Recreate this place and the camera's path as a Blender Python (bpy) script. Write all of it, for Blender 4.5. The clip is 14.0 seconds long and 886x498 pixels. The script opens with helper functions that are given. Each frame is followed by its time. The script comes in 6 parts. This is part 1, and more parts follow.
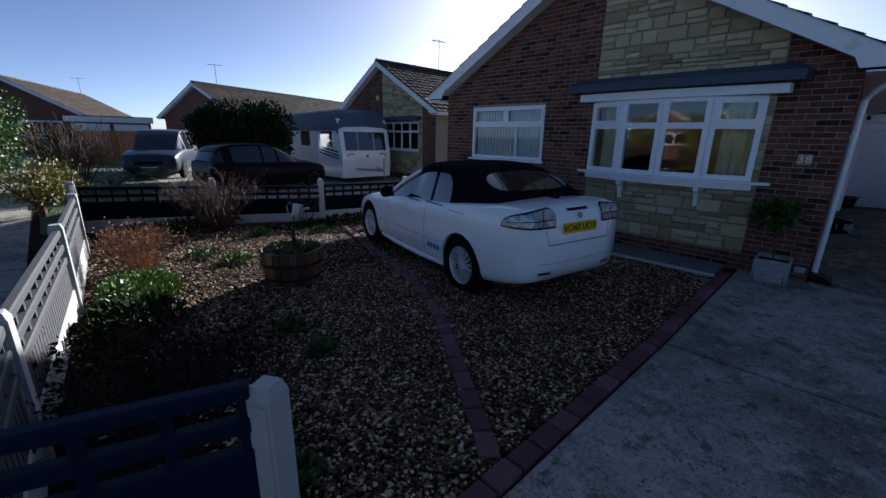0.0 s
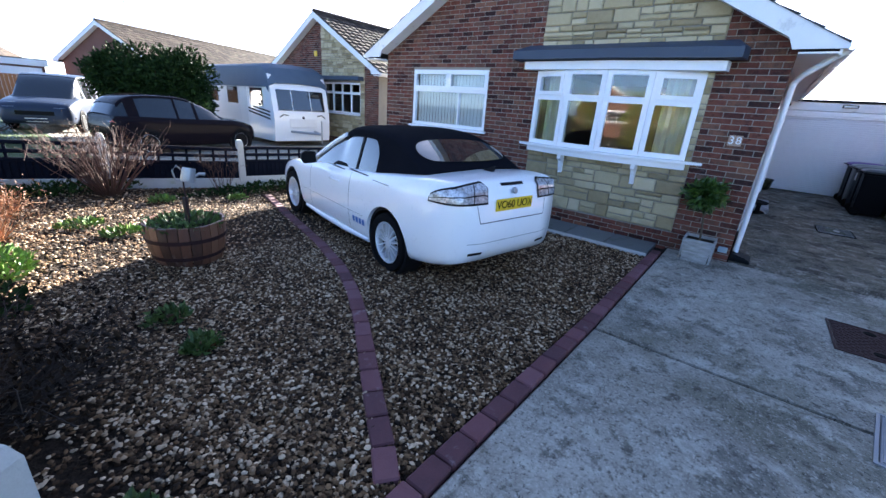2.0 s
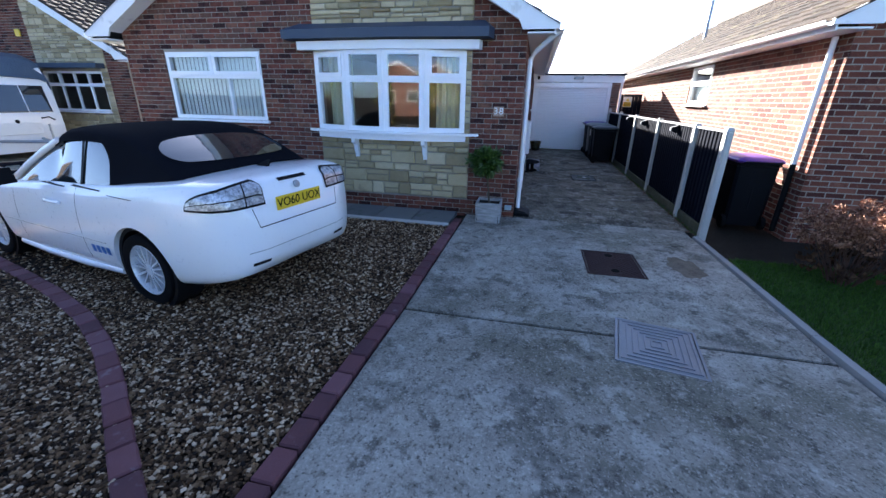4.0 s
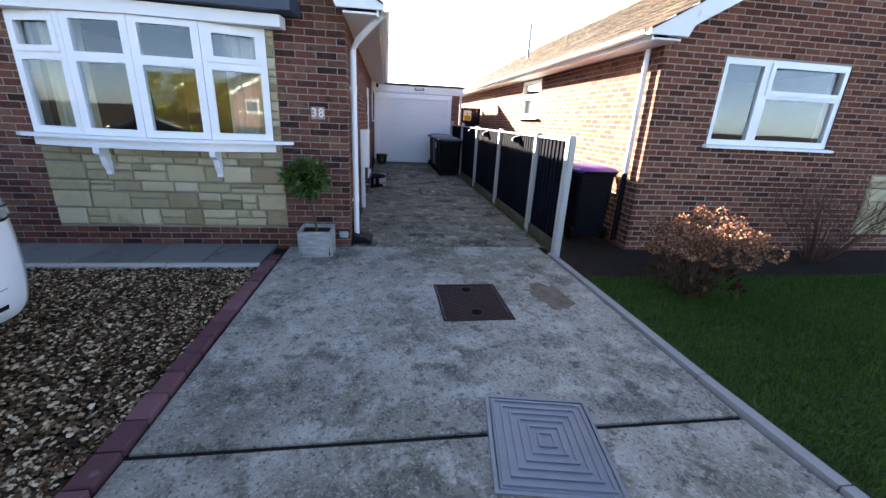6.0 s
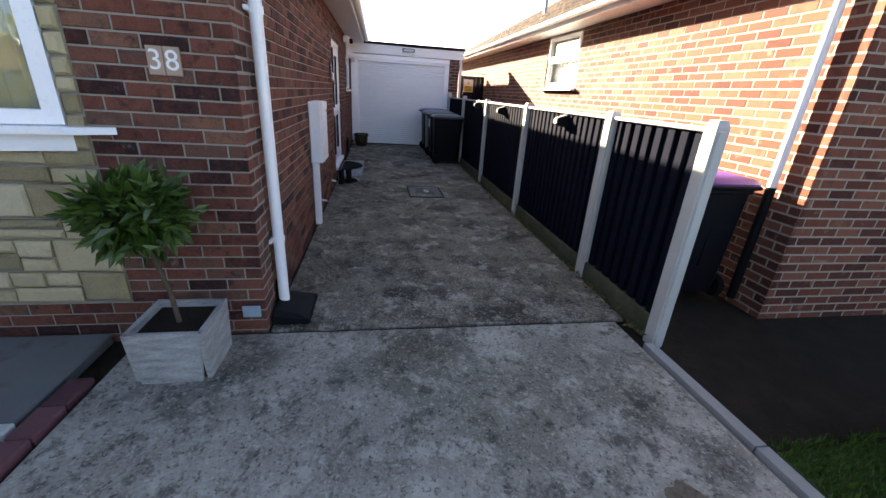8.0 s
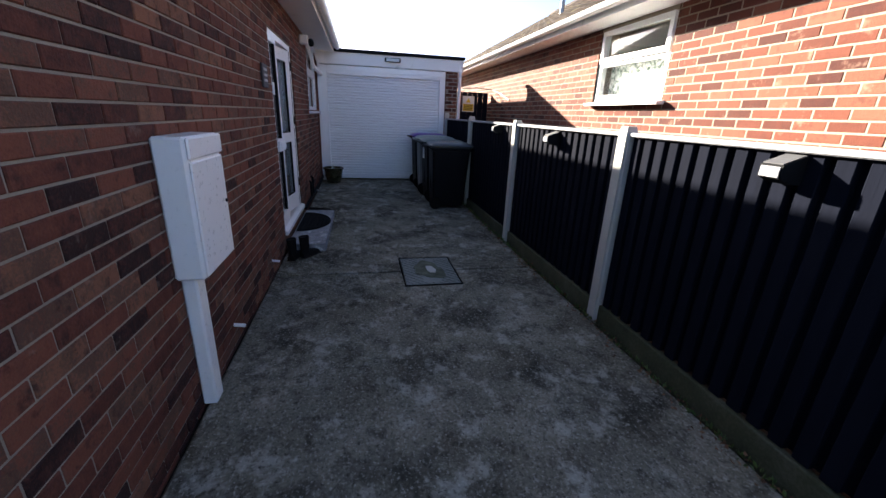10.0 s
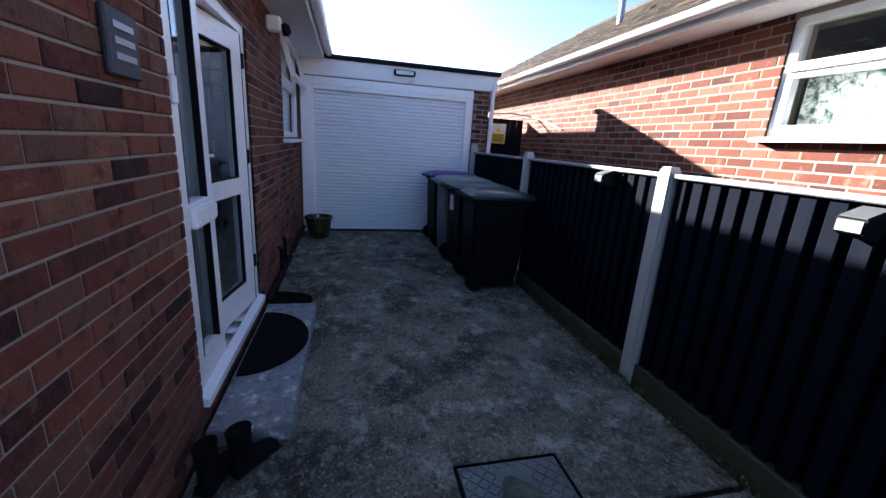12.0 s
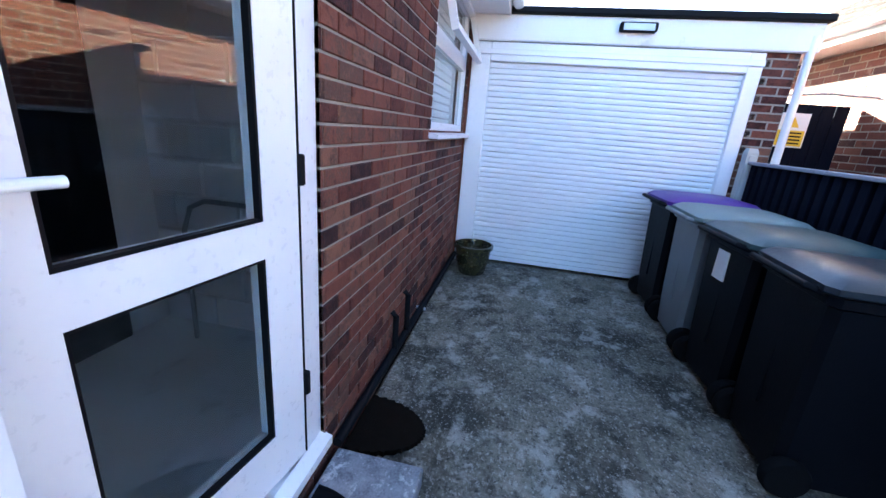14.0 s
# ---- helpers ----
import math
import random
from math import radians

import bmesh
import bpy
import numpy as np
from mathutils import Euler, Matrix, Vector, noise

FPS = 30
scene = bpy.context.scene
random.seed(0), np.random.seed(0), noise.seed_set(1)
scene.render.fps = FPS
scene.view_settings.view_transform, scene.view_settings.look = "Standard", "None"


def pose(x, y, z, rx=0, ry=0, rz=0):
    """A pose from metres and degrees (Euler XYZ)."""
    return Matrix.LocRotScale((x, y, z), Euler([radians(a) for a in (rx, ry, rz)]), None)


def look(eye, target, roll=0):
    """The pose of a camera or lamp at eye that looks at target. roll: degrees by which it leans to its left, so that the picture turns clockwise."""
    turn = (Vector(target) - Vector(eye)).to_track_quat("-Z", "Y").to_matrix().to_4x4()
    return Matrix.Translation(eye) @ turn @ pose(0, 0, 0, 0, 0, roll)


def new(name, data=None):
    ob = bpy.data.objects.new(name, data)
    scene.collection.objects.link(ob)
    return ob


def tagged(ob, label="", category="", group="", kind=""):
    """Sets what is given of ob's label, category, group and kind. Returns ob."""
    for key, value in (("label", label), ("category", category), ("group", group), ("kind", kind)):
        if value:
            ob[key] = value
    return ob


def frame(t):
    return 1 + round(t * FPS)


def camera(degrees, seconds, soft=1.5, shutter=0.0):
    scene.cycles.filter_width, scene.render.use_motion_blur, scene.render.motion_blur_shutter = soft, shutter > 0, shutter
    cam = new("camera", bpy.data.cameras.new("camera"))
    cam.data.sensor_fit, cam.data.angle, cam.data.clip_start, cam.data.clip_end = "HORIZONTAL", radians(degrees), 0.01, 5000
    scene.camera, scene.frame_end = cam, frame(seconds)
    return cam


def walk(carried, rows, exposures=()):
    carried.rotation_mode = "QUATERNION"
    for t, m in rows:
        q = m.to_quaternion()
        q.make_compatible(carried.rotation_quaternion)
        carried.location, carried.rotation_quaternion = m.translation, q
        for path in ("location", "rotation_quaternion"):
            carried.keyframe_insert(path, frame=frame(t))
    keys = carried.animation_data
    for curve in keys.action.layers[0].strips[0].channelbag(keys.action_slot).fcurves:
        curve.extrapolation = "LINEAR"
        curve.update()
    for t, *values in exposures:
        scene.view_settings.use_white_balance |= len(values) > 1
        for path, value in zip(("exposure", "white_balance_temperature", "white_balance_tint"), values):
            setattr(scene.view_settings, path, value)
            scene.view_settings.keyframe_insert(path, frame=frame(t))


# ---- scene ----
cam = camera(96.9, 14.0)
PATH = [
    (0, (-0.117, -0.008, 1.81), (1.239, 1.353, 1.257), 1.1),
    (0.5, (-0.075, -0.014, 1.8), (1.321, 1.257, 1.14), 1.7),
    (1, (0.009, -0.051, 1.789), (1.378, 1.259, 1.15), 2.8),
    (1.5, (0.145, -0.022, 1.76), (1.51, 1.25, 1.04), 2.4),
    (2, (0.355, 0.088, 1.763), (1.851, 1.225, 1.079), 4.3),
    (2.5, (0.463, 0.137, 1.786), (1.943, 1.326, 1.156), 1.7),
    (3, (0.503, 0.121, 1.794), (1.856, 1.47, 1.204), 1.4),
    (3.5, (0.585, 0.015, 1.781), (2.129, 1.106, 1.13), 1.2),
    (4, (0.694, -0.149, 1.765), (2.518, 0.252, 1.05), 1.1),
    (4.2, (0.716, -0.254, 1.762), (2.574, -0.095, 1.039), 1.3),
    (6.3, (2.35, -0.388, 1.593), (4.188, -0.75, 0.893), 3.4),
    (6.5, (2.608, -0.397, 1.604), (4.402, -0.793, 0.814), 3.7),
    (7, (3.271, -0.484, 1.564), (5.096, -0.815, 0.817), 1.5),
    (7.5, (3.924, -0.556, 1.542), (5.713, -0.987, 0.76), 2.0),
    (8, (4.565, -0.647, 1.536), (6.395, -0.973, 0.798), 3.7),
    (8.5, (5.259, -0.728, 1.523), (7.093, -1.151, 0.846), 3.8),
    (8.7, (5.506, -0.792, 1.551), (7.318, -1.217, 0.818), 2.8),
    (10.8, (8.283, -0.688, 1.477), (10.154, -1.067, 0.878), 2.5),
    (11, (8.516, -0.659, 1.51), (10.378, -1.013, 0.872), 3.3),
    (11.5, (9.15, -0.65, 1.531), (11.037, -0.918, 0.924), 3.7),
    (12, (9.76, -0.639, 1.529), (11.636, -1.104, 1.013), 3.7),
    (12.5, (10.285, -0.652, 1.531), (12.154, -0.918, 0.868), 1.0),
    (13, (10.833, -0.691, 1.538), (12.712, -0.826, 0.868), 3.8),
    (13.5, (11.347, -0.684, 1.549), (13.225, -0.841, 0.88), 3.8),
    (14, (11.829, -0.61, 1.515), (13.708, -0.26, 0.926), 4.7),
]
EXPOSURES = [(0, 1.45, 5700, 12), (0.3, 1.65, 5650, 12), (0.6, 2.05, 5650, 12), (1.0, 2.75, 5700, 12), (1.5, 3.55, 6000, 11), (2.5, 4.0, 6200, 11), (3.2, 3.75, 6200, 11), (4.2, 3.7, 6000, 11), (6.5, 4.2, 7900, 13), (8.0, 3.95, 8300, 14), (8.7, 3.75, 8100, 14), (10.8, 3.3, 6200, 11), (11.5, 3.3, 6000, 11), (12.5, 3.95, 6000, 9), (13.2, 4.9, 6200, 6), (14.0, 5.2, 6100, 5)]
walk(cam, [(t, look(eye, target, roll)) for t, eye, target, roll in PATH], EXPOSURES)

# ---- daylight: low winter sun from behind the houses ----
SUN = Vector((1.9, 1.0, 0.69)).normalized()
world = bpy.data.worlds.new("sky")
scene.world = world
world.use_nodes = True
sky_nodes = world.node_tree.nodes
sky = sky_nodes.new("ShaderNodeTexSky")
sky.sky_type = "NISHITA"
sky.sun_disc = False
sky.sun_elevation = math.asin(SUN.z)
sky.sun_rotation = math.atan2(SUN.x, SUN.y)
sky.air_density, sky.dust_density, sky.ozone_density = 0.4, 0.6, 1.0
background = sky_nodes["Background"]
background.inputs["Strength"].default_value = 0.05
world.node_tree.links.new(sky.outputs["Color"], background.inputs["Color"])
sun_lamp = bpy.data.lights.new("sun", "SUN")
sun_lamp.energy, sun_lamp.angle, sun_lamp.color = 4.0, radians(0.6), (1.0, 0.93, 0.82)
new("sun", sun_lamp).matrix_basis = look(SUN * 50, (0, 0, 0))

# ---- mesh tools ----
from mathutils.bvhtree import BVHTree


class Geo:
    """Vertices and faces of one mesh."""

    def __init__(self):
        self.v, self.f, self.m = [], [], Matrix()

    def add(self, verts, faces):
        n = len(self.v)
        self.v += [tuple(self.m @ Vector(p)) for p in verts]
        self.f += [tuple(n + i for i in f) for f in faces]
        return self

    def box(self, x0, x1, y0, y1, z0, z1, b=0.0):
        if b <= 0:
            v = [(x, y, z) for x in (x0, x1) for y in (y0, y1) for z in (z0, z1)]
            return self.add(v, [(0, 1, 3, 2), (4, 6, 7, 5), (0, 4, 5, 1), (2, 3, 7, 6), (0, 2, 6, 4), (1, 5, 7, 3)])
        b = min(b, (x1 - x0) / 2.1, (y1 - y0) / 2.1, (z1 - z0) / 2.1)
        bm = bmesh.new()
        bmesh.ops.create_cube(bm, size=1)
        for p in bm.verts:
            p.co = (x0 + (p.co.x + .5) * (x1 - x0), y0 + (p.co.y + .5) * (y1 - y0), z0 + (p.co.z + .5) * (z1 - z0))
        bmesh.ops.bevel(bm, geom=bm.edges[:], offset=b, segments=1, affect="EDGES")
        bm.verts.index_update()
        self.add([p.co[:] for p in bm.verts], [[p.index for p in f.verts] for f in bm.faces])
        bm.free()
        return self

    def prism(self, poly, a, b, axis="x"):
        """A polygon drawn out from a to b along an axis; the polygon's two numbers are the other axes, in order."""
        def at(p, c):
            return {"x": (c, p[0], p[1]), "y": (p[0], c, p[1]), "z": (p[0], p[1], c)}[axis]
        n = len(poly)
        v = [at(p, a) for p in poly] + [at(p, b) for p in poly]
        return self.add(v, [tuple(range(n))[::-1], tuple(range(n, 2 * n))] + [(i, (i + 1) % n, n + (i + 1) % n, n + i) for i in range(n)])

    def lathe(self, profile, n=20, close=True):
        """(radius, z) rows turned about z."""
        v, f = [], []
        for r, z in profile:
            v += [(r * math.cos(2 * math.pi * i / n), r * math.sin(2 * math.pi * i / n), z) for i in range(n)]
        for k in range(len(profile) - 1):
            f += [(k * n + i, k * n + (i + 1) % n, (k + 1) * n + (i + 1) % n, (k + 1) * n + i) for i in range(n)]
        if close:
            f += [tuple(range(n))[::-1], tuple((len(profile) - 1) * n + i for i in range(n))]
        return self.add(v, f)

    def tube(self, pts, r, n=8, r2=None):
        """A round bar along points, tapering from r to r2."""
        pts = [Vector(p) for p in pts]
        v, f = [], []
        for i, p in enumerate(pts):
            d = (pts[min(i + 1, len(pts) - 1)] - pts[max(i - 1, 0)]).normalized()
            s = d.cross(Vector((0, 0, 1)) if abs(d.z) < .9 else Vector((1, 0, 0))).normalized()
            t = d.cross(s)
            q = r if r2 is None else r + (r2 - r) * i / (len(pts) - 1)
            v += [p + q * (math.cos(2 * math.pi * k / n) * s + math.sin(2 * math.pi * k / n) * t) for k in range(n)]
        for i in range(len(pts) - 1):
            f += [(i * n + k, i * n + (k + 1) % n, (i + 1) * n + (k + 1) % n, (i + 1) * n + k) for k in range(n)]
        f += [tuple(range(n))[::-1], tuple((len(pts) - 1) * n + k for k in range(n))]
        return self.add(v, f)

    def loft(self, rings, caps=True):
        n = len(rings[0])
        v = [p for r in rings for p in r]
        f = [(i * n + k, i * n + (k + 1) % n, (i + 1) * n + (k + 1) % n, (i + 1) * n + k) for i in range(len(rings) - 1) for k in range(n)]
        if caps:
            f += [tuple(range(n))[::-1], tuple((len(rings) - 1) * n + k for k in range(n))]
        return self.add(v, f)

    def grid(self, rows):
        n = len(rows[0])
        return self.add([p for r in rows for p in r], [(i * n + k, i * n + k + 1, (i + 1) * n + k + 1, (i + 1) * n + k) for i in range(len(rows) - 1) for k in range(n - 1)])

    def mesh(self, name, material, smooth=0.0):
        me = bpy.data.meshes.new(name)
        me.from_pydata(self.v, [], self.f)
        bm = bmesh.new()
        bm.from_mesh(me)
        bmesh.ops.recalc_face_normals(bm, faces=bm.faces[:])
        bm.to_mesh(me)
        bm.free()
        if smooth:
            me.shade_smooth()
            me.set_sharp_from_angle(angle=radians(smooth))
        if material:
            me.materials.append(material)
        return me


def raw(name, v, f, material):
    """A mesh of many faces, from arrays, with no check of its normals."""
    me = bpy.data.meshes.new(name)
    me.from_pydata(v, [], f)
    me.materials.append(material)
    return me


def part(name, geo, material, parent=None, label="", smooth=0.0, kind="", m=None):
    me = geo if isinstance(geo, bpy.types.Mesh) else geo.mesh(name, material, smooth)
    ob = new(name, me)
    if parent:
        ob.parent = parent
    if m is not None:
        ob.matrix_basis = m
    return tagged(ob, label, "", "", kind)


def thing(name, m, label, category, group="", kind=""):
    ob = new(name)
    ob.empty_display_size = 0.1
    ob.matrix_basis = m
    return tagged(ob, label, category, group, kind)


def interp(x, xs, ys):
    return float(np.interp(x, xs, ys))


def ground_z(x):
    """The drive falls from the street to the house and rises a little to the garage."""
    return interp(x, (-60, 0.5, 1.8, 3.6, 5, 7, 13, 16.2, 60), (0.2, 0.2, 0.14, 0.045, 0.03, 0, 0, 0.08, 0.08))


# ---- materials ----
def material(name, colours, rough=0.6, metal=0.0, scale=6.0, fine=60.0, bump=0.2, vary="", spread=0.35, stains=None, stretch=(1, 1, 1), gloss_var=0.1, coat=0.0, depth=0.004, spec=0.5):
    """A worn surface. colours: a palette along which broad noise, and each piece's own random number (vary), choose; stains: colour, scale and how much."""
    mt = bpy.data.materials.new(name)
    mt.use_nodes = True
    nt = mt.node_tree
    nd, ln = nt.nodes, nt.links
    bsdf = nd["Principled BSDF"]
    co = nd.new("ShaderNodeTexCoord")
    mp = nd.new("ShaderNodeMapping")
    mp.inputs["Scale"].default_value = stretch
    if vary == "object":
        where, shift = nd.new("ShaderNodeObjectInfo"), nd.new("ShaderNodeVectorMath")
        ln.new(co.outputs["Object"], shift.inputs[0])
        ln.new(where.outputs["Location"], shift.inputs[1])
        ln.new(shift.outputs[0], mp.inputs["Vector"])
    else:
        ln.new(co.outputs["Object"], mp.inputs["Vector"])

    def noise_at(s, detail=4.0, rough_=0.6):
        n = nd.new("ShaderNodeTexNoise")
        n.inputs["Scale"].default_value, n.inputs["Detail"].default_value, n.inputs["Roughness"].default_value = s, detail, rough_
        ln.new(mp.outputs["Vector"], n.inputs["Vector"])
        return n.outputs["Fac"]

    def calc(op, a, b, clamp=False):
        n = nd.new("ShaderNodeMath")
        n.operation, n.use_clamp = op, clamp
        for k, x in enumerate((a, b)):
            if isinstance(x, (int, float)):
                n.inputs[k].default_value = x
            else:
                ln.new(x, n.inputs[k])
        return n.outputs[0]

    broad, grain = noise_at(scale), noise_at(fine, 3.0)
    pick = calc("ADD", calc("MULTIPLY", calc("SUBTRACT", broad, 0.5), spread * 2.2), calc("MULTIPLY", calc("SUBTRACT", grain, 0.5), spread * 1.6))
    if vary:
        info = nd.new("ShaderNodeObjectInfo" if vary == "object" else "ShaderNodeNewGeometry")
        own = info.outputs["Random" if vary == "object" else "Random Per Island"]
        pick = calc("ADD", pick, own, True)
    else:
        pick = calc("ADD", pick, 0.5, True)
    ramp = nd.new("ShaderNodeValToRGB")
    el = ramp.color_ramp.elements
    while len(el) < len(colours):
        el.new(0.5)
    for k, c in enumerate(colours):
        el[k].position, el[k].color = (k / max(len(colours) - 1, 1)), (*c, 1)
    ln.new(pick, ramp.inputs["Fac"])
    out = ramp.outputs["Color"]
    if stains:
        for tint, s, amount, low in stains:
            mask = nd.new("ShaderNodeMapRange")
            mask.inputs["From Min"].default_value, mask.inputs["From Max"].default_value, mask.inputs["To Max"].default_value = low, low + 0.1, amount
            ln.new(noise_at(s, 5.0, 0.65), mask.inputs["Value"])
            mix = nd.new("ShaderNodeMix")
            mix.data_type = "RGBA"
            ln.new(mask.outputs["Result"], mix.inputs["Factor"])
            ln.new(out, mix.inputs[6])
            mix.inputs[7].default_value = (*tint, 1)
            out = mix.outputs[2]
    ln.new(out, bsdf.inputs["Base Color"])
    ln.new(calc("ADD", calc("MULTIPLY", calc("SUBTRACT", grain, 0.5), gloss_var * 2), rough, True), bsdf.inputs["Roughness"])
    bsdf.inputs["Metallic"].default_value = metal
    bsdf.inputs["Specular IOR Level"].default_value = spec
    bsdf.inputs["Coat Weight"].default_value = coat
    bsdf.inputs["Coat Roughness"].default_value = 0.04
    if bump:
        bp = nd.new("ShaderNodeBump")
        bp.inputs["Strength"].default_value, bp.inputs["Distance"].default_value = bump, depth
        ln.new(calc("ADD", grain, calc("MULTIPLY", broad, 0.5)), bp.inputs["Height"])
        ln.new(bp.outputs["Normal"], bsdf.inputs["Normal"])
    return mt


def glass(name, tint=(0.9, 0.95, 0.95), rough=0.0):
    mt = bpy.data.materials.new(name)
    mt.use_nodes = True
    b = mt.node_tree.nodes["Principled BSDF"]
    b.inputs["Base Color"].default_value = (*tint, 1)
    b.inputs["Transmission Weight"].default_value = 1.0
    b.inputs["Roughness"].default_value = rough
    b.inputs["IOR"].default_value = 1.5
    return mt


BRICK = [(0.026, 0.013, 0.013), (0.085, 0.030, 0.023), (0.135, 0.046, 0.032), (0.18, 0.064, 0.042), (0.10, 0.056, 0.042), (0.21, 0.095, 0.060)]
BRICK_RED = [(0.062, 0.022, 0.018), (0.125, 0.040, 0.027), (0.165, 0.056, 0.036), (0.215, 0.083, 0.054)]
BUFF = [(0.25, 0.195, 0.105), (0.38, 0.31, 0.175), (0.47, 0.395, 0.24), (0.57, 0.49, 0.32)]
PEBBLE = [(0.007, 0.0035, 0.0015), (0.036, 0.019, 0.008), (0.092, 0.050, 0.023), (0.21, 0.125, 0.062), (0.68, 0.52, 0.35)]
brick_one = material("brick_piece", BRICK, 0.85, 0, 14, 90, 0.9, "object", 0.3, [((0.025, 0.012, 0.012), 11, 0.65, 0.56), ((0.33, 0.27, 0.23), 9, 0.3, 0.63)], spec=0.2)
brick_joined = material("brick_run", BRICK, 0.85, 0, 14, 90, 0.9, "island", 0.3, [((0.025, 0.012, 0.012), 11, 0.65, 0.56), ((0.33, 0.27, 0.23), 9, 0.3, 0.63)], spec=0.2)
red_one = material("red_brick_piece", BRICK_RED, 0.85, 0, 9, 90, 0.5, "object", 0.16, [((0.07, 0.03, 0.025), 11, 0.5, 0.56), ((0.40, 0.27, 0.2), 8, 0.35, 0.6)], spec=0.12)
red_joined = material("red_brick_run", BRICK_RED, 0.85, 0, 9, 90, 0.5, "island", 0.16, [((0.07, 0.03, 0.025), 11, 0.5, 0.56), ((0.40, 0.27, 0.2), 8, 0.35, 0.6)], spec=0.12)
mortar = material("mortar", [(0.19, 0.17, 0.14), (0.29, 0.265, 0.225), (0.38, 0.35, 0.30)], 0.95, 0, 3, 120, 0.5, spec=0.15)
stone_one = material("buff_stone_piece", BUFF, 0.85, 0, 10, 70, 0.8, "object", 0.22, [((0.13, 0.12, 0.08), 5, 0.45, 0.6)], depth=0.01)
stone_far = material("buff_stone_run", BUFF, 0.85, 0, 10, 70, 0.8, "island", 0.22, [((0.13, 0.12, 0.08), 5, 0.45, 0.6)], depth=0.01)
upvc = material("white_plastic", [(0.82, 0.84, 0.86), (0.88, 0.89, 0.90)], 0.3, 0, 2, 40, 0.03, spread=0.3)
white_paint = material("white_paint", [(0.76, 0.77, 0.77), (0.86, 0.86, 0.85)], 0.5, 0, 3, 60, 0.15, stains=[((0.40, 0.40, 0.36), 4, 0.45, 0.6)])
slate_blue = material("slate_blue_paint", [(0.028, 0.045, 0.075), (0.045, 0.068, 0.105)], 0.55, 0, 3, 60, 0.2, stains=[((0.12, 0.13, 0.14), 5, 0.4, 0.62)])
roof_tile = material("brown_roof_tile", [(0.025, 0.02, 0.017), (0.05, 0.037, 0.03), (0.075, 0.056, 0.044)], 0.85, 0, 4, 50, 0.5, "island", 0.3, [((0.16, 0.15, 0.09), 2, 0.5, 0.58)], spec=0.12)
dark_tile = material("dark_roof_tile", [(0.018, 0.02, 0.026), (0.04, 0.042, 0.05)], 0.8, 0, 4, 50, 0.5, "island", 0.3)
GRIT = [((0.46, 0.44, 0.38), 5, 0.6, 0.54), ((0.04, 0.036, 0.026), 7, 0.65, 0.55), ((0.05, 0.045, 0.035), 19, 0.6, 0.56), ((0.50, 0.48, 0.42), 24, 0.45, 0.57), ((0.58, 0.55, 0.48), 60, 0.5, 0.56), ((0.03, 0.027, 0.022), 45, 0.75, 0.56)]
# Drive concrete again, palette darkened to imitate the dimmer side passage.
dimmed_side_concrete = material("dimmed_side_concrete", [(0.095, 0.085, 0.063), (0.185, 0.168, 0.13), (0.30, 0.275, 0.222)], 0.95, 0, 2.2, 55, 1.0, spread=0.9, stains=[((0.028, 0.027, 0.022), 1.6, 0.75, 0.51), ((0.022, 0.021, 0.017), 4.5, 0.6, 0.55)] + GRIT, spec=0.12)
concrete = material("drive_concrete", [(0.19, 0.175, 0.142), (0.31, 0.29, 0.245), (0.42, 0.397, 0.345)], 0.95, 0, 1.6, 55, 0.7, spec=0.25, spread=0.8,
                    stains=[((0.06, 0.056, 0.045), 1.3, 0.65, 0.52), ((0.09, 0.085, 0.05), 0.45, 0.5, 0.52)] + GRIT)
mossy_concrete = material("mossy_concrete", [(0.018, 0.022, 0.009), (0.05, 0.055, 0.026), (0.10, 0.10, 0.07)], 0.95, 0, 4, 60, 0.8, spread=0.6)
post_concrete = material("post_concrete", [(0.36, 0.36, 0.33), (0.52, 0.52, 0.49)], 0.9, 0, 5, 90, 0.6, stains=[((0.26, 0.27, 0.12), 4, 0.5, 0.62), ((0.16, 0.16, 0.15), 14, 0.5, 0.66)])
paver = material("paver_piece", [(0.075, 0.028, 0.034), (0.13, 0.045, 0.05), (0.17, 0.075, 0.085)], 0.85, 0, 8, 110, 0.6, "object", 0.25, [((0.30, 0.25, 0.26), 6, 0.4, 0.62)])
navy_wood = material("navy_fence_paint", [(0.004, 0.005, 0.009), (0.009, 0.011, 0.019)], 0.85, 0, 5, 30, 0.35, spread=0.5, stretch=(1, 1, 0.15), spec=0.02)
# Pale tone stands for sun along the navy fence's top rail.
sunlit_cap = material("sunlit_capping", [(0.20, 0.21, 0.23), (0.30, 0.31, 0.33)], 0.7, 0, 5, 50, 0.4, stains=[((0.05, 0.06, 0.09), 6, 0.6, 0.6)])
grey_wood = material("weathered_grey_paint", [(0.03, 0.032, 0.037), (0.07, 0.073, 0.08)], 0.7, 0, 5, 50, 0.4, stains=[((0.05, 0.06, 0.09), 6, 0.6, 0.6)])
gravel_mat = material("gravel_stones", PEBBLE, 0.8, 0, 1.5, 150, 0.3, "island", 0.12, spec=0.2)
earth = material("earth", [(0.010, 0.008, 0.006), (0.026, 0.020, 0.014), (0.05, 0.039, 0.028)], 0.95, 0, 5, 80, 0.9, depth=0.02, spec=0.15)
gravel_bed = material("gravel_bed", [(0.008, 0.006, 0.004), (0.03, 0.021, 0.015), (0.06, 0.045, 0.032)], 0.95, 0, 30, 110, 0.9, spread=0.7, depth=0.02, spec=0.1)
asphalt = material("asphalt", [(0.035, 0.036, 0.038), (0.06, 0.06, 0.062)], 0.9, 0, 1, 140, 0.6)
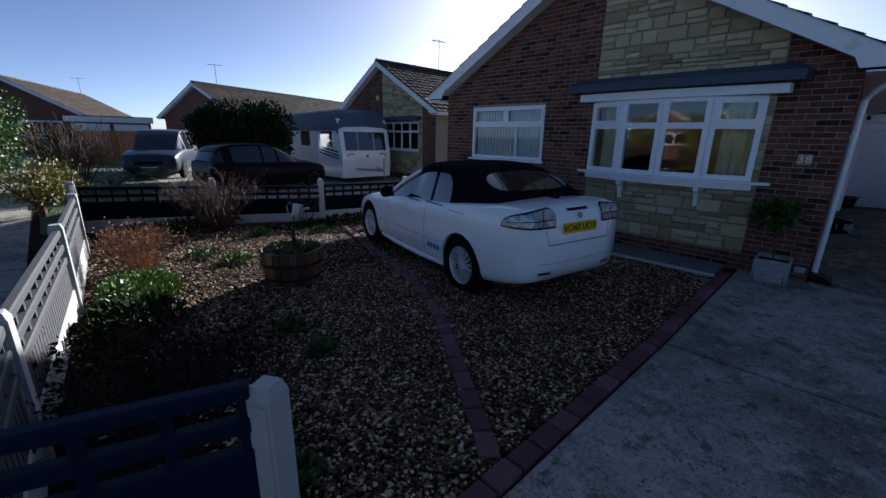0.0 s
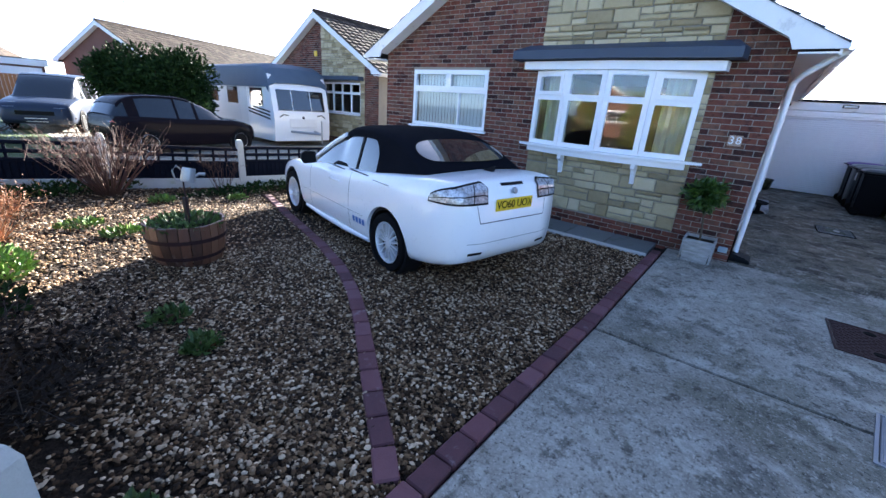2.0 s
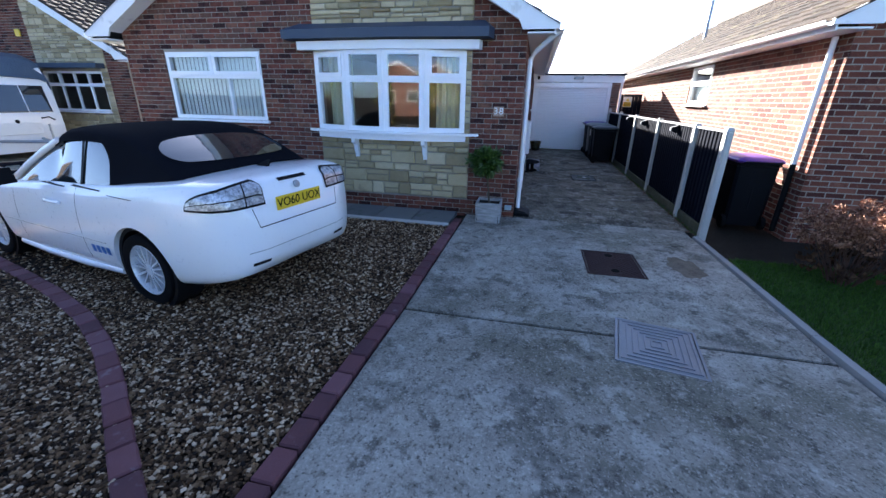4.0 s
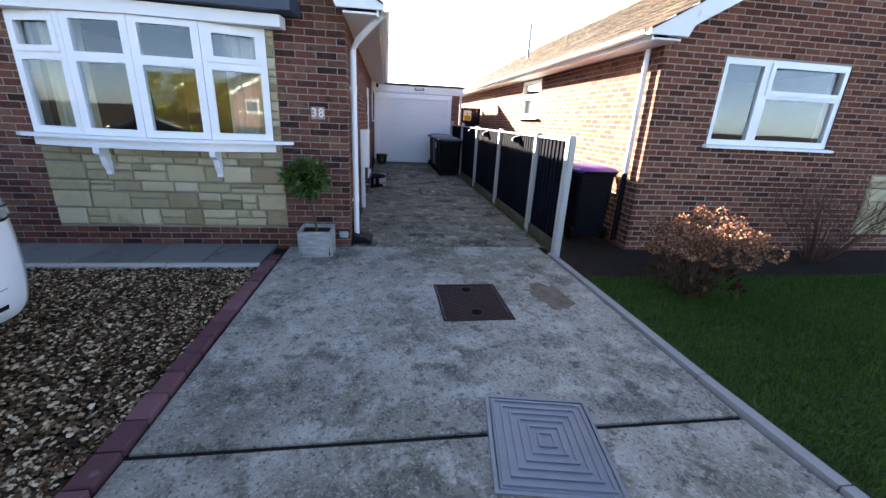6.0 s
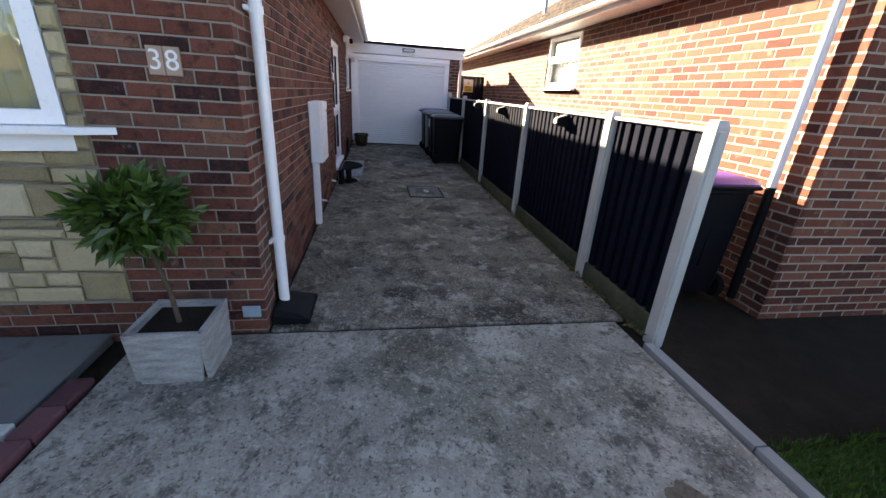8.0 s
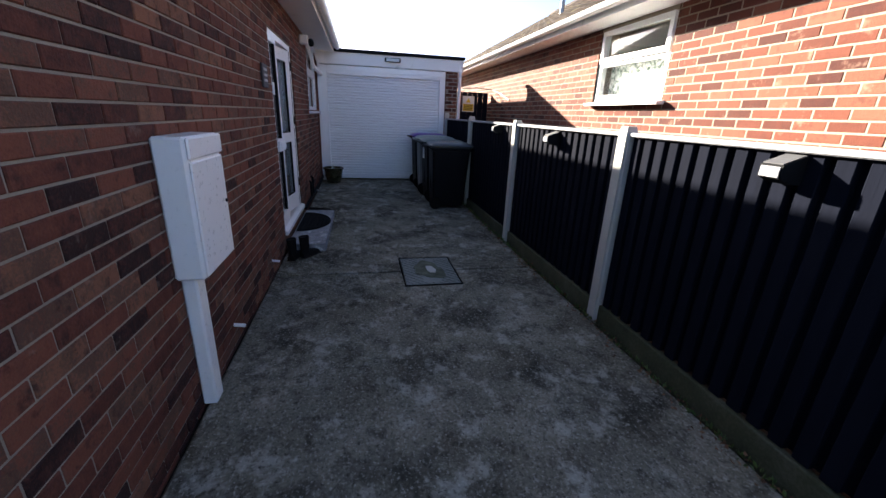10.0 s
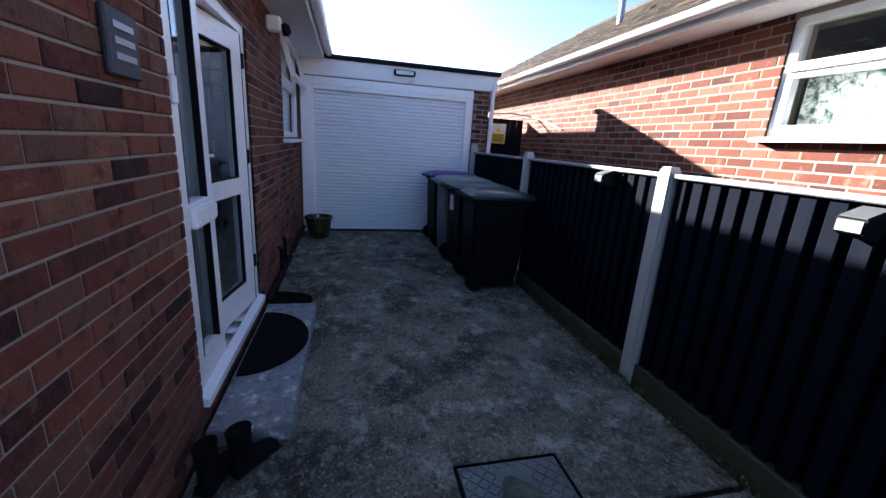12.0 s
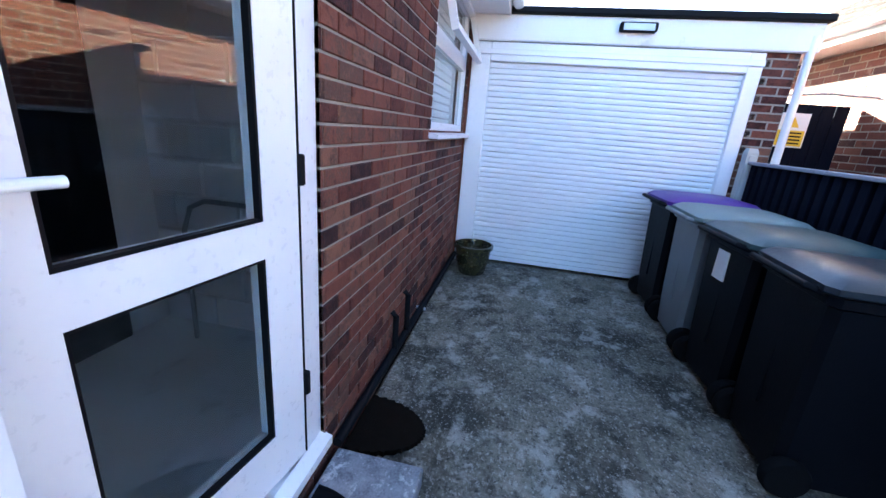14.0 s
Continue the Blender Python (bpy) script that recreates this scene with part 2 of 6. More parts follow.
grass_ground = material("lawn_ground", [(0.018, 0.038, 0.006), (0.032, 0.065, 0.010), (0.05, 0.09, 0.014)], 0.9, 0, 3, 90, 0.9, depth=0.03)
grass_blade = material("grass_blades", [(0.02, 0.05, 0.006), (0.04, 0.095, 0.010), (0.075, 0.15, 0.02)], 0.7, 0, 2, 30, 0, "island", 0.2, spec=0.2)
flag = material("paving_flag", [(0.12, 0.125, 0.12), (0.20, 0.205, 0.195)], 0.85, 0, 3, 90, 0.5, "object", 0.3, [((0.05, 0.06, 0.04), 3, 0.5, 0.56)])
window_glass = glass("window_glass")
# Wall colour lowered to put the rooms' dimness into the plaster.
dark_room = material("dimmed_room_wall", [(0.07, 0.06, 0.045), (0.11, 0.095, 0.07)], 0.9, 0, 2, 30, 0)
black_plastic = material("black_plastic", [(0.005, 0.006, 0.007), (0.010, 0.011, 0.013)], 0.6, 0, 4, 80, 0.15, spec=0.08)
curtain_cloth = material("cream_curtain", [(0.42, 0.40, 0.27), (0.58, 0.55, 0.40)], 0.9, 0, 8, 120, 0.3)
blind_cloth = material("pale_blind", [(0.66, 0.70, 0.68), (0.76, 0.79, 0.77)], 0.8, 0, 6, 90, 0.1)
steel = material("galvanised_steel", [(0.30, 0.32, 0.33), (0.46, 0.48, 0.49)], 0.45, 0.7, 6, 60, 0.3)

# ---- builders for walls, windows and roofs ----
def blocks(geo, u0, u1, z0, z1, holes, n0, n1, put):
    """The area u0..u1, z0..z1 without its holes, as boxes from n0 to n1 deep; put turns u, n, z into a place."""
    us = sorted({u0, u1, *[min(max(h[k], u0), u1) for h in holes for k in (0, 1)]})
    zs = sorted({z0, z1, *[min(max(h[k], z0), z1) for h in holes for k in (2, 3)]})
    for a, b in zip(us, us[1:]):
        run = None
        for c, d in zip(zs, zs[1:]):
            hole = any(h[0] - 1e-4 <= a and b <= h[1] + 1e-4 and h[2] - 1e-4 <= c and d <= h[3] + 1e-4 for h in holes)
            if not hole:
                run = (run[0], d) if run else (c, d)
            if run and (hole or d == zs[-1]):
                v = [put(u, n, z) for u in (a, b) for n in (n0, n1) for z in run]
                geo.add(v, [(0, 1, 3, 2), (4, 6, 7, 5), (0, 4, 5, 1), (2, 3, 7, 6), (0, 2, 6, 4), (1, 5, 7, 3)])
                run = None


def face_matrix(origin, u, n):
    """A frame with x along u, y along the outward normal n and z up."""
    u, n = Vector(u), Vector(n)
    m = Matrix((u, n, (0, 0, 1))).transposed().to_4x4()
    m.translation = origin
    return m


piece_meshes = {}


def piece_mesh(name, w, h, mat, bevel, proud):
    """A brick or stone, its face at y = proud, its back left open, with chamfered edges."""
    key = (name, round(w, 3), round(h, 3), mat.name)
    if key not in piece_meshes:
        v, f = piece(0, w, 0, h, bevel, proud)
        piece_meshes[key] = Geo().add(v, f).mesh(name, mat)
    return piece_meshes[key]


def piece(u0, u1, z0, z1, bevel, proud):
    b = bevel
    v = [(u0, -0.02, z0), (u1, -0.02, z0), (u1, -0.02, z1), (u0, -0.02, z1),
         (u0, proud - b, z0), (u1, proud - b, z0), (u1, proud - b, z1), (u0, proud - b, z1),
         (u0 + b, proud, z0 + b), (u1 - b, proud, z0 + b), (u1 - b, proud, z1 - b), (u0 + b, proud, z1 - b)]
    f = [(i, (i + 1) % 4, 4 + (i + 1) % 4, 4 + i) for i in range(4)] + [(4 + i, 4 + (i + 1) % 4, 8 + (i + 1) % 4, 8 + i) for i in range(4)] + [(8, 9, 10, 11)]
    return v, f


def lay_bricks(wall, m, length, top, holes, mats, near, singles=300, z_from=0.0, seed=1):
    """Stretcher bond on the face m of a wall: the bricks nearest to u = near, z = 1.2 as parts, the rest joined."""
    rng = random.Random(seed)
    rows = []
    z, k = z_from, 0
    while z < 5.2:
        z1 = z + 0.065
        cuts = [(h[0], h[1]) for h in holes if h[2] < z1 - 0.02 and h[3] > z + 0.02]
        u = -0.1125 * (k % 2) - 0.01
        while u < length:
            a, b = max(u, 0), min(u + 0.215, length)
            spans = [(a, b)]
            for c, d in cuts:
                spans = [s for p, q in spans for s in ((p, min(q, c)), (max(p, d), q)) if s[1] - s[0] > 0.008]
            rows += [(p, q, z, z1) for p, q in spans if q - p > 0.012 and z1 < max(top(p), top(q)) + 0.02]
            u += 0.225
        z += 0.075
        k += 1
    rows.sort(key=lambda r: abs((r[0] + r[1]) / 2 - near) + abs(r[2] - 1.2) * 1.2)
    for p, q, z, z1 in rows[:singles]:
        part("brick", piece_mesh("brick", q - p, 0.065, mats[0], 0.004, rng.choice((0, 0.001, 0.002))), None, wall, m=m @ pose(p, 0, z))
    v, f = [], []
    for p, q, z, z1 in rows[singles:]:
        pv, pf = piece(p, q, z, z1, 0.004, rng.uniform(0, 0.002))
        n = len(v)
        v += [(m @ Vector(c))[:] for c in pv]
        f += [tuple(n + i for i in c) for c in pf]
    if v:
        part("brickwork", raw("brickwork", v, f, mats[1]), None, wall, "courses of mixed red and brown brick", kind="stuff")


def lay_stones(wall, m, u0, u1, z0, top, holes, seed, one=True):
    """Cladding of squared rubble: courses broken into full, double and half stones."""
    rng = random.Random(seed)
    cells, z = [], z0
    while z < 5.0:
        h = rng.choice((0.09, 0.12, 0.15, 0.18, 0.20))
        u = u0
        while u < u1 - 0.02:
            w = rng.uniform(0.18, 0.42)
            if u1 - u - w < 0.18:
                w = u1 - u
            k = rng.random()
            if k < 0.5 or h < 0.11:
                cells.append((u, u + w, z, z + h))
            elif k < 0.8 or w < 0.3:
                c = h * rng.uniform(0.4, 0.6)
                cells += [(u, u + w, z, z + c), (u, u + w, z + c, z + h)]
            else:
                c, d = h * rng.uniform(0.35, 0.6), w * rng.uniform(0.4, 0.6)
                cells += [(u, u + w, z, z + c), (u, u + d, z + c, z + h), (u + d, u + w, z + c, z + h)]
            u += w
        z += h
    v, f = [], []
    for a, b, c, d in cells:
        for h in holes:
            if h[2] < d - 0.01 and h[3] > c + 0.01 and h[0] < b and h[1] > a:
                a, b = (a, h[0]) if h[0] > a else (h[1], b)
        if d > max(top(a), top(b)) + 0.02 or b - a < 0.03:
            continue
        a, b, c, d = a + 0.007, b - 0.007, c + 0.007, d - 0.007
        proud = rng.uniform(0.018, 0.036)
        pv, pf = piece(a, b, c, d, 0.014, proud)
        pv = [(x + rng.uniform(-.005, .005), y + rng.uniform(-.003, .003), z + rng.uniform(-.005, .005)) for x, y, z in pv]
        if one:
            part("stone", Geo().add(pv, pf).mesh("stone", stone_one), None, wall, m=m)
        else:
            n = len(v)
            v += [(m @ Vector(p))[:] for p in pv]
            f += [tuple(n + i for i in p) for p in pf]
    if v:
        part("stonework", raw("stonework", v, f, stone_far), None, wall, "buff stone cladding", kind="stuff")


def window(parent, m, u0, u1, z0, z1, panes, sashes=(), sill=0.08, name="window", label="white plastic window", depth=(-0.09, -0.02), sill_side=0.05):
    """A glazed frame on the wall face m: panes are the clear openings (u, u, z, z); sashes stand proud of the frame round their pane."""
    win = new(name)
    win.parent, win.matrix_basis = parent, m
    tagged(win, label)
    g = Geo()
    blocks(g, u0, u1, z0, z1, panes, depth[0], depth[1], lambda u, n, z: (u, n, z))
    part("window_frame", g, upvc, win)
    for k in sashes:
        a, b, c, d = panes[k]
        s = Geo()
        blocks(s, a - 0.045, b + 0.045, c - 0.045, d + 0.045, [(a + 0.012, b - 0.012, c + 0.012, d - 0.012)], depth[1], depth[1] + 0.022, lambda u, n, z: (u, n, z))
        part("sash", s, upvc, win)
    for a, b, c, d in panes:
        mid = (depth[0] + depth[1]) / 2
        p = part("pane", Geo().box(a - 0.005, b + 0.005, mid - 0.004, mid + 0.004, c - 0.005, d + 0.005), window_glass, win, "clear reflecting glass")
        p.visible_shadow = False
    if sill:
        s = Geo().prism([(depth[1], z0 - 0.002), (sill, z0 - 0.016), (sill, z0 - 0.045), (depth[1] - 0.02, z0 - 0.045)], u0 - sill_side, u1 + sill_side, "x")
        part("sill", s, upvc, win)
    return win


def tiled_slope(parent, x0, x1, y_eave, y_ridge, z_eave, z_ridge, mat, seed=0):
    """One slope of a roof along x: a board and courses of lapped tiles."""
    rng = random.Random(seed)
    g = Geo()
    dy, dz = y_ridge - y_eave, z_ridge - z_eave
    ln = math.hypot(dy, dz)
    uy, uz = dy / ln, dz / ln
    ny, nz = (-uz, uy) if uy > 0 else (uz, -uy)
    rows, cols = int(ln / 0.29), int((x1 - x0) / 0.3)
    v, f = [], []
    for r in range(rows):
        a, b = r * ln / rows, (r + 1.25) * ln / rows
        b = min(b, ln)
        for c in range(cols):
            p, q = x0 + (x1 - x0) * c / cols, x0 + (x1 - x0) * (c + 1) / cols - 0.006
            lift = rng.uniform(0, 0.006)
            n = len(v)
            for x, hump in ((p, 0), (p * .65 + q * .35, 0.016), (q - 0.05, 0.016), (q, 0)):
                for s, up in ((a, 0.012), (a, 0.036 + lift + hump), (b, 0.010 + hump)):
                    v.append((x, y_eave + uy * s + ny * up, z_eave + uz * s + nz * up))
            for k in range(3):
                o = n + 3 * k
                f += [(o, o + 3, o + 4, o + 1), (o + 1, o + 4, o + 5, o + 2)]
            f += [(n, n + 1, n + 2), (n + 9, n + 11, n + 10)]
    part("roof_tiles", raw("roof_tiles", v, f, mat), None, parent, "lapped concrete roof tiles", kind="stuff")


def gable_house(name, m, label, width, length, front_holes, near_side_holes, far_side_holes, tile, mats, bricks, stones=(), eave=2.74, slope=0.56, overhang=0.35, verge=0.27, far=False, wall_mat=None, joint=0.006):
    """A bungalow with its gable to the street. x goes in from the street, y from its lower side wall; bricks: for front, low and high wall the u nearest to the path or None."""
    house = thing(name, m, label, "house")
    top = lambda u: eave - 0.2 + slope * (min(u, width - u) + overhang)
    c = width / 2
    ridge = eave + slope * (c + overhang)
    sides = (("front", (0, 0, 0), (0, 1, 0), (-1, 0, 0), width, front_holes), ("low", (0, 0, 0), (1, 0, 0), (0, -1, 0), length, near_side_holes),
             ("high", (0, width, 0), (1, 0, 0), (0, 1, 0), length, far_side_holes), ("back", (length, 0, 0), (0, 1, 0), (1, 0, 0), width, ()))
    walls = {}
    for k, origin, u, n, ln, holes in sides:
        fm = face_matrix(origin, u, n)
        g = Geo()
        g.m = fm
        a, b = (0.25, ln - 0.25) if k in ("low", "high") else (0, ln)
        blocks(g, a, b, -0.3, 2.55, holes, -0.25, -joint, lambda p, q, z: (p, q, z))
        if k in ("front", "back"):
            g.prism([(0.0, 2.55), (width, 2.55), (width, top(width)), (c, top(c)), (0.0, top(0))], -0.25, -joint, "y")
        else:
            blocks(g, a, b, 2.55, top(0), (), -0.25, -joint, lambda p, q, z: (p, q, z))
        walls[k] = part("wall_" + k, g, wall_mat or mortar, house, "mortared brick wall")
        near, singles = bricks.get(k, (None, 0))
        if near is not None:
            own = [(s[0], s[1], s[2], s[3]) for s in stones] if k == "front" else []
            t = top if k == "front" else (lambda u: top(0) + 0.02)
            lay_bricks(walls[k], fm, ln, t, list(holes) + own, mats, near, singles, -0.15, len(name) + ord(k[0]))
        if k == "front":
            for i, s in enumerate(stones):
                lay_stones(walls[k], fm, s[0], s[1], s[2], lambda u: min(top(u), s[3]), holes, 5 + i, not far)
    # roof: boards, tiles, ridge, bargeboards, soffits and gutters
    roof = part("roof", Geo().prism([(-overhang, eave - 0.03), (c, ridge - 0.03), (c, ridge - 0.12), (-overhang, eave - 0.12)], -verge + 0.03, length + verge, "x")
                .prism([(width + overhang, eave - 0.03), (c, ridge - 0.03), (c, ridge - 0.12), (width + overhang, eave - 0.12)], -verge + 0.03, length + verge, "x"), tile, house)
    tiled_slope(roof, -verge - 0.04, length + verge, -overhang - 0.05, c, eave - 0.06, ridge - 0.03, tile, 3)
    tiled_slope(roof, -verge - 0.04, length + verge, width + overhang + 0.05, c, eave - 0.06, ridge - 0.03, tile, 4)
    ridge_caps = Geo()
    for k in range(int(length / 0.45)):
        x = -verge + k * 0.45
        ridge_caps.prism([(c - 0.13, ridge - 0.04), (c - 0.08, ridge + 0.05), (c, ridge + 0.085), (c + 0.08, ridge + 0.05), (c + 0.13, ridge - 0.04)], x, x + 0.44, "x")
    part("ridge_tiles", ridge_caps, tile, roof, "half-round ridge tiles")
    for s in (0, 1):
        y = (lambda p: p) if s == 0 else (lambda p: width - p)
        out = -overhang - 0.07
        board = [(y(out), eave - 0.04), (y(c), ridge - 0.02), (y(c), ridge - 0.24), (y(0.12), eave + slope * (0.12 + overhang) - 0.24), (y(0.06), eave - 0.1), (y(out), eave - 0.1)]
        part("bargeboard", Geo().prism(board, -verge - 0.03, -verge, "x"), white_paint, house, "white painted bargeboard")
        part("verge_soffit", Geo().prism([(y(0.0), eave + slope * overhang - 0.2), (y(c), ridge - 0.2), (y(c), ridge - 0.215), (y(0.0), eave + slope * overhang - 0.215)], -verge, -0.002, "x"), white_paint, house)
        part("soffit", Geo().box(-verge + 0.002, length + verge - 0.01, *sorted((y(-overhang), y(-0.004))), eave - 0.145, eave - 0.125), white_paint, house, "white soffit board")
        part("fascia", Geo().box(-verge + 0.002, length + verge, *sorted((y(-overhang - 0.022), y(-overhang - 0.001))), eave - 0.16, eave - 0.03), white_paint, house)
        g = Geo()
        arc = [(-overhang - 0.085 + 0.06 * math.cos(a), eave - 0.055 + 0.06 * math.sin(a)) for a in np.linspace(math.pi, 2 * math.pi, 9)]
        inner = [(-overhang - 0.085 + 0.052 * math.cos(a), eave - 0.055 + 0.052 * math.sin(a)) for a in np.linspace(2 * math.pi, math.pi, 9)]
        g.prism([(y(float(p)), float(q)) for p, q in arc + inner], -verge, length + verge, "x")
        part("gutter", g, upvc, house, "white plastic gutter", 40)
    return house, walls, top


def room(parent, x0, x1, y0, y1, z0, z1, mat=None):
    """The inside of a room behind a window: floor, ceiling and three walls of their own thickness."""
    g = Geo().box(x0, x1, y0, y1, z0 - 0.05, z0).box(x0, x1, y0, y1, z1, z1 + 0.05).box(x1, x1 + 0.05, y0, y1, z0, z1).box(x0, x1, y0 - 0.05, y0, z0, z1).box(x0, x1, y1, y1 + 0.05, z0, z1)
    return part("room", g, mat or dark_room, parent, "plastered room, walls coloured dark to look dim")


# ---- ground ----
def strip(name, y0, y1, x0, x1, lift, mat, label, step=0.4, kind="structure", thick=0.0):
    xs = np.linspace(x0, x1, max(2, int((x1 - x0) / step) + 1))
    g = Geo().grid([[(float(x), y, ground_z(x) + lift) for y in np.linspace(y0, y1, 2)] for x in xs])
    return tagged(part(name, g, mat), label, "ground", "", kind)


xs_far = [-900, -300, -60, 0.5, 1.8, 3.6, 5, 7, 13, 16.2, 60, 300, 900]
part("ground", Geo().grid([[(x, y, ground_z(x) - 0.06) for y in (-900, -200, -40, 0, 40, 200, 900)] for x in xs_far]), earth)
tagged(bpy.data.objects["ground"], "dark bare soil round the houses", "ground", "", "structure")
strip("road", -80, 80, -9.0, -2.6, -0.055, asphalt, "grey asphalt road along the street")
pavement = strip("pavement", -80, 80, -2.45, -0.52, -0.004, concrete, "pale concrete footway along the street")
tagged(part("kerb", Geo().box(-2.6, -2.45, -80, 80, 0.05, 0.205, 0.015), post_concrete), "concrete kerb along the road", "kerb", "", "structure")
strip("lawn", -30, -2.56, -0.3, 5.7, -0.012, grass_ground, "short green lawn beside the drive")
strip("neighbour_lawn", 8.75, 30, -0.4, 2.6, -0.02, grass_ground, "green lawn beyond the fence")
strip("gravel_ground", 0.95, 8.5, 0.25, 6.12, -0.015, gravel_bed, "packed gravel front garden")
strip("neighbour_drive", 7.9, 30, 2.6, 10.9, -0.02, concrete, "concrete drive of the next house")

# ---- the house, its garage and the two next to it ----
H = (6.95, 0.08)
bay_hole = (0.85, 3.27, 1.27, 2.42)
win1_hole = (4.27, 6.13, 1.36, 2.43)
door_hole = (4.75, 6.155, 0.17, 2.24)
side_hole = (7.72, 9.14, 1.48, 2.62)
bungalow, walls, gable_top = gable_house(
    "bungalow", pose(*H, 0), "brick bungalow with white windows and a gable to the street", 6.92, 13.0,
    (bay_hole, win1_hole), (door_hole, side_hole), (), dark_tile, (brick_one, brick_joined),
    {"front": (0.9, 300), "low": (3.2, 300)}, stones=((0.76, 3.28, 0.24, 5.0),))
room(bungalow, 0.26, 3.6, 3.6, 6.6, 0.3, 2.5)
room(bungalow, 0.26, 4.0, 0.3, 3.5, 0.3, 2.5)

front = face_matrix((0, 0, 0), (0, 1, 0), (-1, 0, 0))
a, b, c, d = win1_hole
mid = (a + b) / 2
window(bungalow, front, a, b, c, d, [(a + .07, mid - .05, c + .76, d - .07), (mid + .05, b - .07, c + .76, d - .07), (a + .06, mid - .28, c + .06, c + .66), (mid - .25, b - .06, c + .06, c + .66)], (0, 1), 0.06)
for k in range(22):
    y = a + 0.08 + k * (b - a - 0.16) / 21
    part("blind_slat", Geo().add([(0.16 + 0.012 * s, y + 0.046 * s, z) for s in (-1, 0, 1) for z in (c, d)], [(0, 2, 3, 1), (2, 4, 5, 3)]), blind_cloth, bungalow, "pale vertical blind")

# bow window: four facets on a curved sill
bow = [(0.0, 3.27), (-0.17, 2.68), (-0.23, 2.06), (-0.17, 1.44), (0.0, 0.85)]
zb, zt = 1.27, 2.42
for k in range(4):
    p, q = Vector((*bow[k + 1], 0)), Vector((*bow[k], 0))
    u = (q - p).normalized()
    n = Vector((-u.y, u.x, 0))
    w = (q - p).length
    vent = k in (0, 3)
    panes = [(0.075, w - 0.075, 0.07, 0.71), (0.075 + .02 * vent, w - 0.075 - .02 * vent, 0.80 + .03 * vent, 1.09 - .02 * vent)]
    window(bungalow, face_matrix((p.x, p.y, zb), u, n), 0.0, w, 0, zt - zb, panes, (1,) if vent else (), 0, "bow_window", "white plastic light of a bow window", (-0.035, 0.035))
outline = [(-0.02, 3.47), (-0.10, 3.36)] + [(x - 0.09, y) for x, y in bow[1:4]] + [(-0.10, 0.76), (-0.02, 0.62)]
part("bay_sill", Geo().prism(outline, zb - 0.04, zb - 0.004, "z"), upvc, bungalow, "curved white window sill")
part("bay_apron", Geo().prism([(-0.03, 3.3)] + [(x - 0.03, y) for x, y in bow[1:4]] + [(-0.03, 0.82)], zb - 0.13, zb - 0.042, "z"), upvc, bungalow, "white apron under the sill")
part("bay_head", Geo().prism([(-0.03, 3.48), (-0.2, 3.46), (-0.3, 2.06), (-0.2, 0.64), (-0.03, 0.62)], zt + 0.004, zt + 0.12, "z"), upvc, bungalow, "white board over the bow window")
part("bay_roof", Geo().loft([[(-0.03, 3.66, 2.56), (-0.34, 3.62, 2.56), (-0.42, 2.06, 2.56), (-0.34, 0.5, 2.56), (-0.03, 0.46, 2.56)],
                             [(-0.03, 3.66, 2.70), (-0.34, 3.62, 2.68), (-0.42, 2.06, 2.68), (-0.34, 0.5, 2.68), (-0.03, 0.46, 2.70)],
                             [(-0.03, 3.5, 2.80), (-0.05, 3.5, 2.79), (-0.06, 2.06, 2.79), (-0.05, 0.6, 2.79), (-0.03, 0.6, 2.80)]]), slate_blue, bungalow, "slate blue flat canopy of the bow window")
for y in (2.62, 1.46):
    g = Geo().prism([(-0.02, 1.14), (-0.2, 1.14), (-0.2, 1.08), (-0.12, 1.04), (-0.1, 0.95), (-0.06, 0.88), (-0.06, 0.84), (-0.02, 0.84)], y - 0.03, y + 0.03, "y")
    part("sill_bracket", g, upvc, bungalow, "white scrolled bracket under the sill")
# curtains inside the bow
for y0, y1 in ((2.7, 3.1), (0.95, 1.32)):
    rows = [[(0.12 + 0.03 * math.sin(k * 1.4), y0 + (y1 - y0) * k / 16, z) for k in range(17)] for z in (1.0, 2.42)]
    part("curtain", Geo().grid(rows), curtain_cloth, bungalow, "drawn-back cream curtain", 60)

slat_white = material("roller_slat_white", [(0.80, 0.83, 0.86), (0.87, 0.89, 0.91)], 0.55, 0, 3, 50, 0.03)
# garage with its roller door, closing the drive
GX = 16.15
garage = thing("garage", pose(GX, 0, 0.0), "flat-roofed brick garage with a white roller door", "garage")
gw = part("wall_front", Geo().box(0.0, 0.22, -2.83, -2.56, -0.2, 2.38), mortar, garage)
gm = face_matrix((0, -2.83, 0), (0, 1, 0), (-1, 0, 0))
lay_bricks(gw, gm, 0.27, lambda u: 2.4, (), (brick_one, brick_joined), 0.2, 60, 0.0, 8)
part("wall_side", Geo().box(0.222, 5.5, -2.83, -2.61, -0.2, 2.38), brick_joined, garage)
part("wall_side", Geo().box(0.0, 5.5, 0.06, 0.25, -0.2, 2.38), brick_joined, garage)
# Back wall out of view, added to stop sun leaking between the slats.
part("wall_back", Geo().box(5.5, 5.7, -2.83, 0.25, -0.2, 2.36), brick_joined, garage)
part("floor", Geo().box(0.12, 5.5, -2.65, 0.05, -0.2, 0.05), concrete, garage)
part("fascia", Geo().box(-0.06, 0.0, -2.93, 0.06, 2.37, 2.60, 0.01), white_paint, garage, "white painted fascia board")
part("flat_roof", Geo().box(0.002, 5.7, -2.87, 0.06, 2.382, 2.44, 0.01), black_plastic, garage, "black felt roof behind the fascia")
part("roof_edge", Geo().box(-0.11, 0.03, -2.96, 0.06, 2.602, 2.66, 0.01), black_plastic, garage, "black felt roof edge")
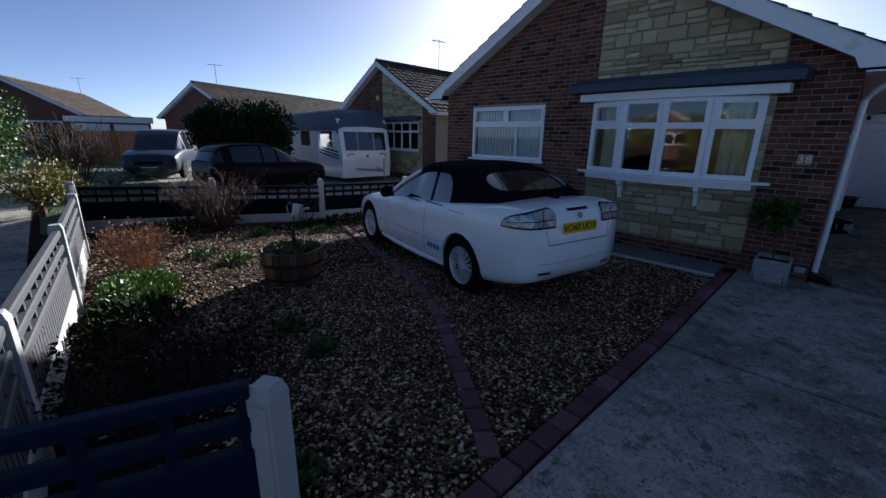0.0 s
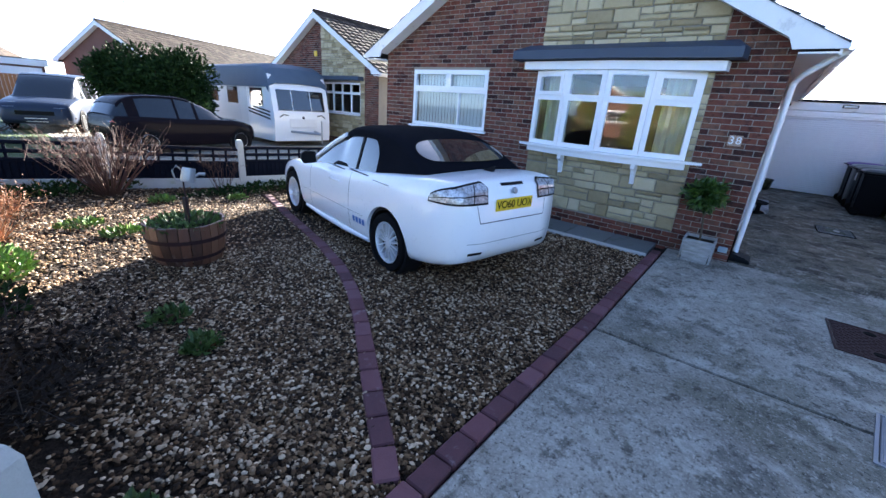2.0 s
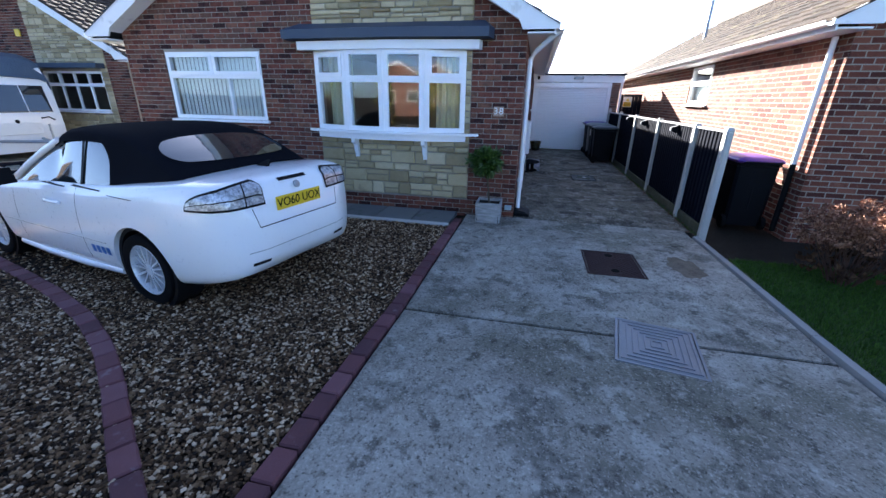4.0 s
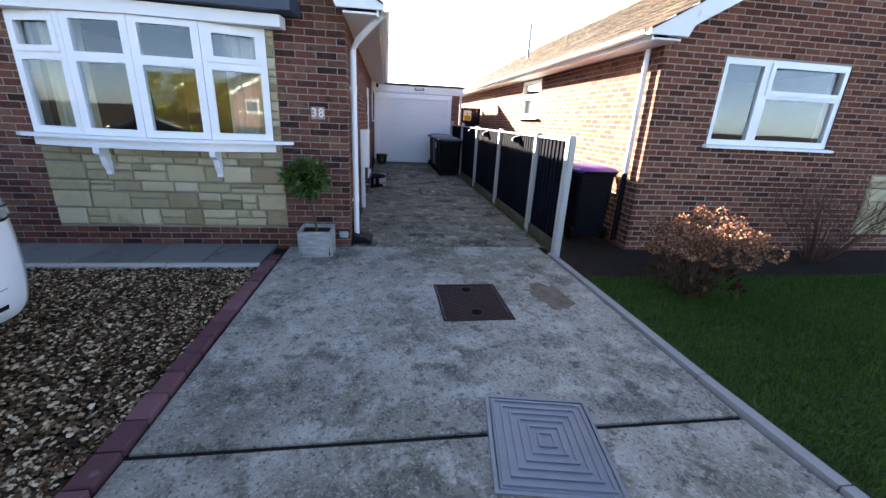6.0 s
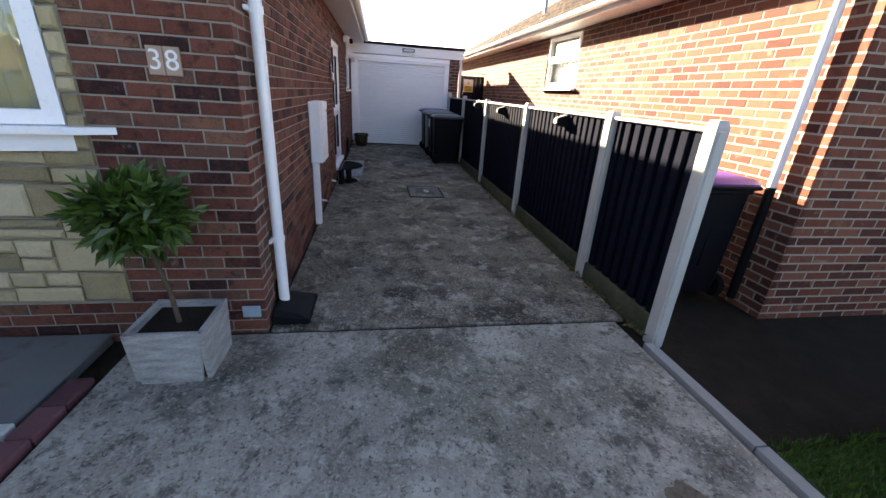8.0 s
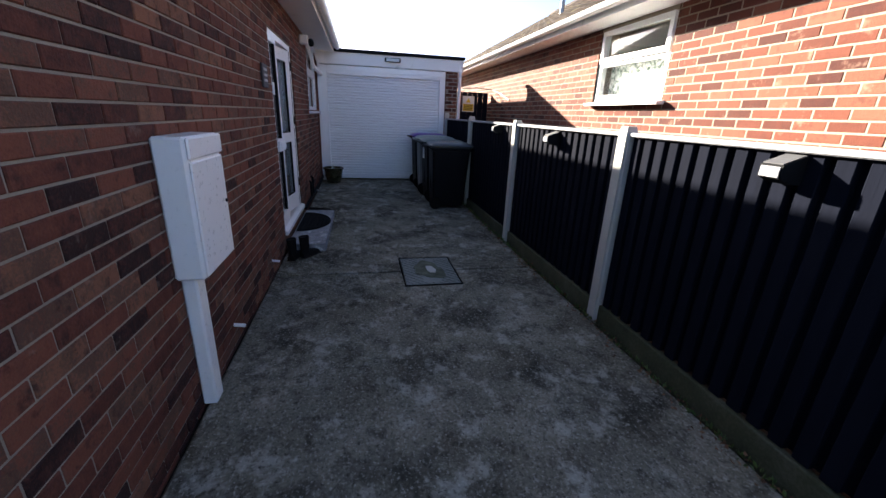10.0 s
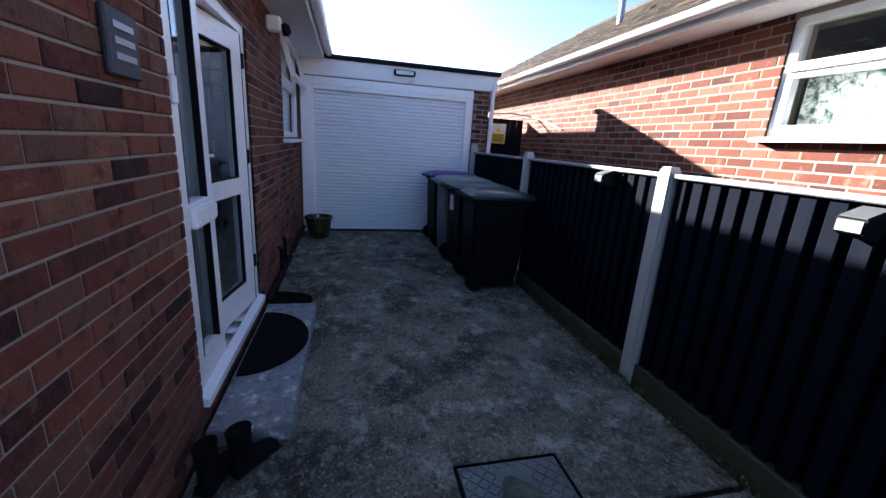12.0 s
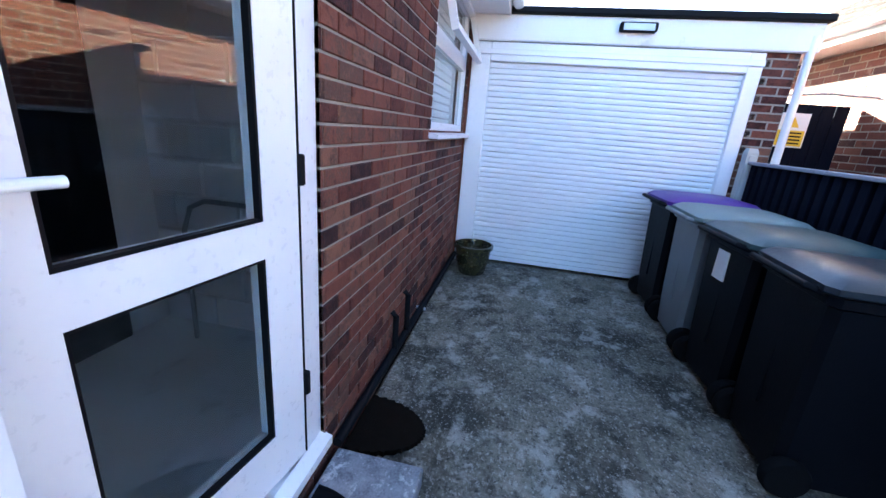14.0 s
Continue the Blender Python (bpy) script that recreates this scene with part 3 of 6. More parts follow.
fr = part("door_frame", Geo().box(-0.015, 0.1, -0.13, 0.055, 0.0, 2.365, 0.005).box(-0.015, 0.1, -2.56, -2.44, 0.0, 2.365, 0.005).box(-0.025, 0.1, -2.438, -0.132, 2.19, 2.365, 0.008)
          .box(-0.04, -0.016, -2.56, 0.05, 2.25, 2.30, 0.004), upvc, garage, "white frame round the roller door")
for k in range(38):
    z = 0.10 + k * 0.055
    part("slat", Geo().prism([(0.05, z), (0.032, z + 0.006), (0.028, z + 0.03), (0.034, z + 0.049), (0.05, z + 0.053)], -2.438, -0.132, "y"), slat_white, garage)
lamp = part("floodlight", Geo().box(-0.13, -0.062, -1.6, -1.28, 2.47, 2.55, 0.012), black_plastic, garage, "black floodlight on the fascia")
part("lamp_glass", Geo().box(-0.14, -0.131, -1.57, -1.31, 2.48, 2.535), steel, lamp)
part("downpipe", Geo().tube([(-0.04, -2.872, 2.5), (-0.04, -2.872, 1.35)], 0.034, 12), upvc, garage, "", 40)
part("downpipe_boot", Geo().tube([(-0.05, -2.872, 1.36), (-0.07, -2.80, 1.2), (-0.07, -2.76, 0.4)], 0.05, 12), post_concrete, garage, "grey pipe", 40)

# the house across the side passage: side wall in the sun
RW = 7.03
pale_mortar = material("pale_mortar", [(0.25, 0.205, 0.16), (0.35, 0.29, 0.23)], 0.95, 0, 3, 120, 0.5, spec=0.15)
rwin = (1.35, 3.2, 1.46, 2.53)    # u counted from its corner next to the passage
rfront = (RW - 2.78, RW - 0.88, 1.45, 2.53)
rside = (4.06, 5.34, 1.74, 2.60)
neighbour_house, nwalls, ntop = gable_house(
    "brick_house", pose(6.95, -3.77 - RW, 0), "red brick bungalow with white windows beside the drive", RW, 15.0,
    (rfront,), (), (rside,), roof_tile, (red_one, red_joined), {"front": (RW - 0.8, 300), "high": (4.0, 300)}, stones=((0.8, 3.3, 0.2, 1.1),), far=True, wall_mat=pale_mortar, joint=0.0015)
nf = face_matrix((0, 0, 0), (0, 1, 0), (-1, 0, 0))
a, b, c, d = rfront
window(neighbour_house, nf, a, b, c, d, [(b - .60, b - .07, c + .07, d - .08), (a + .08, b - .74, d - .38, d - .08), (a + .08, b - .74, c + .08, d - .47)], (1,), 0.08)
room(neighbour_house, 0.26, 3.5, a - 0.4, b + 0.4, 0.3, 2.5)
ns = face_matrix((0, RW, 0), (1, 0, 0), (0, 1, 0))
a, b, c, d = rside
window(neighbour_house, ns, a, b, c, d, [(a + .08, b - .08, d - .36, d - .09), (a + .08, b - .08, c + .08, d - .45)], (0,), 0.09)
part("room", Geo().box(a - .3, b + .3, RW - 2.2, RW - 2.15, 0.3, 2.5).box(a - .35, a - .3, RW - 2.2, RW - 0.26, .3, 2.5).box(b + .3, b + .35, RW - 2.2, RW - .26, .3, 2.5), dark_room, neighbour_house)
rows = [[(a + .1 + (b - a - .2) * k / 30, RW - 0.16 + 0.012 * math.sin(k * 1.7), z) for k in range(31)] for z in (c + .05, c + .42)]
part("net_curtain", Geo().grid(rows), material("net_lace", [(0.06, 0.10, 0.08), (0.30, 0.36, 0.33), (0.66, 0.66, 0.64), (0.80, 0.80, 0.78)], 0.9, 0, 16, 34, 0.2, spread=1.6), neighbour_house, "white patterned net curtain", 60)
part("downpipe", Geo().tube([(0.24, RW + 0.06, 2.58), (0.24, RW + 0.06, 1.0)], 0.034, 10), upvc, neighbour_house, "white plastic downpipe", 40)
# Lower length coloured black for the shadow that covers the pipe there.
part("downpipe", Geo().tube([(0.24, RW + 0.06, 1.0), (0.24, RW + 0.06, 0.02)], 0.036, 10), black_plastic, neighbour_house, "lower downpipe, blackened for the shadow on it", 40)

# ---- driveway slabs, edging, covers ----
drive = tagged(strip("driveway", -2.44, 0.86, -0.5, 7.0, -0.03, earth, "concrete driveway in large cast slabs"), "", "driveway")
strip("driveway_side", -2.56, 0.1, 7.0, 16.2, -0.03, earth, "soil under the side drive")


def slab(x0, x1, y0, y1, mat, name="slab"):
    xs = np.linspace(x0, x1, max(2, int((x1 - x0) / 0.5) + 1))
    e = 0.012
    rows = []
    for i, x in enumerate(xs):
        edge = -e if i in (0, len(xs) - 1) else 0
        z = ground_z(x)
        rows.append([(float(x), y0, z - 0.04), (float(x), y0, z - e), (float(x), y0 + e, z + edge), (float(x), y1 - e, z + edge), (float(x), y1, z - e), (float(x), y1, z - 0.04)])
    g = Geo().grid(rows)
    g.add(rows[0], [tuple(range(6))]).add(rows[-1], [tuple(range(6))[::-1]])
    part(name, g, mat, drive, "weathered stained concrete slab", 30)


slab(-0.5, 3.575, -2.43, 0.82, concrete)
slab(3.615, 6.905, -2.43, 0.82, concrete)
slab(6.945, 10.915, -2.53, 0.06, dimmed_side_concrete)
slab(10.955, GX + 0.1, -2.53, 0.06, dimmed_side_concrete)


def paver_run(pts, width, parent, start=0):
    """Red paving bricks end to end along a curve of plan points."""
    pts = [Vector((*p, 0)) for p in pts]
    d = 0.0
    dist = [0.0]
    for p, q in zip(pts, pts[1:]):
        d += (q - p).length
        dist.append(d)
    at = lambda s: Vector((interp(s, dist, [p.x for p in pts]), interp(s, dist, [p.y for p in pts]), 0))
    rng = random.Random(start + 3)
    s = 0.0
    key = ("paver", round(width, 3))
    if key not in piece_meshes:
        piece_meshes[key] = Geo().box(-0.099, 0.099, -width / 2, width / 2, -0.06, 0.0, 0.009).mesh("paver", paver)
    while s + 0.2 < d:
        p, q = at(s), at(s + 0.2)
        c = (p + q) / 2
        ang = math.degrees(math.atan2((q - p).y, (q - p).x))
        part("paver", piece_meshes[key], None, parent, m=pose(c.x, c.y, ground_z(c.x) + 0.022 + rng.uniform(-.004, .004), rng.uniform(-1.5, 1.5), math.degrees(math.atan2(ground_z(c.x) - ground_z(c.x + .1), .1)) * math.cos(radians(ang)), ang + rng.uniform(-1.5, 1.5)))
        s += 0.207


edging = thing("brick_edging", pose(0, 0, 0), "line of red paving bricks edging the gravel", "edging", kind="structure")
paver_run([(0.3, 0.89), (6.7, 0.90)], 0.12, edging)
curve_edging = thing("curved_brick_edging", pose(0, 0, 0), "curved line of red paving bricks across the gravel", "edging", kind="structure")
paver_run([(1.27, 1.0), (1.40, 1.16), (1.55, 1.38), (1.71, 1.6), (1.9, 1.87), (2.1, 2.14), (2.43, 2.64), (2.71, 3.18), (3.0, 3.93), (3.23, 4.66), (3.42, 5.33), (3.65, 6.05), (3.9, 6.9)], 0.12, curve_edging, 9)

# grey flags along the house front, with their kerb
path = thing("flag_path", pose(0, 0, 0), "path of grey concrete flags along the house", "path", kind="structure")
for k in range(10):
    y = 0.99 + k * 0.61
    part("flagstone", Geo().box(6.2, 6.92, y, y + 0.598, -0.05, ground_z(6.5) + 0.012, 0.008), flag, path)
for k in range(7):
    y = 0.97 + k * 0.92
    part("edging_stone", Geo().box(6.11, 6.19, y, y + 0.91, -0.06, ground_z(6.2) + 0.03, 0.01), post_concrete, path)
flag_edge = material("grey_edging", [(0.22, 0.22, 0.21), (0.33, 0.33, 0.32)], 0.9, 0, 5, 70, 0.5)
lawn_edge = thing("lawn_edging", pose(0, 0, 0), "pale concrete edging between drive and lawn", "edging", kind="structure")
for k in range(8):
    x = -0.4 + k * 0.875
    part("edging_stone", Geo().prism([(x, ground_z(x) - 0.1), (x + .865, ground_z(x + .865) - 0.1), (x + .865, ground_z(x + .865) + 0.012), (x, ground_z(x) + 0.012)], -2.525, -2.455, "y"), flag_edge, lawn_edge)

# ---- vehicles ----
car_white = material("white_car_paint", [(0.86, 0.88, 0.90), (0.90, 0.91, 0.92)], 0.28, 0, 1, 30, 0, spread=0.2, coat=1.0, gloss_var=0.02)
car_dark = material("dark_car_paint", [(0.008, 0.006, 0.008), (0.014, 0.010, 0.013)], 0.14, 0.0, 1, 30, 0, spread=0.2, coat=0.0, gloss_var=0.02, spec=0.06)
car_grey = material("grey_blue_car_paint", [(0.025, 0.034, 0.058), (0.04, 0.052, 0.08)], 0.3, 0.0, 1, 30, 0, spread=0.2, coat=0.0, gloss_var=0.02, spec=0.2)
canvas = material("black_canvas", [(0.004, 0.0045, 0.007), (0.008, 0.009, 0.013)], 0.95, 0, 5, 200, 0.4, spec=0.04)
tyre_rubber = material("tyre_rubber", [(0.005, 0.005, 0.006), (0.010, 0.010, 0.010)], 0.9, 0, 6, 60, 0.4, spec=0.06)
alloy = material("alloy_wheel", [(0.68, 0.69, 0.71), (0.78, 0.79, 0.80)], 0.3, 0.3, 6, 60, 0.05)
car_glass = material("tinted_car_glass", [(0.012, 0.016, 0.019), (0.02, 0.025, 0.028)], 0.03, 0, 2, 20, 0, gloss_var=0.0, coat=1.0, spec=1.0)
plain_glass = material("dark_car_glass", [(0.010, 0.014, 0.018), (0.016, 0.021, 0.026)], 0.03, 0, 2, 20, 0, gloss_var=0.0, spec=0.8)
lamp_clear = material("lamp_lens", [(0.10, 0.105, 0.12), (0.38, 0.39, 0.42), (0.70, 0.71, 0.74)], 0.12, 0.2, 26, 70, 0.3, spread=0.8, coat=1.0)
lamp_red = material("red_lens", [(0.30, 0.015, 0.012), (0.40, 0.03, 0.02)], 0.15, 0, 10, 60, 0.1, coat=1.0)
black_trim = material("black_trim", [(0.005, 0.005, 0.006), (0.009, 0.009, 0.010)], 0.5, 0, 6, 60, 0.1, spec=0.1)
plate_yellow = material("yellow_plate", [(0.72, 0.48, 0.02), (0.80, 0.55, 0.04)], 0.35, 0, 4, 60, 0)
badge_blue = material("blue_lettering", [(0.03, 0.13, 0.40), (0.05, 0.17, 0.46)], 0.4, 0, 6, 60, 0)


def smooth_at(xs, ys, x):
    """Catmull-Rom through (xs, ys)."""
    k = int(np.clip(np.searchsorted(xs, x) - 1, 0, len(xs) - 2))
    x0, x1, y0, y1 = xs[k], xs[k + 1], ys[k], ys[k + 1]
    m0 = (y1 - ys[k - 1]) / (x1 - xs[k - 1]) if k > 0 else (y1 - y0) / (x1 - x0)
    m1 = (ys[k + 2] - y0) / (xs[k + 2] - x0) if k + 2 < len(xs) else (y1 - y0) / (x1 - x0)
    t, h = (x - x0) / (x1 - x0), x1 - x0
    return float((2 * t ** 3 - 3 * t * t + 1) * y0 + (t ** 3 - 2 * t * t + t) * h * m0 + (3 * t * t - 2 * t ** 3) * y1 + (t ** 3 - t * t) * h * m1)


def car_rings(st, section, n=64, fine=5):
    """Cross-sections along a car from rows of station, half width, bottom, top, crown."""
    cols = list(zip(*st))
    rings = []
    for s in np.linspace(cols[0][0], cols[0][-1], n):
        w, zb, zt, cr = (smooth_at(cols[0], c, float(s)) for c in cols[1:5])
        half = section(w, zb, zt, cr)
        pts = []
        ks = list(range(len(half)))
        for k in np.linspace(0, len(half) - 1, (len(half) - 1) * fine + 1):
            pts.append((smooth_at(ks, [p[0] for p in half], float(k)), smooth_at(ks, [p[1] for p in half], float(k))))
        rings.append([(float(s), y, z) for y, z in pts] + [(float(s), -y, z) for y, z in pts[-2:0:-1]])
    return rings


def body_section(w, zb, zt, cr):
    h = zt - zb
    return [(0, zb), (.72 * w, zb), (.92 * w, zb + .04), (.985 * w, zb + .24 * h), (w, zb + .5 * h), (.985 * w, zb + .76 * h), (.945 * w, zt - .07 * h), (.86 * w, zt - .005), (.5 * w, zt + .6 * cr), (0, zt + cr)]


def cut_out(ob, geo):
    """Takes a shape out of a mesh for good."""
    tool = new("cutter", geo.mesh("cutter", None))
    tool.parent, tool.matrix_basis = ob.parent, ob.matrix_basis
    mod = ob.modifiers.new("cut", "BOOLEAN")
    mod.object, mod.operation, mod.solver = tool, "DIFFERENCE", "EXACT"
    graph = bpy.context.evaluated_depsgraph_get()
    graph.update()
    me = bpy.data.meshes.new_from_object(ob.evaluated_get(graph))
    ob.modifiers.clear()
    ob.data = me
    bpy.data.objects.remove(tool)


def wheel(parent, x, y, r, side, spokes=15, label="alloy wheel"):
    m = pose(x, y, r, 90 * -side, 0, 0)
    w = part("wheel", Geo().lathe([(r * .70, -.09), (r * .74, .0), (r * .70, .075)], 28, False), black_trim, parent, label, 40, m=m)
    part("tyre", Geo().lathe([(r * .69, -.10), (r * .86, -.11), (r * .97, -.095), (r, -.06), (r, .06), (r * .97, .09), (r * .88, .10), (r * .71, .085), (r * .69, .05)], 32, False), tyre_rubber, w, "", 40)
    rim = Geo().lathe([(r * .70, .03), (r * .73, .075), (r * .69, .085), (r * .66, .06), (r * .66, .0)], 32, False).lathe([(r * .02, .075), (r * .12, .072), (r * .16, .05), (r * .16, .0)], 20)
    for k in range(spokes):
        a = 2 * math.pi * k / spokes
        ca, sa = math.cos(a), math.sin(a)
        rim.add([(ca * q * r - sa * t, sa * q * r + ca * t, z) for q, z in ((.13, .066), (.67, .058)) for t in (-.0095 + .004 * q, .0095 - .004 * q)] + [(ca * q * r - sa * t, sa * q * r + ca * t, z) for q, z in ((.13, .03), (.67, .02)) for t in (-.0075, .0075)],
                [(0, 2, 3, 1), (0, 1, 5, 4), (2, 6, 7, 3), (0, 4, 6, 2), (1, 3, 7, 5)])
    part("rim", rim, alloy, w, "many-spoked alloy rim", 40)
    # Disc coloured black so the spoke gaps look shaded.
    part("brake_disc", Geo().lathe([(r * .05, -.02), (r * .5, -.02), (r * .5, .0), (r * .05, .0)], 24), black_trim, w, "brake disc, blackened for the shade behind the spokes")
    return w


def tree_of(ob):
    return BVHTree.FromPolygons([v.co for v in ob.data.vertices], [p.vertices[:] for p in ob.data.polygons])


def drape(tree, origins, lift=0.006):
    """Rows of (origin, way) laid on a surface."""
    rows = []
    for row in origins:
        out = []
        for o, d in row:
            hit, nrm, _, _ = tree.ray_cast(Vector(o), Vector(d).normalized())
            if hit is None:
                hit, nrm, _, _ = tree.find_nearest(Vector(o))
            if nrm.dot(Vector(d)) > 0:
                nrm = -nrm
            out.append((hit + nrm * lift)[:])
        rows.append(out)
    return rows


def line_on(parent, tree, pts, way, width, mat, name="seam", label="", lift=0.0015):
    """A narrow strip laid on a surface along points."""
    rows = []
    pts = [Vector(p) for p in pts]
    for i, p in enumerate(pts):
        d = (pts[min(i + 1, len(pts) - 1)] - pts[max(i - 1, 0)]).normalized()
        s = d.cross(Vector(way)).normalized() * width / 2
        rows.append([(p - s, way), (p + s, way)])
    part(name, Geo().grid(drape(tree, rows, lift)), mat, parent, label)


def text_part(parent, body, size, m, mat, name="lettering", label=""):
    """Letters in the built-in font as a flat mesh."""
    cu = bpy.data.curves.new("letters", "FONT")
    cu.body, cu.size, cu.align_x, cu.align_y, cu.extrude = body, size, "CENTER", "CENTER", 0.0015
    tmp = bpy.data.objects.new("letters", cu)
    scene.collection.objects.link(tmp)
    graph = bpy.context.evaluated_depsgraph_get()
    me = bpy.data.meshes.new_from_object(tmp.evaluated_get(graph))
    bpy.data.objects.remove(tmp)
    me.materials.clear()
    me.materials.append(mat)
    return part(name, me, None, parent, label, m=m)


# the white convertible on the gravel
def convertible(m):
    car = thing("convertible_car", m, "white convertible car with a closed black canvas roof on the gravel", "car")
    st = [(-.985, .44, .47, .68, .0), (-.955, .60, .39, .88, .01), (-.905, .71, .345, 1.04, .015), (-.82, .79, .315, 1.085, .02), (-.58, .85, .26, 1.10, .03), (-.1, .88, .20, 1.06, .04), (.5, .88, .18, .99, .03), (1.2, .88, .18, .955, .02),
          (1.9, .88, .18, .905, .03), (2.4, .875, .19, .86, .05), (2.9, .85, .2, .78, .05), (3.25, .78, .22, .68, .04), (3.46, .66, .27, .58, .03), (3.56, .48, .34, .50, .02)]
    body = part("body", Geo().loft(car_rings(st, body_section)), car_white, car, "glossy white bodywork", 40)
    tree = tree_of(body)
    cutter = Geo()
    for x in (0.0, 2.675):
        for s in (1, -1):
            cutter.m = pose(x, s * .78, .33, 90)
            cutter.lathe([(.375, -.22), (.375, .22)], 36)
    cut_out(body, cutter)
    for x in (0.0, 2.675):
        for s in (1, -1):
            part("wheel_arch", Geo().lathe([(.374, -.2), (.374, .04), (.34, .04), (.34, -.19), (.02, -.19)], 32, False), black_trim, car, "black wheel arch lining", 40, m=pose(x, s * .80, .33, -90 * s))
            wheel(car, x, s * .765, .318, s)
    # glasshouse and soft top
    cab = [(-.44, .60, 1.10), (-.3, .63, 1.17), (-.1, .65, 1.265), (.15, .655, 1.365), (.45, .655, 1.42), (.8, .655, 1.43), (1.1, .65, 1.405), (1.28, .64, 1.35), (1.6, .66, 1.19), (1.9, .68, 1.02), (2.08, .70, .91)]
    cx = [c[0] for c in cab]

    def cab_half(s, grow=0.0):
        yt, zt = smooth_at(cx, [c[1] for c in cab], s) + grow, smooth_at(cx, [c[2] for c in cab], s) + grow
        zb = .88
        yb = .80 + grow
        f = min(1, max(0, (zt - zb) / .5))
        yr = yb + (yt - yb) * f
        return [(yb, zb), (yb + (yr - yb) * .5, zb + (zt - .08 - zb) * .5), (yr, zt - .085), (yr - .035, zt - .03), (yr - .12, zt - .002), (yr * .5, zt + .015), (0, zt + .02)]

    def cab_grid(s0, s1, k0, k1, grow, sides=(1, -1), n=24):
        g = Geo()
        for sd in sides:
            rows = []
            for s in np.linspace(s0, s1, n):
                half = cab_half(float(s), grow)
                rows.append([(float(s), sd * smooth_at(list(range(7)), [p[0] for p in half], float(k)), smooth_at(list(range(7)), [p[1] for p in half], float(k))) for k in np.linspace(k0, k1, 13)])
            g.grid(rows)
        return g
    part("glazing", cab_grid(-.44, 2.08, 0, 6, 0, n=50), car_glass, car, "tinted car windows", 50)
    top = part("soft_top", cab_grid(-.44, 1.26, 2.0, 6, .012), canvas, car, "black canvas folding roof", 60)
    def quarter(sd):
        """Canvas behind the side window, its front edge curving forward into the roof."""
        rows = []
        for k in np.linspace(0, 2.05, 15):
            end = .34 + .03 * k + .20 * max(0, (k - 1.1) / .95) ** 2.2
            row = []
            for s in np.linspace(-.44, end, 20):
                half = cab_half(float(s), .012)
                row.append((float(s), sd * smooth_at(list(range(7)), [p[0] for p in half], float(k)), smooth_at(list(range(7)), [p[1] for p in half], float(k))))
            rows.append(row)
        return Geo().grid(rows)
    for sd in (1, -1):
        part("roof_quarter", quarter(sd), canvas, top, "", 60)
        part("roof_edge", cab_grid(.34, 1.3, 1.82, 2.3, .014, (sd,)), canvas, top, "", 60)
    def pane_at(p, q):
        x, y = p * math.sqrt(1 - q * q * .42), q * math.sqrt(1 - p * p * .42)
        half = cab_half(-.135 + .2 * x, .022)
        k = 6 - 2.0 * abs(y)
        return (-.135 + .2 * x, math.copysign(smooth_at(list(range(7)), [h[0] for h in half], k), y), smooth_at(list(range(7)), [h[1] for h in half], k))
    part("rear_window", Geo().grid([[pane_at(float(p), float(q)) for q in np.linspace(-1, 1, 21)] for p in np.linspace(-1, 1, 11)]), car_glass, top, "rounded rear window in the canvas", 60)
    for sd in (1, -1):
        part("window_divider", cab_grid(.76, .80, 0, 2.05, .008, (sd,)), black_trim, car)
    part("screen_pillar", Geo().tube([(s, cab_half(s)[2][0] + .004, cab_half(s)[2][1] + .03) for s in (1.25, 1.5, 1.75, 2.02)], .028, 8), car_white, car, "", 50)
    part("screen_pillar", Geo().tube([(s, -cab_half(s)[2][0] - .004, cab_half(s)[2][1] + .03) for s in (1.25, 1.5, 1.75, 2.02)], .028, 8), car_white, car, "", 50)
    side = (0, -1, 0)
    for s in (1, -1):
        w = (0, -s, 0)
        line_on(car, tree, [(x, s * 1.2, .93 + (.02 if x < 1 else 0)) for x in np.linspace(.42, 1.95, 14)], w, .012, black_trim, "belt_trim")
        line_on(car, tree, [(.80, s * 1.2, z) for z in np.linspace(.30, .94, 12)], w, .007, black_trim)
        line_on(car, tree, [(1.93 + .06 * abs(z - .6), s * 1.2, z) for z in np.linspace(.30, .88, 12)], w, .007, black_trim)
        line_on(car, tree, [(x, s * 1.2, .52) for x in np.linspace(.45, 2.25, 20)], w, .035, car_white, "side_moulding", "white rubbing strip", .010)
        # Black line draws the shade under the rubbing strip.
        line_on(car, tree, [(x, s * 1.2, .498) for x in np.linspace(.45, 2.25, 20)], w, .006, black_trim, "seam", "", .003)
        line_on(car, tree, [(x, s * 1.2, .93) for x in np.linspace(-.05, .3, 6)], w, .006, black_trim)
        part("door_handle", Geo().tube([(1.02, s * .885, .79), (1.10, s * .905, .795), (1.22, s * .905, .795), (1.28, s * .885, .79)], .014, 8), car_white, car, "", 50)
        mirror = part("door_mirror", Geo().loft([[(x, s * (.90 + y), z) for y, z in ((0, .92), (.16, .91), (.2, .96), (.19, 1.04), (.14, 1.07), (.02, 1.06))] for x in (1.62, 1.66)] + [[(1.74, s * (.93 + y * .6), .95 + (z - .92) * .6) for y, z in ((0, .92), (.16, .91), (.2, .96), (.19, 1.04), (.14, 1.07), (.02, 1.06))]]), black_trim, car, "black door mirror", 50)
        # tail lamp wrapping round the corner
        def lamp_rows(t0, t1, q0, q1, grow=0.0):
            out = []
            for t in np.linspace(t0, t1, 34):
                a = radians(169 - 57 * t)
                lo = .915 + .012 * t - grow
                hi = .93 + .15 * math.sqrt(max(0, 1 - t ** 2.2)) * (1 - .3 * max(0, 1 - t / .16) ** 2) + grow
                way = (-math.cos(a), -s * math.sin(a), 0)
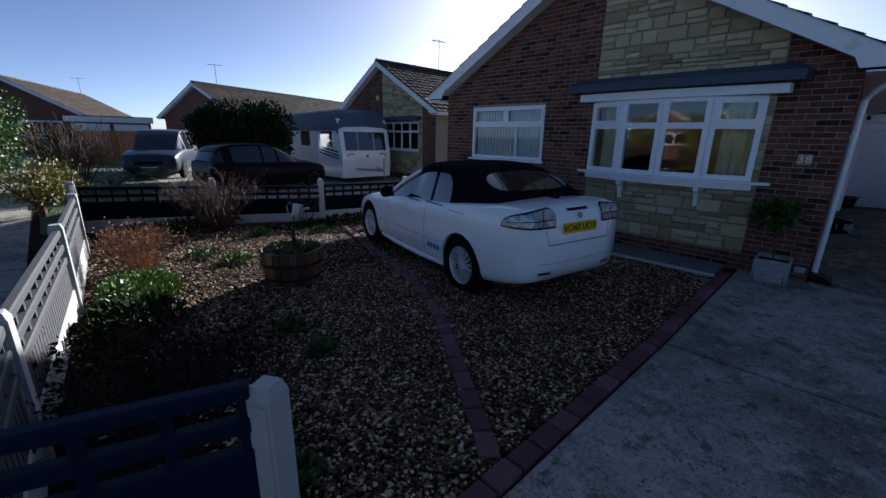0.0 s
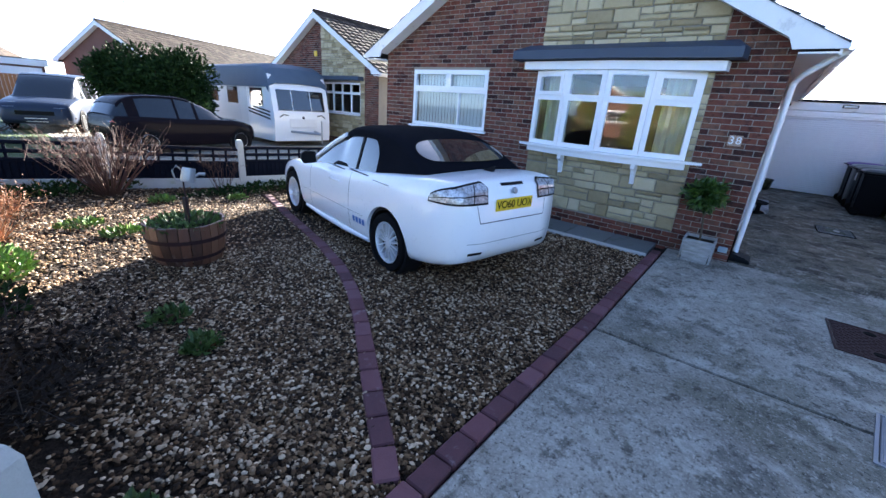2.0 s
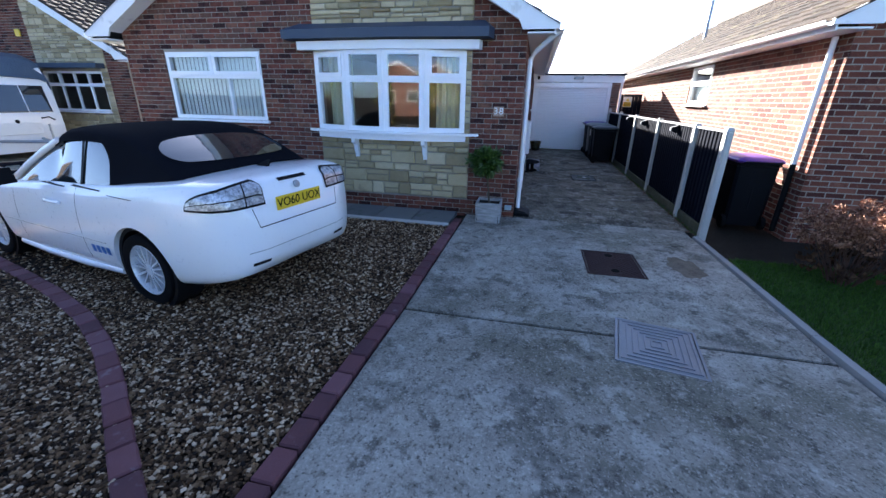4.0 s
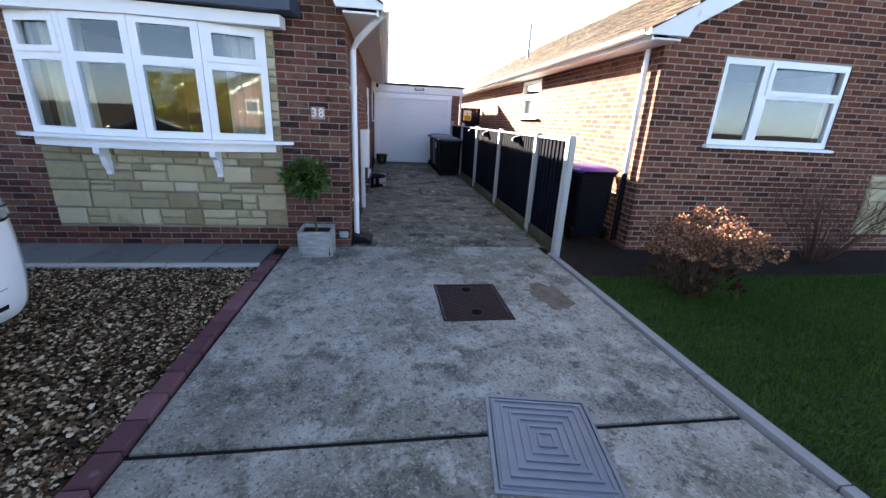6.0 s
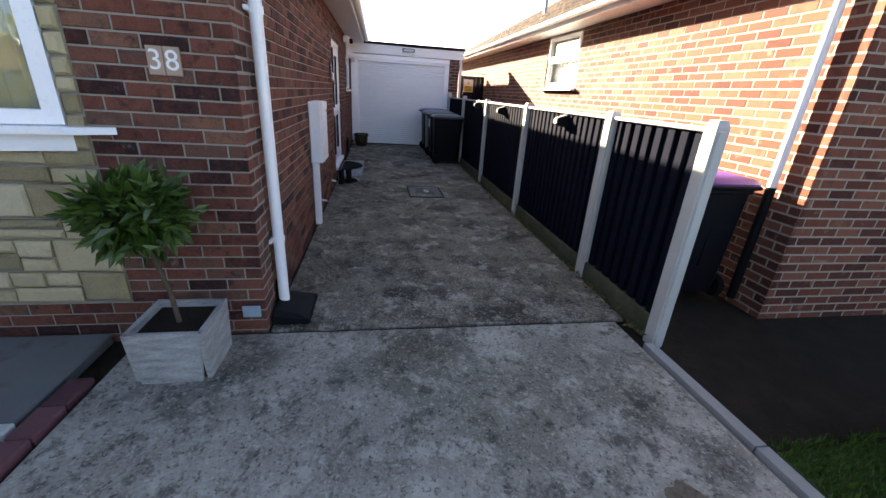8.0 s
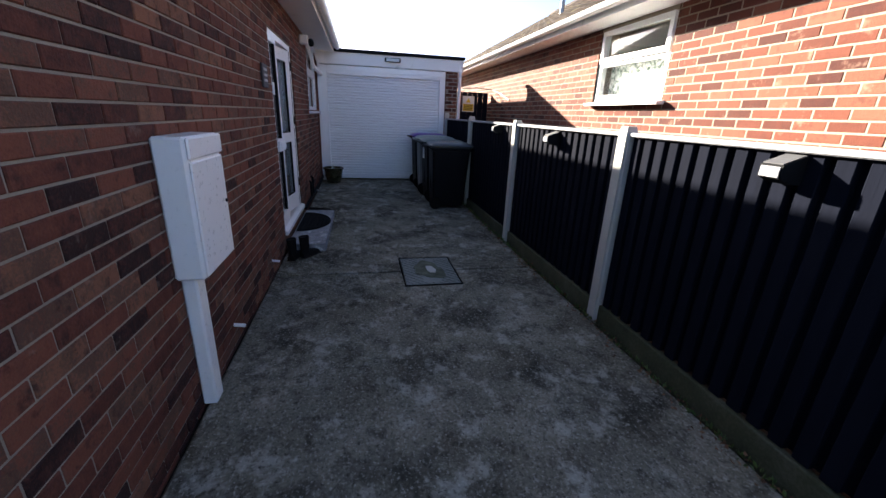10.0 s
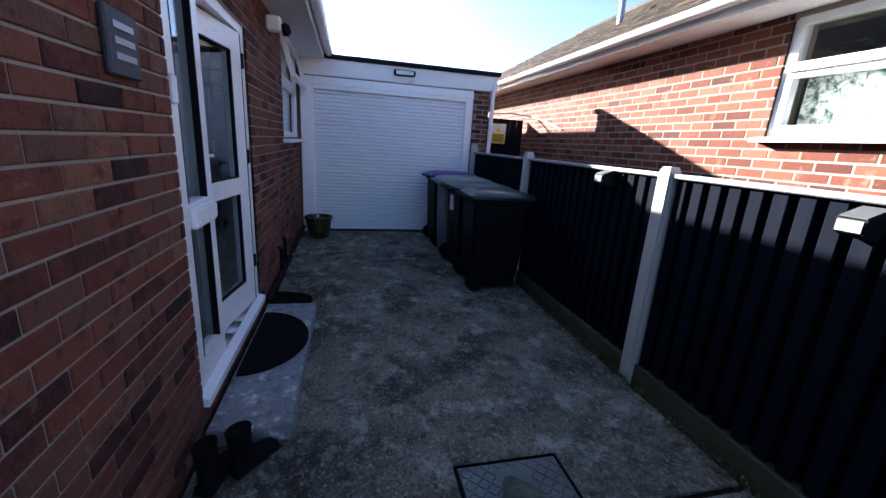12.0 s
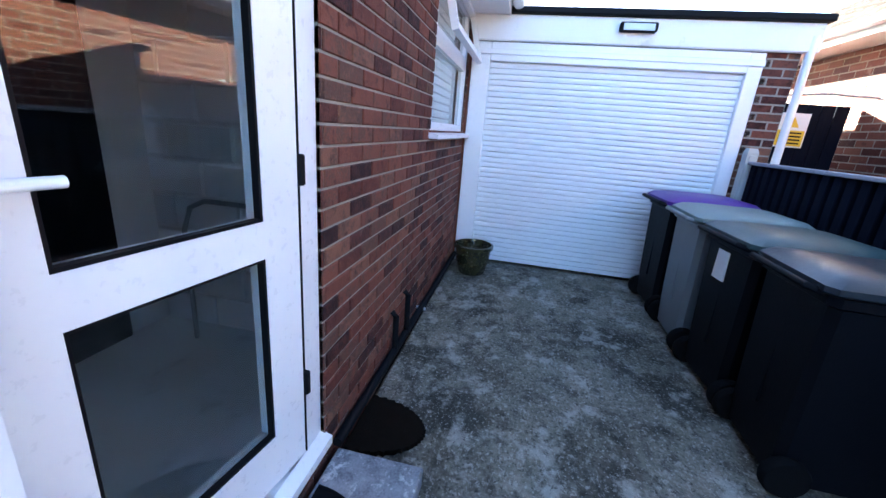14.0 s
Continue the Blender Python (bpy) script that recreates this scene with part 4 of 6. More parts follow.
                out.append([((-.42 + 1.6 * math.cos(a), s * (.26 + 1.6 * math.sin(a)), lo + (hi - lo) * q), way) for q in np.linspace(q0, q1, 9)])
            return out
        back = part("tail_lamp", Geo().grid(drape(tree, lamp_rows(0, 1, 0, 1, .014), .010)), black_trim, car, "clear tail lamp with a dark rim", 60)
        part("lens", Geo().grid(drape(tree, lamp_rows(.025, .30, .02, .98), .016)), lamp_clear, back, "clear lens", 60)
        part("lens", Geo().grid(drape(tree, lamp_rows(.32, .975, .03, .97), .016)), lamp_clear, back, "clear lens", 60)
        part("lens_bar", Geo().grid(drape(tree, lamp_rows(.02, .97, .40, .47), .019)), black_trim, back)
        line_on(car, tree, [(-1.6, s * y, .44) for y in np.linspace(.40, .56, 6)], (1, 0, 0), .028, black_trim, "bumper_slot", "dark slot in the bumper", .004)
        line_on(car, tree, [(-1.6, s * y, .735) for y in np.linspace(.0, .46, 8)], (1, 0, 0), .008, black_trim)
        line_on(car, tree, [(-1.6, s * (.46 + .03 * k / 6), .735 + .155 * k / 6) for k in range(7)], (1, 0, 0), .006, black_trim)
        part("sill_skirt", Geo().tube([(.42, s * .80, .215), (1.0, s * .815, .195), (1.7, s * .815, .195), (2.25, s * .80, .215)], .035, 8), car_white, car, "white sill skirt", 50)
    # Grey strip draws the shading of a fold across the bumper.
    line_on(car, tree, [(-1.6, y, .545) for y in np.linspace(-.58, .58, 16)], (1, 0, 0), .007, steel, "bumper_crease", "", .003)
    line_on(car, tree, [(-1.6, y, 1.06) for y in np.linspace(-.16, .16, 8)], (1, 0, 0), .024, black_trim, "brake_lamp", "dark high-level lamp", .006)
    part("badge", Geo().lathe([(.032, 0), (.032, .012), (.02, .016)], 20), steel, car, "small round badge", 40, m=pose(-.935, 0, 1.005, 0, -70, 0))
    plate = part("number_plate", Geo().box(-1.064, -1.05, -.26, .26, .70, .815, .004), plate_yellow, car, "yellow number plate")
    plate.matrix_basis = pose(.10, 0, .125)
    text_part(plate, "VO60 UOX", .104, pose(-1.0655, 0, .757, 90, 0, -90), black_trim, "registration", "black registration letters")
    aerial = part("aerial", Geo().loft([[(-.62, -.02, 1.12), (-.47, -.015, 1.12), (-.47, .015, 1.12), (-.62, .02, 1.12)], [(-.66, -.004, 1.19), (-.63, -.003, 1.19), (-.63, .003, 1.19), (-.66, .004, 1.19)]]), black_trim, car, "shark-fin aerial")
    for k in range(4):
        part("side_lettering", Geo().grid(drape(tree, [[((.70 - .075 * k - .055 * t, 1.2, z), (0, -1, 0)) for t in (0, .5, 1)] for z in (.385, .42, .455)], .004)), badge_blue, car, "blue maker's mark, plain bars")
    return car


CAR = Matrix.Translation((3.94, 2.77, ground_z(3.9))) @ pose(0, 0, 0, 0, 0, 78.2)
convertible(CAR)


def plain_car(name, m, label, st, cab, paint, wheelbase, r, roof, rear_x):
    """A closed car or van: body, glasshouse with painted roof and pillars, lamps, plates and wheels."""
    car = thing(name, m, label, "car")
    body = part("body", Geo().loft(car_rings(st, body_section, 48, 4)), paint, car, "", 40)
    tree = tree_of(body)
    cx = [c[0] for c in cab]

    def rows(s0, s1, k0, k1, grow, sd):
        out = []
        for s in np.linspace(s0, s1, 22):
            yb, yt, zb, zt = (smooth_at(cx, [c[i] for c in cab], float(s)) for i in (1, 2, 3, 4))
            half = [(yb + grow, zb), ((yb + yt) / 2 + grow, (zb + zt - .06) / 2), (yt + grow, zt - .07), (yt - .05 + grow, zt - .015 + grow), (yt * .5, zt + grow + .01), (0, zt + grow + .015)]
            out.append([(float(s), sd * smooth_at(list(range(6)), [p[0] for p in half], float(k)), smooth_at(list(range(6)), [p[1] for p in half], float(k))) for k in np.linspace(k0, k1, 9)])
        return out
    g = Geo()
    for sd in (1, -1):
        g.grid(rows(cx[0], cx[-1], 0, 5, 0, sd))
    part("glazing", g, plain_glass, car, "dark car windows", 50)
    g = Geo()
    for sd in (1, -1):
        g.grid(rows(roof[0], roof[1], 2.1, 5, .012, sd))
    part("roof", g, paint, car, "", 50)
    for a, b in roof[2]:
        for sd in (1, -1):
            part("pillar", Geo().grid(rows(a, b, 0, 2.3, .008, sd)), paint, car, "", 50)
    for x in (0, wheelbase):
        for s in (1, -1):
            w = smooth_at([c[0] for c in st], [c[1] for c in st], x)
            part("wheel_arch", Geo().lathe([(r + .06, -.05), (r + .06, .02), (.02, .02)], 28), black_trim, car, "", 40, m=pose(x, s * (w - .012), r, -90 * s))
            wheel(car, x, s * (w - .07), r, s, 10)
    for s in (1, -1):
        line_on(car, tree, [(st[-1][0] + .5, s * y, st[-3][3] - .05) for y in np.linspace(.45, .72, 5)], (-1, 0, 0), .14, lamp_clear, "headlamp", "clear headlamp", .008)
        line_on(car, tree, [(rear_x - .5, s * y, .92) for y in np.linspace(.5, .78, 5)], (1, 0, 0), .2, lamp_red, "tail_lamp", "red tail lamp", .008)
        line_on(car, tree, [(wheelbase * .42, s * 1.3, z) for z in np.linspace(.35, .9, 8)], (0, -s, 0), .008, black_trim)
    line_on(car, tree, [(st[-1][0] + .5, y, .62) for y in np.linspace(-.45, .45, 6)], (-1, 0, 0), .12, black_trim, "grille", "black grille", .006)
    line_on(car, tree, [(st[-1][0] + .5, y, .42) for y in np.linspace(-.26, .26, 4)], (-1, 0, 0), .11, white_paint, "number_plate", "white plate", .008)
    return car


hatch = [(-.72, .62, .40, .72, 0), (-.68, .78, .30, .92, 0), (-.5, .84, .24, .97, .01), (0, .865, .2, .97, .01), (1.2, .87, .18, .93, .01), (2.0, .865, .19, .91, .04), (2.6, .84, .2, .86, .05), (3.05, .74, .25, .74, .04), (3.22, .56, .34, .60, .02)]
hcab = [(-.66, .72, .62, .90, .98), (-.45, .78, .60, .90, 1.28), (-.15, .80, .59, .90, 1.43), (.5, .81, .60, .90, 1.475), (1.1, .81, .60, .88, 1.44), (1.6, .80, .60, .88, 1.26), (2.25, .76, .62, .86, .92)]
plain_car("hatchback_car", Matrix.Translation((3.75, 13.4, 0.0)) @ pose(0, 0, 0, 0, 0, 8), "dark brown hatchback parked on the next drive", hatch, hcab, car_dark, 2.54, .31, (-.5, 1.25, ((-.35, -.1), (.78, .84), (1.28, 1.36))), -.72)
van = [(-.9, .85, .40, 1.0, 0), (-.86, .92, .30, 1.08, 0), (0, .95, .25, 1.08, .0), (1.6, .95, .25, 1.08, .0), (2.6, .95, .25, 1.06, .02), (3.2, .93, .26, 1.0, .05), (3.7, .88, .28, .90, .04), (3.9, .80, .32, .80, .03), (3.97, .66, .40, .70, .02)]
vcab = [(-.88, .86, .74, 1.02, 1.66), (-.7, .88, .74, 1.02, 1.78), (.6, .90, .74, 1.02, 1.80), (1.6, .90, .74, 1.02, 1.77), (2.0, .88, .72, 1.02, 1.66), (2.95, .84, .74, 1.0, 1.04)]
plain_car("grey_van", Matrix.Translation((4.0, 21.6, 0.04)) @ pose(0, 0, 0, 0, 0, -112), "blue-grey van parked nose out beside a conifer", van, vcab, car_grey, 3.0, .33, (-.85, 1.85, ((-.8, .2), (.85, 1.0), (1.88, 2.0))), -.9)


def caravan(m):
    """x to its nose, y to its left."""
    c = thing("caravan", m, "white touring caravan under a blue-grey roof cover", "caravan")
    prof = [(-6.0, .12), (-6.0, 2.2), (-5.8, 2.5), (-.6, 2.5), (-.32, 2.3), (-.14, 1.7), (-.02, 1.05), (0, .8), (-.05, .12)]
    body = part("body", Geo().prism(prof, -1.1, 1.1, "y"), car_white, c, "white caravan body")
    cover = [(-6.05, 2.1), (-6.05, 2.35), (-5.8, 2.62), (-.7, 2.64), (-.42, 2.5), (-.18, 2.02), (-.20, 2.0), (-.36, 2.15)]
    ring = lambda y, dz: [(x, y, z + dz) for x, z in cover]
    part("roof_cover", Geo().loft([ring(-1.15, -.26), ring(-1.14, -.08), ring(-.9, .02), ring(0, .06), ring(.9, .02), ring(1.14, -.08), ring(1.15, -.26)]), material("cover_sheet", [(0.045, 0.075, 0.12), (0.085, 0.125, 0.18)], 0.55, 0, 3, 20, 0.5, depth=0.03), c, "blue-grey weather sheet", 30)
    d = Vector((.18, 0, .6)).normalized()
    for y0, y1 in ((-.92, -.38), (-.35, .35), (.38, .92)):
        part("front_window", Geo().add([(-.025, y0, 1.16), (-.025, y1, 1.16), (-.165, y1, 1.85), (-.165, y0, 1.85), (-.16, y0, 1.16), (-.16, y1, 1.16), (-.33, y1, 1.85), (-.33, y0, 1.85)], [(0, 1, 2, 3), (0, 4, 5, 1), (1, 5, 6, 2), (2, 6, 7, 3), (3, 7, 4, 0)]), car_glass, c, "dark front window")
    for x0, x1 in ((-1.7, -.75), (-3.6, -2.7), (-5.2, -4.5)):
        part("side_window", Geo().box(x0, x1, -1.115, -1.09, 1.25, 1.85, .01), car_glass, c, "dark side window")
    part("door", Geo().box(-2.5, -1.9, -1.112, -1.098, .55, 2.05, .004), white_paint, c)
    for k in range(3):
        part("stripe", Geo().add([(-.30 - .0 * k, -1.104 - .001 * k, 1.12 - .12 * k), (-.25, -1.104 - .001 * k, 1.06 - .12 * k), (-1.5 - .5 * k, -1.104 - .001 * k, 1.18 - .05 * k), (-1.5 - .5 * k, -1.104 - .001 * k, 1.24 - .05 * k)], [(0, 1, 2, 3)]), black_trim, c, "dark flank stripe")
    for y in (-.8, .8):
        part("front_stripe", Geo().tube([(-.0, y * .72, 1.0), (-.005, y * .95, 1.03), (.005, y * 1.12, .94)], .018, 6), black_trim, c)
    part("badge", Geo().lathe([(.05, 0), (.05, .015)], 16), black_trim, c, "", m=pose(0.0, 0, .93, 0, 83, 0))
    part("locker_lid", Geo().box(-.01, .02, -.55, .55, .58, .9, .02), white_paint, c)
    part("drawbar", Geo().tube([(-.1, .5, .45), (1.1, 0, .45)], .04, 8).tube([(-.1, -.5, .45), (1.1, 0, .45)], .04, 8), steel, c)
    part("jockey_wheel", Geo().tube([(1.0, .1, .9), (1.0, .1, .12)], .025, 8), steel, c)
    for s in (1, -1):
        wheel(c, -3.2, s * 1.02, .32, s, 8)
    return c


caravan(Matrix.Translation((9.0, 13.5, 0.05)) @ pose(0, 0, 0, 0, 0, -92))

# ---- the side of the house: door, meter box, window, pipes ----
low = face_matrix((0, 0, 0), (1, 0, 0), (0, -1, 0))
a, b, c, d = door_hole
rubber_black = material("black_rubber", [(0.004, 0.004, 0.005), (0.009, 0.009, 0.010)], 0.8, 0, 8, 90, 0.4, spec=0.08)
white_brick = material("white_painted_block", [(0.78, 0.80, 0.82), (0.84, 0.85, 0.86)], 0.7, 0, 4, 60, 0.2, "object", 0.2)
door = new("door")
door.parent, door.matrix_basis = bungalow, low
tagged(door, "white plastic door ajar beside a glazed side panel")
g = Geo()
m0, m1 = a + 0.42, a + 0.475
blocks(g, a, b, c, d, [(a + .125, m0 - .03, c + .20, c + .885), (a + .125, m0 - .03, c + 1.01, d - .11), (m1, b - .12, c + .05, d - .06)], -0.09, -0.02, lambda u, n, z: (u, n, z))
part("door_frame", g, upvc, door, "white plastic door frame")
part("threshold", Geo().prism([(-.10, c), (.03, c - .01), (.03, c + .03), (-.02, c + .05), (-.10, c + .05)], a - .01, b + .01, "x"), upvc, door, "white plastic sill")
for z0, z1 in ((c + .20, c + .885), (c + 1.01, d - .11)):
    p = part("pane", Geo().box(a + .12, m0 - .025, -.06, -.052, z0 - .005, z1 + .005), window_glass, door)
    p.visible_shadow = False
    part("gasket", Geo().box(a + .125, a + .133, -.052, -.018, z0, z1).box(m0 - .038, m0 - .03, -.052, -.018, z0, z1), black_trim, door)
box = part("letter_box", Geo().box(a + .125, m0 - .01, -.02, .012, c + .885, c + .995, .008), upvc, door, "white letter box")
part("flap", Geo().box(a + .14, m0 - .022, .011, .022, c + .90, c + .98, .006), upvc, box)
part("sensor", Geo().box(a + .005, a + .05, -.02, .015, 1.62, 1.74, .008), upvc, door, "small white box on the frame")
lw, lz0, lz1 = b - .125 - m1 - .01, c + .06, d - .07
leaf = part("leaf", Geo(), None, door, "white plastic door leaf, ajar", m=pose(b - .125, -.05, 0, 0, 0, 0) @ pose(0, 0, 0, 0, 0, 8))
g = Geo()
panes = [(-lw + .14, -.15, lz0 + .20, lz0 + .865), (-lw + .14, -.15, lz0 + .98, lz1 - .13)]
blocks(g, -lw, 0, lz0, lz1, panes, -.035, .035, lambda u, n, z: (u, n, z))
leaf.data = g.mesh("leaf", upvc)
for u0, u1, z0, z1 in panes:
    p = part("pane", Geo().box(u0 - .005, u1 + .005, -.006, .006, z0 - .005, z1 + .005), window_glass, leaf)
    p.visible_shadow = False
    g = Geo()
    blocks(g, u0 - .004, u1 + .004, z0 - .004, z1 + .004, [(u0 + .009, u1 - .009, z0 + .009, z1 - .009)], .008, .032, lambda u, n, z: (u, n, z))
    part("gasket", g, black_trim, leaf, "black glazing gasket")
part("handle_plate", Geo().box(-lw + .03, -lw + .07, .035, .045, lz0 + .98, lz0 + 1.24, .004), upvc, leaf)
part("handle", Geo().tube([(-lw + .05, .045, lz0 + 1.15), (-lw + .05, .085, lz0 + 1.15), (-lw + .165, .085, lz0 + 1.15)], .011, 8), upvc, leaf, "white lever handle", 50)
part("keyhole", Geo().box(-lw + .042, -lw + .058, .044, .049, lz0 + 1.02, lz0 + 1.055, .003), black_trim, leaf)
part("bell_push", Geo().box(-lw + .03, -lw + .075, .035, .06, 1.72, 1.84, .008), upvc, leaf, "white bell push")
for z in (.5, 1.3, 1.95):
    part("hinge", Geo().box(.002, .026, .02, .05, z, z + .10, .005), black_trim, leaf, "black hinge")
# Black strip drawn for the dark of the hinge gap.
part("gap_seal", Geo().box(b - .1225, b - .1205, -.05, -.012, c + .06, d - .07), black_trim, door)
# porch seen through the door
porch = part("porch", Geo().box(4.3, 6.9, 1.55, 1.6, .15, 2.5).box(4.25, 4.3, .26, 1.6, .15, 2.5).box(6.9, 6.95, .26, 1.6, .15, 2.5).box(4.25, 6.95, .26, 1.6, .08, .15).box(4.25, 6.95, .26, 1.6, 2.45, 2.5), white_paint, bungalow, "small porch behind the door")
bm_ = face_matrix((6.9, .27, .15), (0, 1, 0), (-1, 0, 0))
for k in range(9):
    for j in range(7):
        u0, u1 = max(0, j * .45 - .225 * (k % 2)), min(1.27, j * .45 - .225 * (k % 2) + .44)
        if u1 - u0 > .05:
            part("block", piece_mesh("block", u1 - u0 - .008, .198, white_brick, .01, .02), None, porch, m=bm_ @ pose(u0, 0, k * .215))
part("inner_door", Geo().box(5.5, 6.6, 1.50, 1.54, .16, 2.2, .01), black_plastic, porch, "dark inner door")
part("inner_handle", Geo().tube([(5.66, 1.50, 1.22), (5.66, 1.44, 1.22), (5.80, 1.44, 1.22)], .013, 8).box(5.64, 5.68, 1.488, 1.499, 1.08, 1.30), upvc, porch, "white lever handle on the inner door")
part("walking_frame", Geo().tube([(6.7, .5, .16), (6.7, .5, .85), (6.7, .55, .98), (6.7, .66, 1.03), (6.7, 1.0, 1.03), (6.7, 1.1, .98), (6.7, 1.15, .85), (6.7, 1.15, .16)], .014, 8), steel, porch, "bent grey tube frame", 50)
# side window with its top light open
a, b, c, d = side_hole
w = window(bungalow, low, a, b, c, d, [(a + .07, b - .07, c + .07, c + .58), (a + .09, b - .09, c + .70, d - .08)], (), 0.07)
s = Geo()
blocks(s, a + .03, b - .03, -.46, 0, [(a + .085, b - .085, -.405, -.055)], -.02, .03, lambda u, n, z: (u, n, z))
part("sash", s, upvc, w, "open top light", m=Matrix.Translation((0, 0, d - .03)) @ pose(0, 0, 0, 14, 0, 0))
for k in range(16):
    z = c + .06 + k * .066
    part("blind_slat", Geo().box(a + .07, b - .07, -.19, -.15, z, z + .05), blind_cloth, w, "white venetian slat")
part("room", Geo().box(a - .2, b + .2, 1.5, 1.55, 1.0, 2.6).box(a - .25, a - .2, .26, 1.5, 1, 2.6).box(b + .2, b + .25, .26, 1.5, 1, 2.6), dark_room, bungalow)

PX, PY = 0.25, -0.06
part("downpipe", Geo().tube([(-.1, -.42, 2.64), (-.08, -.34, 2.58), (.2, -.12, 2.42), (PX, PY, 2.32), (PX, PY, .06)], .036, 14), upvc, bungalow, "white plastic downpipe", 40)
for z in (.55, 1.9):
    part("pipe_clip", Geo().lathe([(.041, -.02), (.041, .02)], 14).box(-.075, .075, .03, .045, -.012, .012), upvc, bungalow, "", m=pose(PX, PY, z))
drain = thing("drain_cover", pose(7.2, -.02, 0), "black plastic gully cover under the downpipe", "drain")
part("cover", Geo().loft([[(-.2, -.16, .0), (.2, -.16, .0), (.2, .08, .0), (-.2, .08, .0)], [(-.2, -.15, .03), (.18, -.15, .03), (.19, .08, .06), (-.2, .08, .06)], [(-.17, -.09, .06), (.08, -.09, .06), (.10, .07, .1), (-.17, .07, .1)]]), black_plastic, drain)
part("upstand", Geo().box(.0, .12, .04, .09, .06, .24, .01), black_plastic, drain)
meter = thing("meter_box", pose(9.1, 0.08, .73), "white plastic meter cabinet on the side wall", "meter box")
part("cabinet", Geo().box(0, .42, -.13, 0, 0, .64, .012), upvc, meter)
part("cabinet_door", Geo().box(.012, .408, -.142, -.131, .012, .535, .006), upvc, meter)
part("lid", Geo().box(.004, .416, -.146, -.131, .545, .638, .01), upvc, meter)
part("lock", Geo().lathe([(.009, 0), (.009, .008)], 10), black_trim, meter, "", m=pose(.38, -.142, .30, 90))
part("cable_duct", Geo().box(.05, .15, -.07, 0, -.73, .0, .01), upvc, meter, "white duct to the ground")
plaque = thing("wall_plaque", pose(11.33, .076, 1.77), "dark slate plaque on the brick wall", "plaque")
part("tile", Geo().box(-.095, .095, -.02, 0, -.10, .10, .006), material("dark_slate", [(.02, .022, .028), (.05, .052, .06)], .6, 0, 9, 60, .5), plaque)
for k in range(3):
    part("relief_bar", Geo().box(-.06, .06, -.024, -.0195, -.05 + k * .045, -.03 + k * .045), steel, plaque)
pir = thing("security_light", pose(13.75, .05, 2.42), "small white and black lamp under the eaves", "lamp")
part("housing", Geo().box(-.05, .05, -.12, 0, -.05, .07, .015), white_paint, pir)
part("lens", Geo().lathe([(.045, -.02), (.055, .02), (.03, .05)], 14), black_plastic, pir, "", 40, m=pose(.03, -.14, -.02, 80))
pipe = thing("waste_pipe", pose(0, 0, 0), "black pipe along the foot of the wall", "pipe")
part("pipe", Geo().tube([(13.15, .045, .13), (16.1, .045, .15)], .024, 10), black_plastic, pipe, "", 40)
for x, z in ((13.95, .40), (14.2, .44)):
    part("riser", Geo().tube([(x, .045, .13), (x, .045, z - .03), (x, .075, z)], .02, 10), black_plastic, pipe, "", 40)
for x in (9.75, 10.95, 14.6):
    st = thing("overflow_stub", pose(x, .08, .14), "short white overflow pipe in the wall", "pipe", "overflow pipes")
    part("tube", Geo().tube([(0, .0, 0), (0, -.07, -.01)], .012, 8), upvc, st, "", 40)
# house number: two tiles
for k, ch in enumerate("38"):
    t = thing("number_tile", pose(6.942, .452 - .078 * k, 1.60), "terracotta house number tile with a white figure", "house number", "number tiles")
    part("tile", Geo().box(-.012, .006, -.0375, .0375, -.068, .068, .004), material("terracotta_" + ch, [(.34, .23, .165), (.44, .31, .23)], .7, 0, 9, 60, .3), t)
    text_part(t, ch, .135, pose(-.013, 0, 0, 90, 0, -90), white_paint, "figure", "white figure")
vent = thing("air_vent", pose(6.945, .165, .14), "pale blue metal air brick cover", "vent")
part("plate", Geo().box(-.012, .004, -.055, .055, -.04, .04, .004), material("pale_blue_metal", [(.30, .42, .50), (.40, .52, .60)], .4, .3, 5, 60, .1), vent)

# step, mats and boots by the door
pebble_stone = material("pebbled_slab", [(.10, .105, .115), (.24, .25, .27), (.34, .35, .37)], .6, 0, 14, 90, .4, spread=.8, stains=[((.72, .72, .71), 16, .8, .56), ((.62, .62, .62), 34, .7, .6)])
step = thing("door_step", pose(11.58, -.355, 0), "low pale pebbled slab before the door", "step")
part("slab", Geo().box(0, 1.58, 0, .40, 0, .10, .008), pebble_stone, step)
mat = thing("door_mat", pose(12.50, .025, .101), "black half-round rubber mat with slots, on the step", "door mat")
part("sheet", Geo().prism([(.45 * math.cos(t), -.375 * math.sin(t)) for t in np.linspace(0, math.pi, 33)], 0, .010, "z"), rubber_black, mat)
part("border", Geo().tube([(.44 * math.cos(t), -.365 * math.sin(t), .010) for t in np.linspace(.02, math.pi - .02, 41)], .009, 6), rubber_black, mat, "raised rubber rim", 50)
for i in range(-7, 8):
    for j in range(1, 8):
        x, y = i * .055 + .027 * (j % 2), -j * .046
        if (x / .41) ** 2 + (y / .335) ** 2 < 1:
            part("rib", Geo().box(x - .02, x + .02, y - .007, y + .007, .0102, .017), rubber_black, mat)
brush = thing("coir_mat", pose(13.42, .05, 0.0), "dark half-round coir mat beyond the step", "door mat")
part("pad", Geo().prism([((.2 + .008 * math.sin(40 * t)) * math.cos(t), -(.34 + .01 * math.sin(57 * t)) * math.sin(t)) for t in np.linspace(0, math.pi, 61)], .0, .035, "z"), material("coir", [(.005, .004, .003), (.014, .010, .007)], .95, 0, 20, 150, 1, spec=.05), brush)
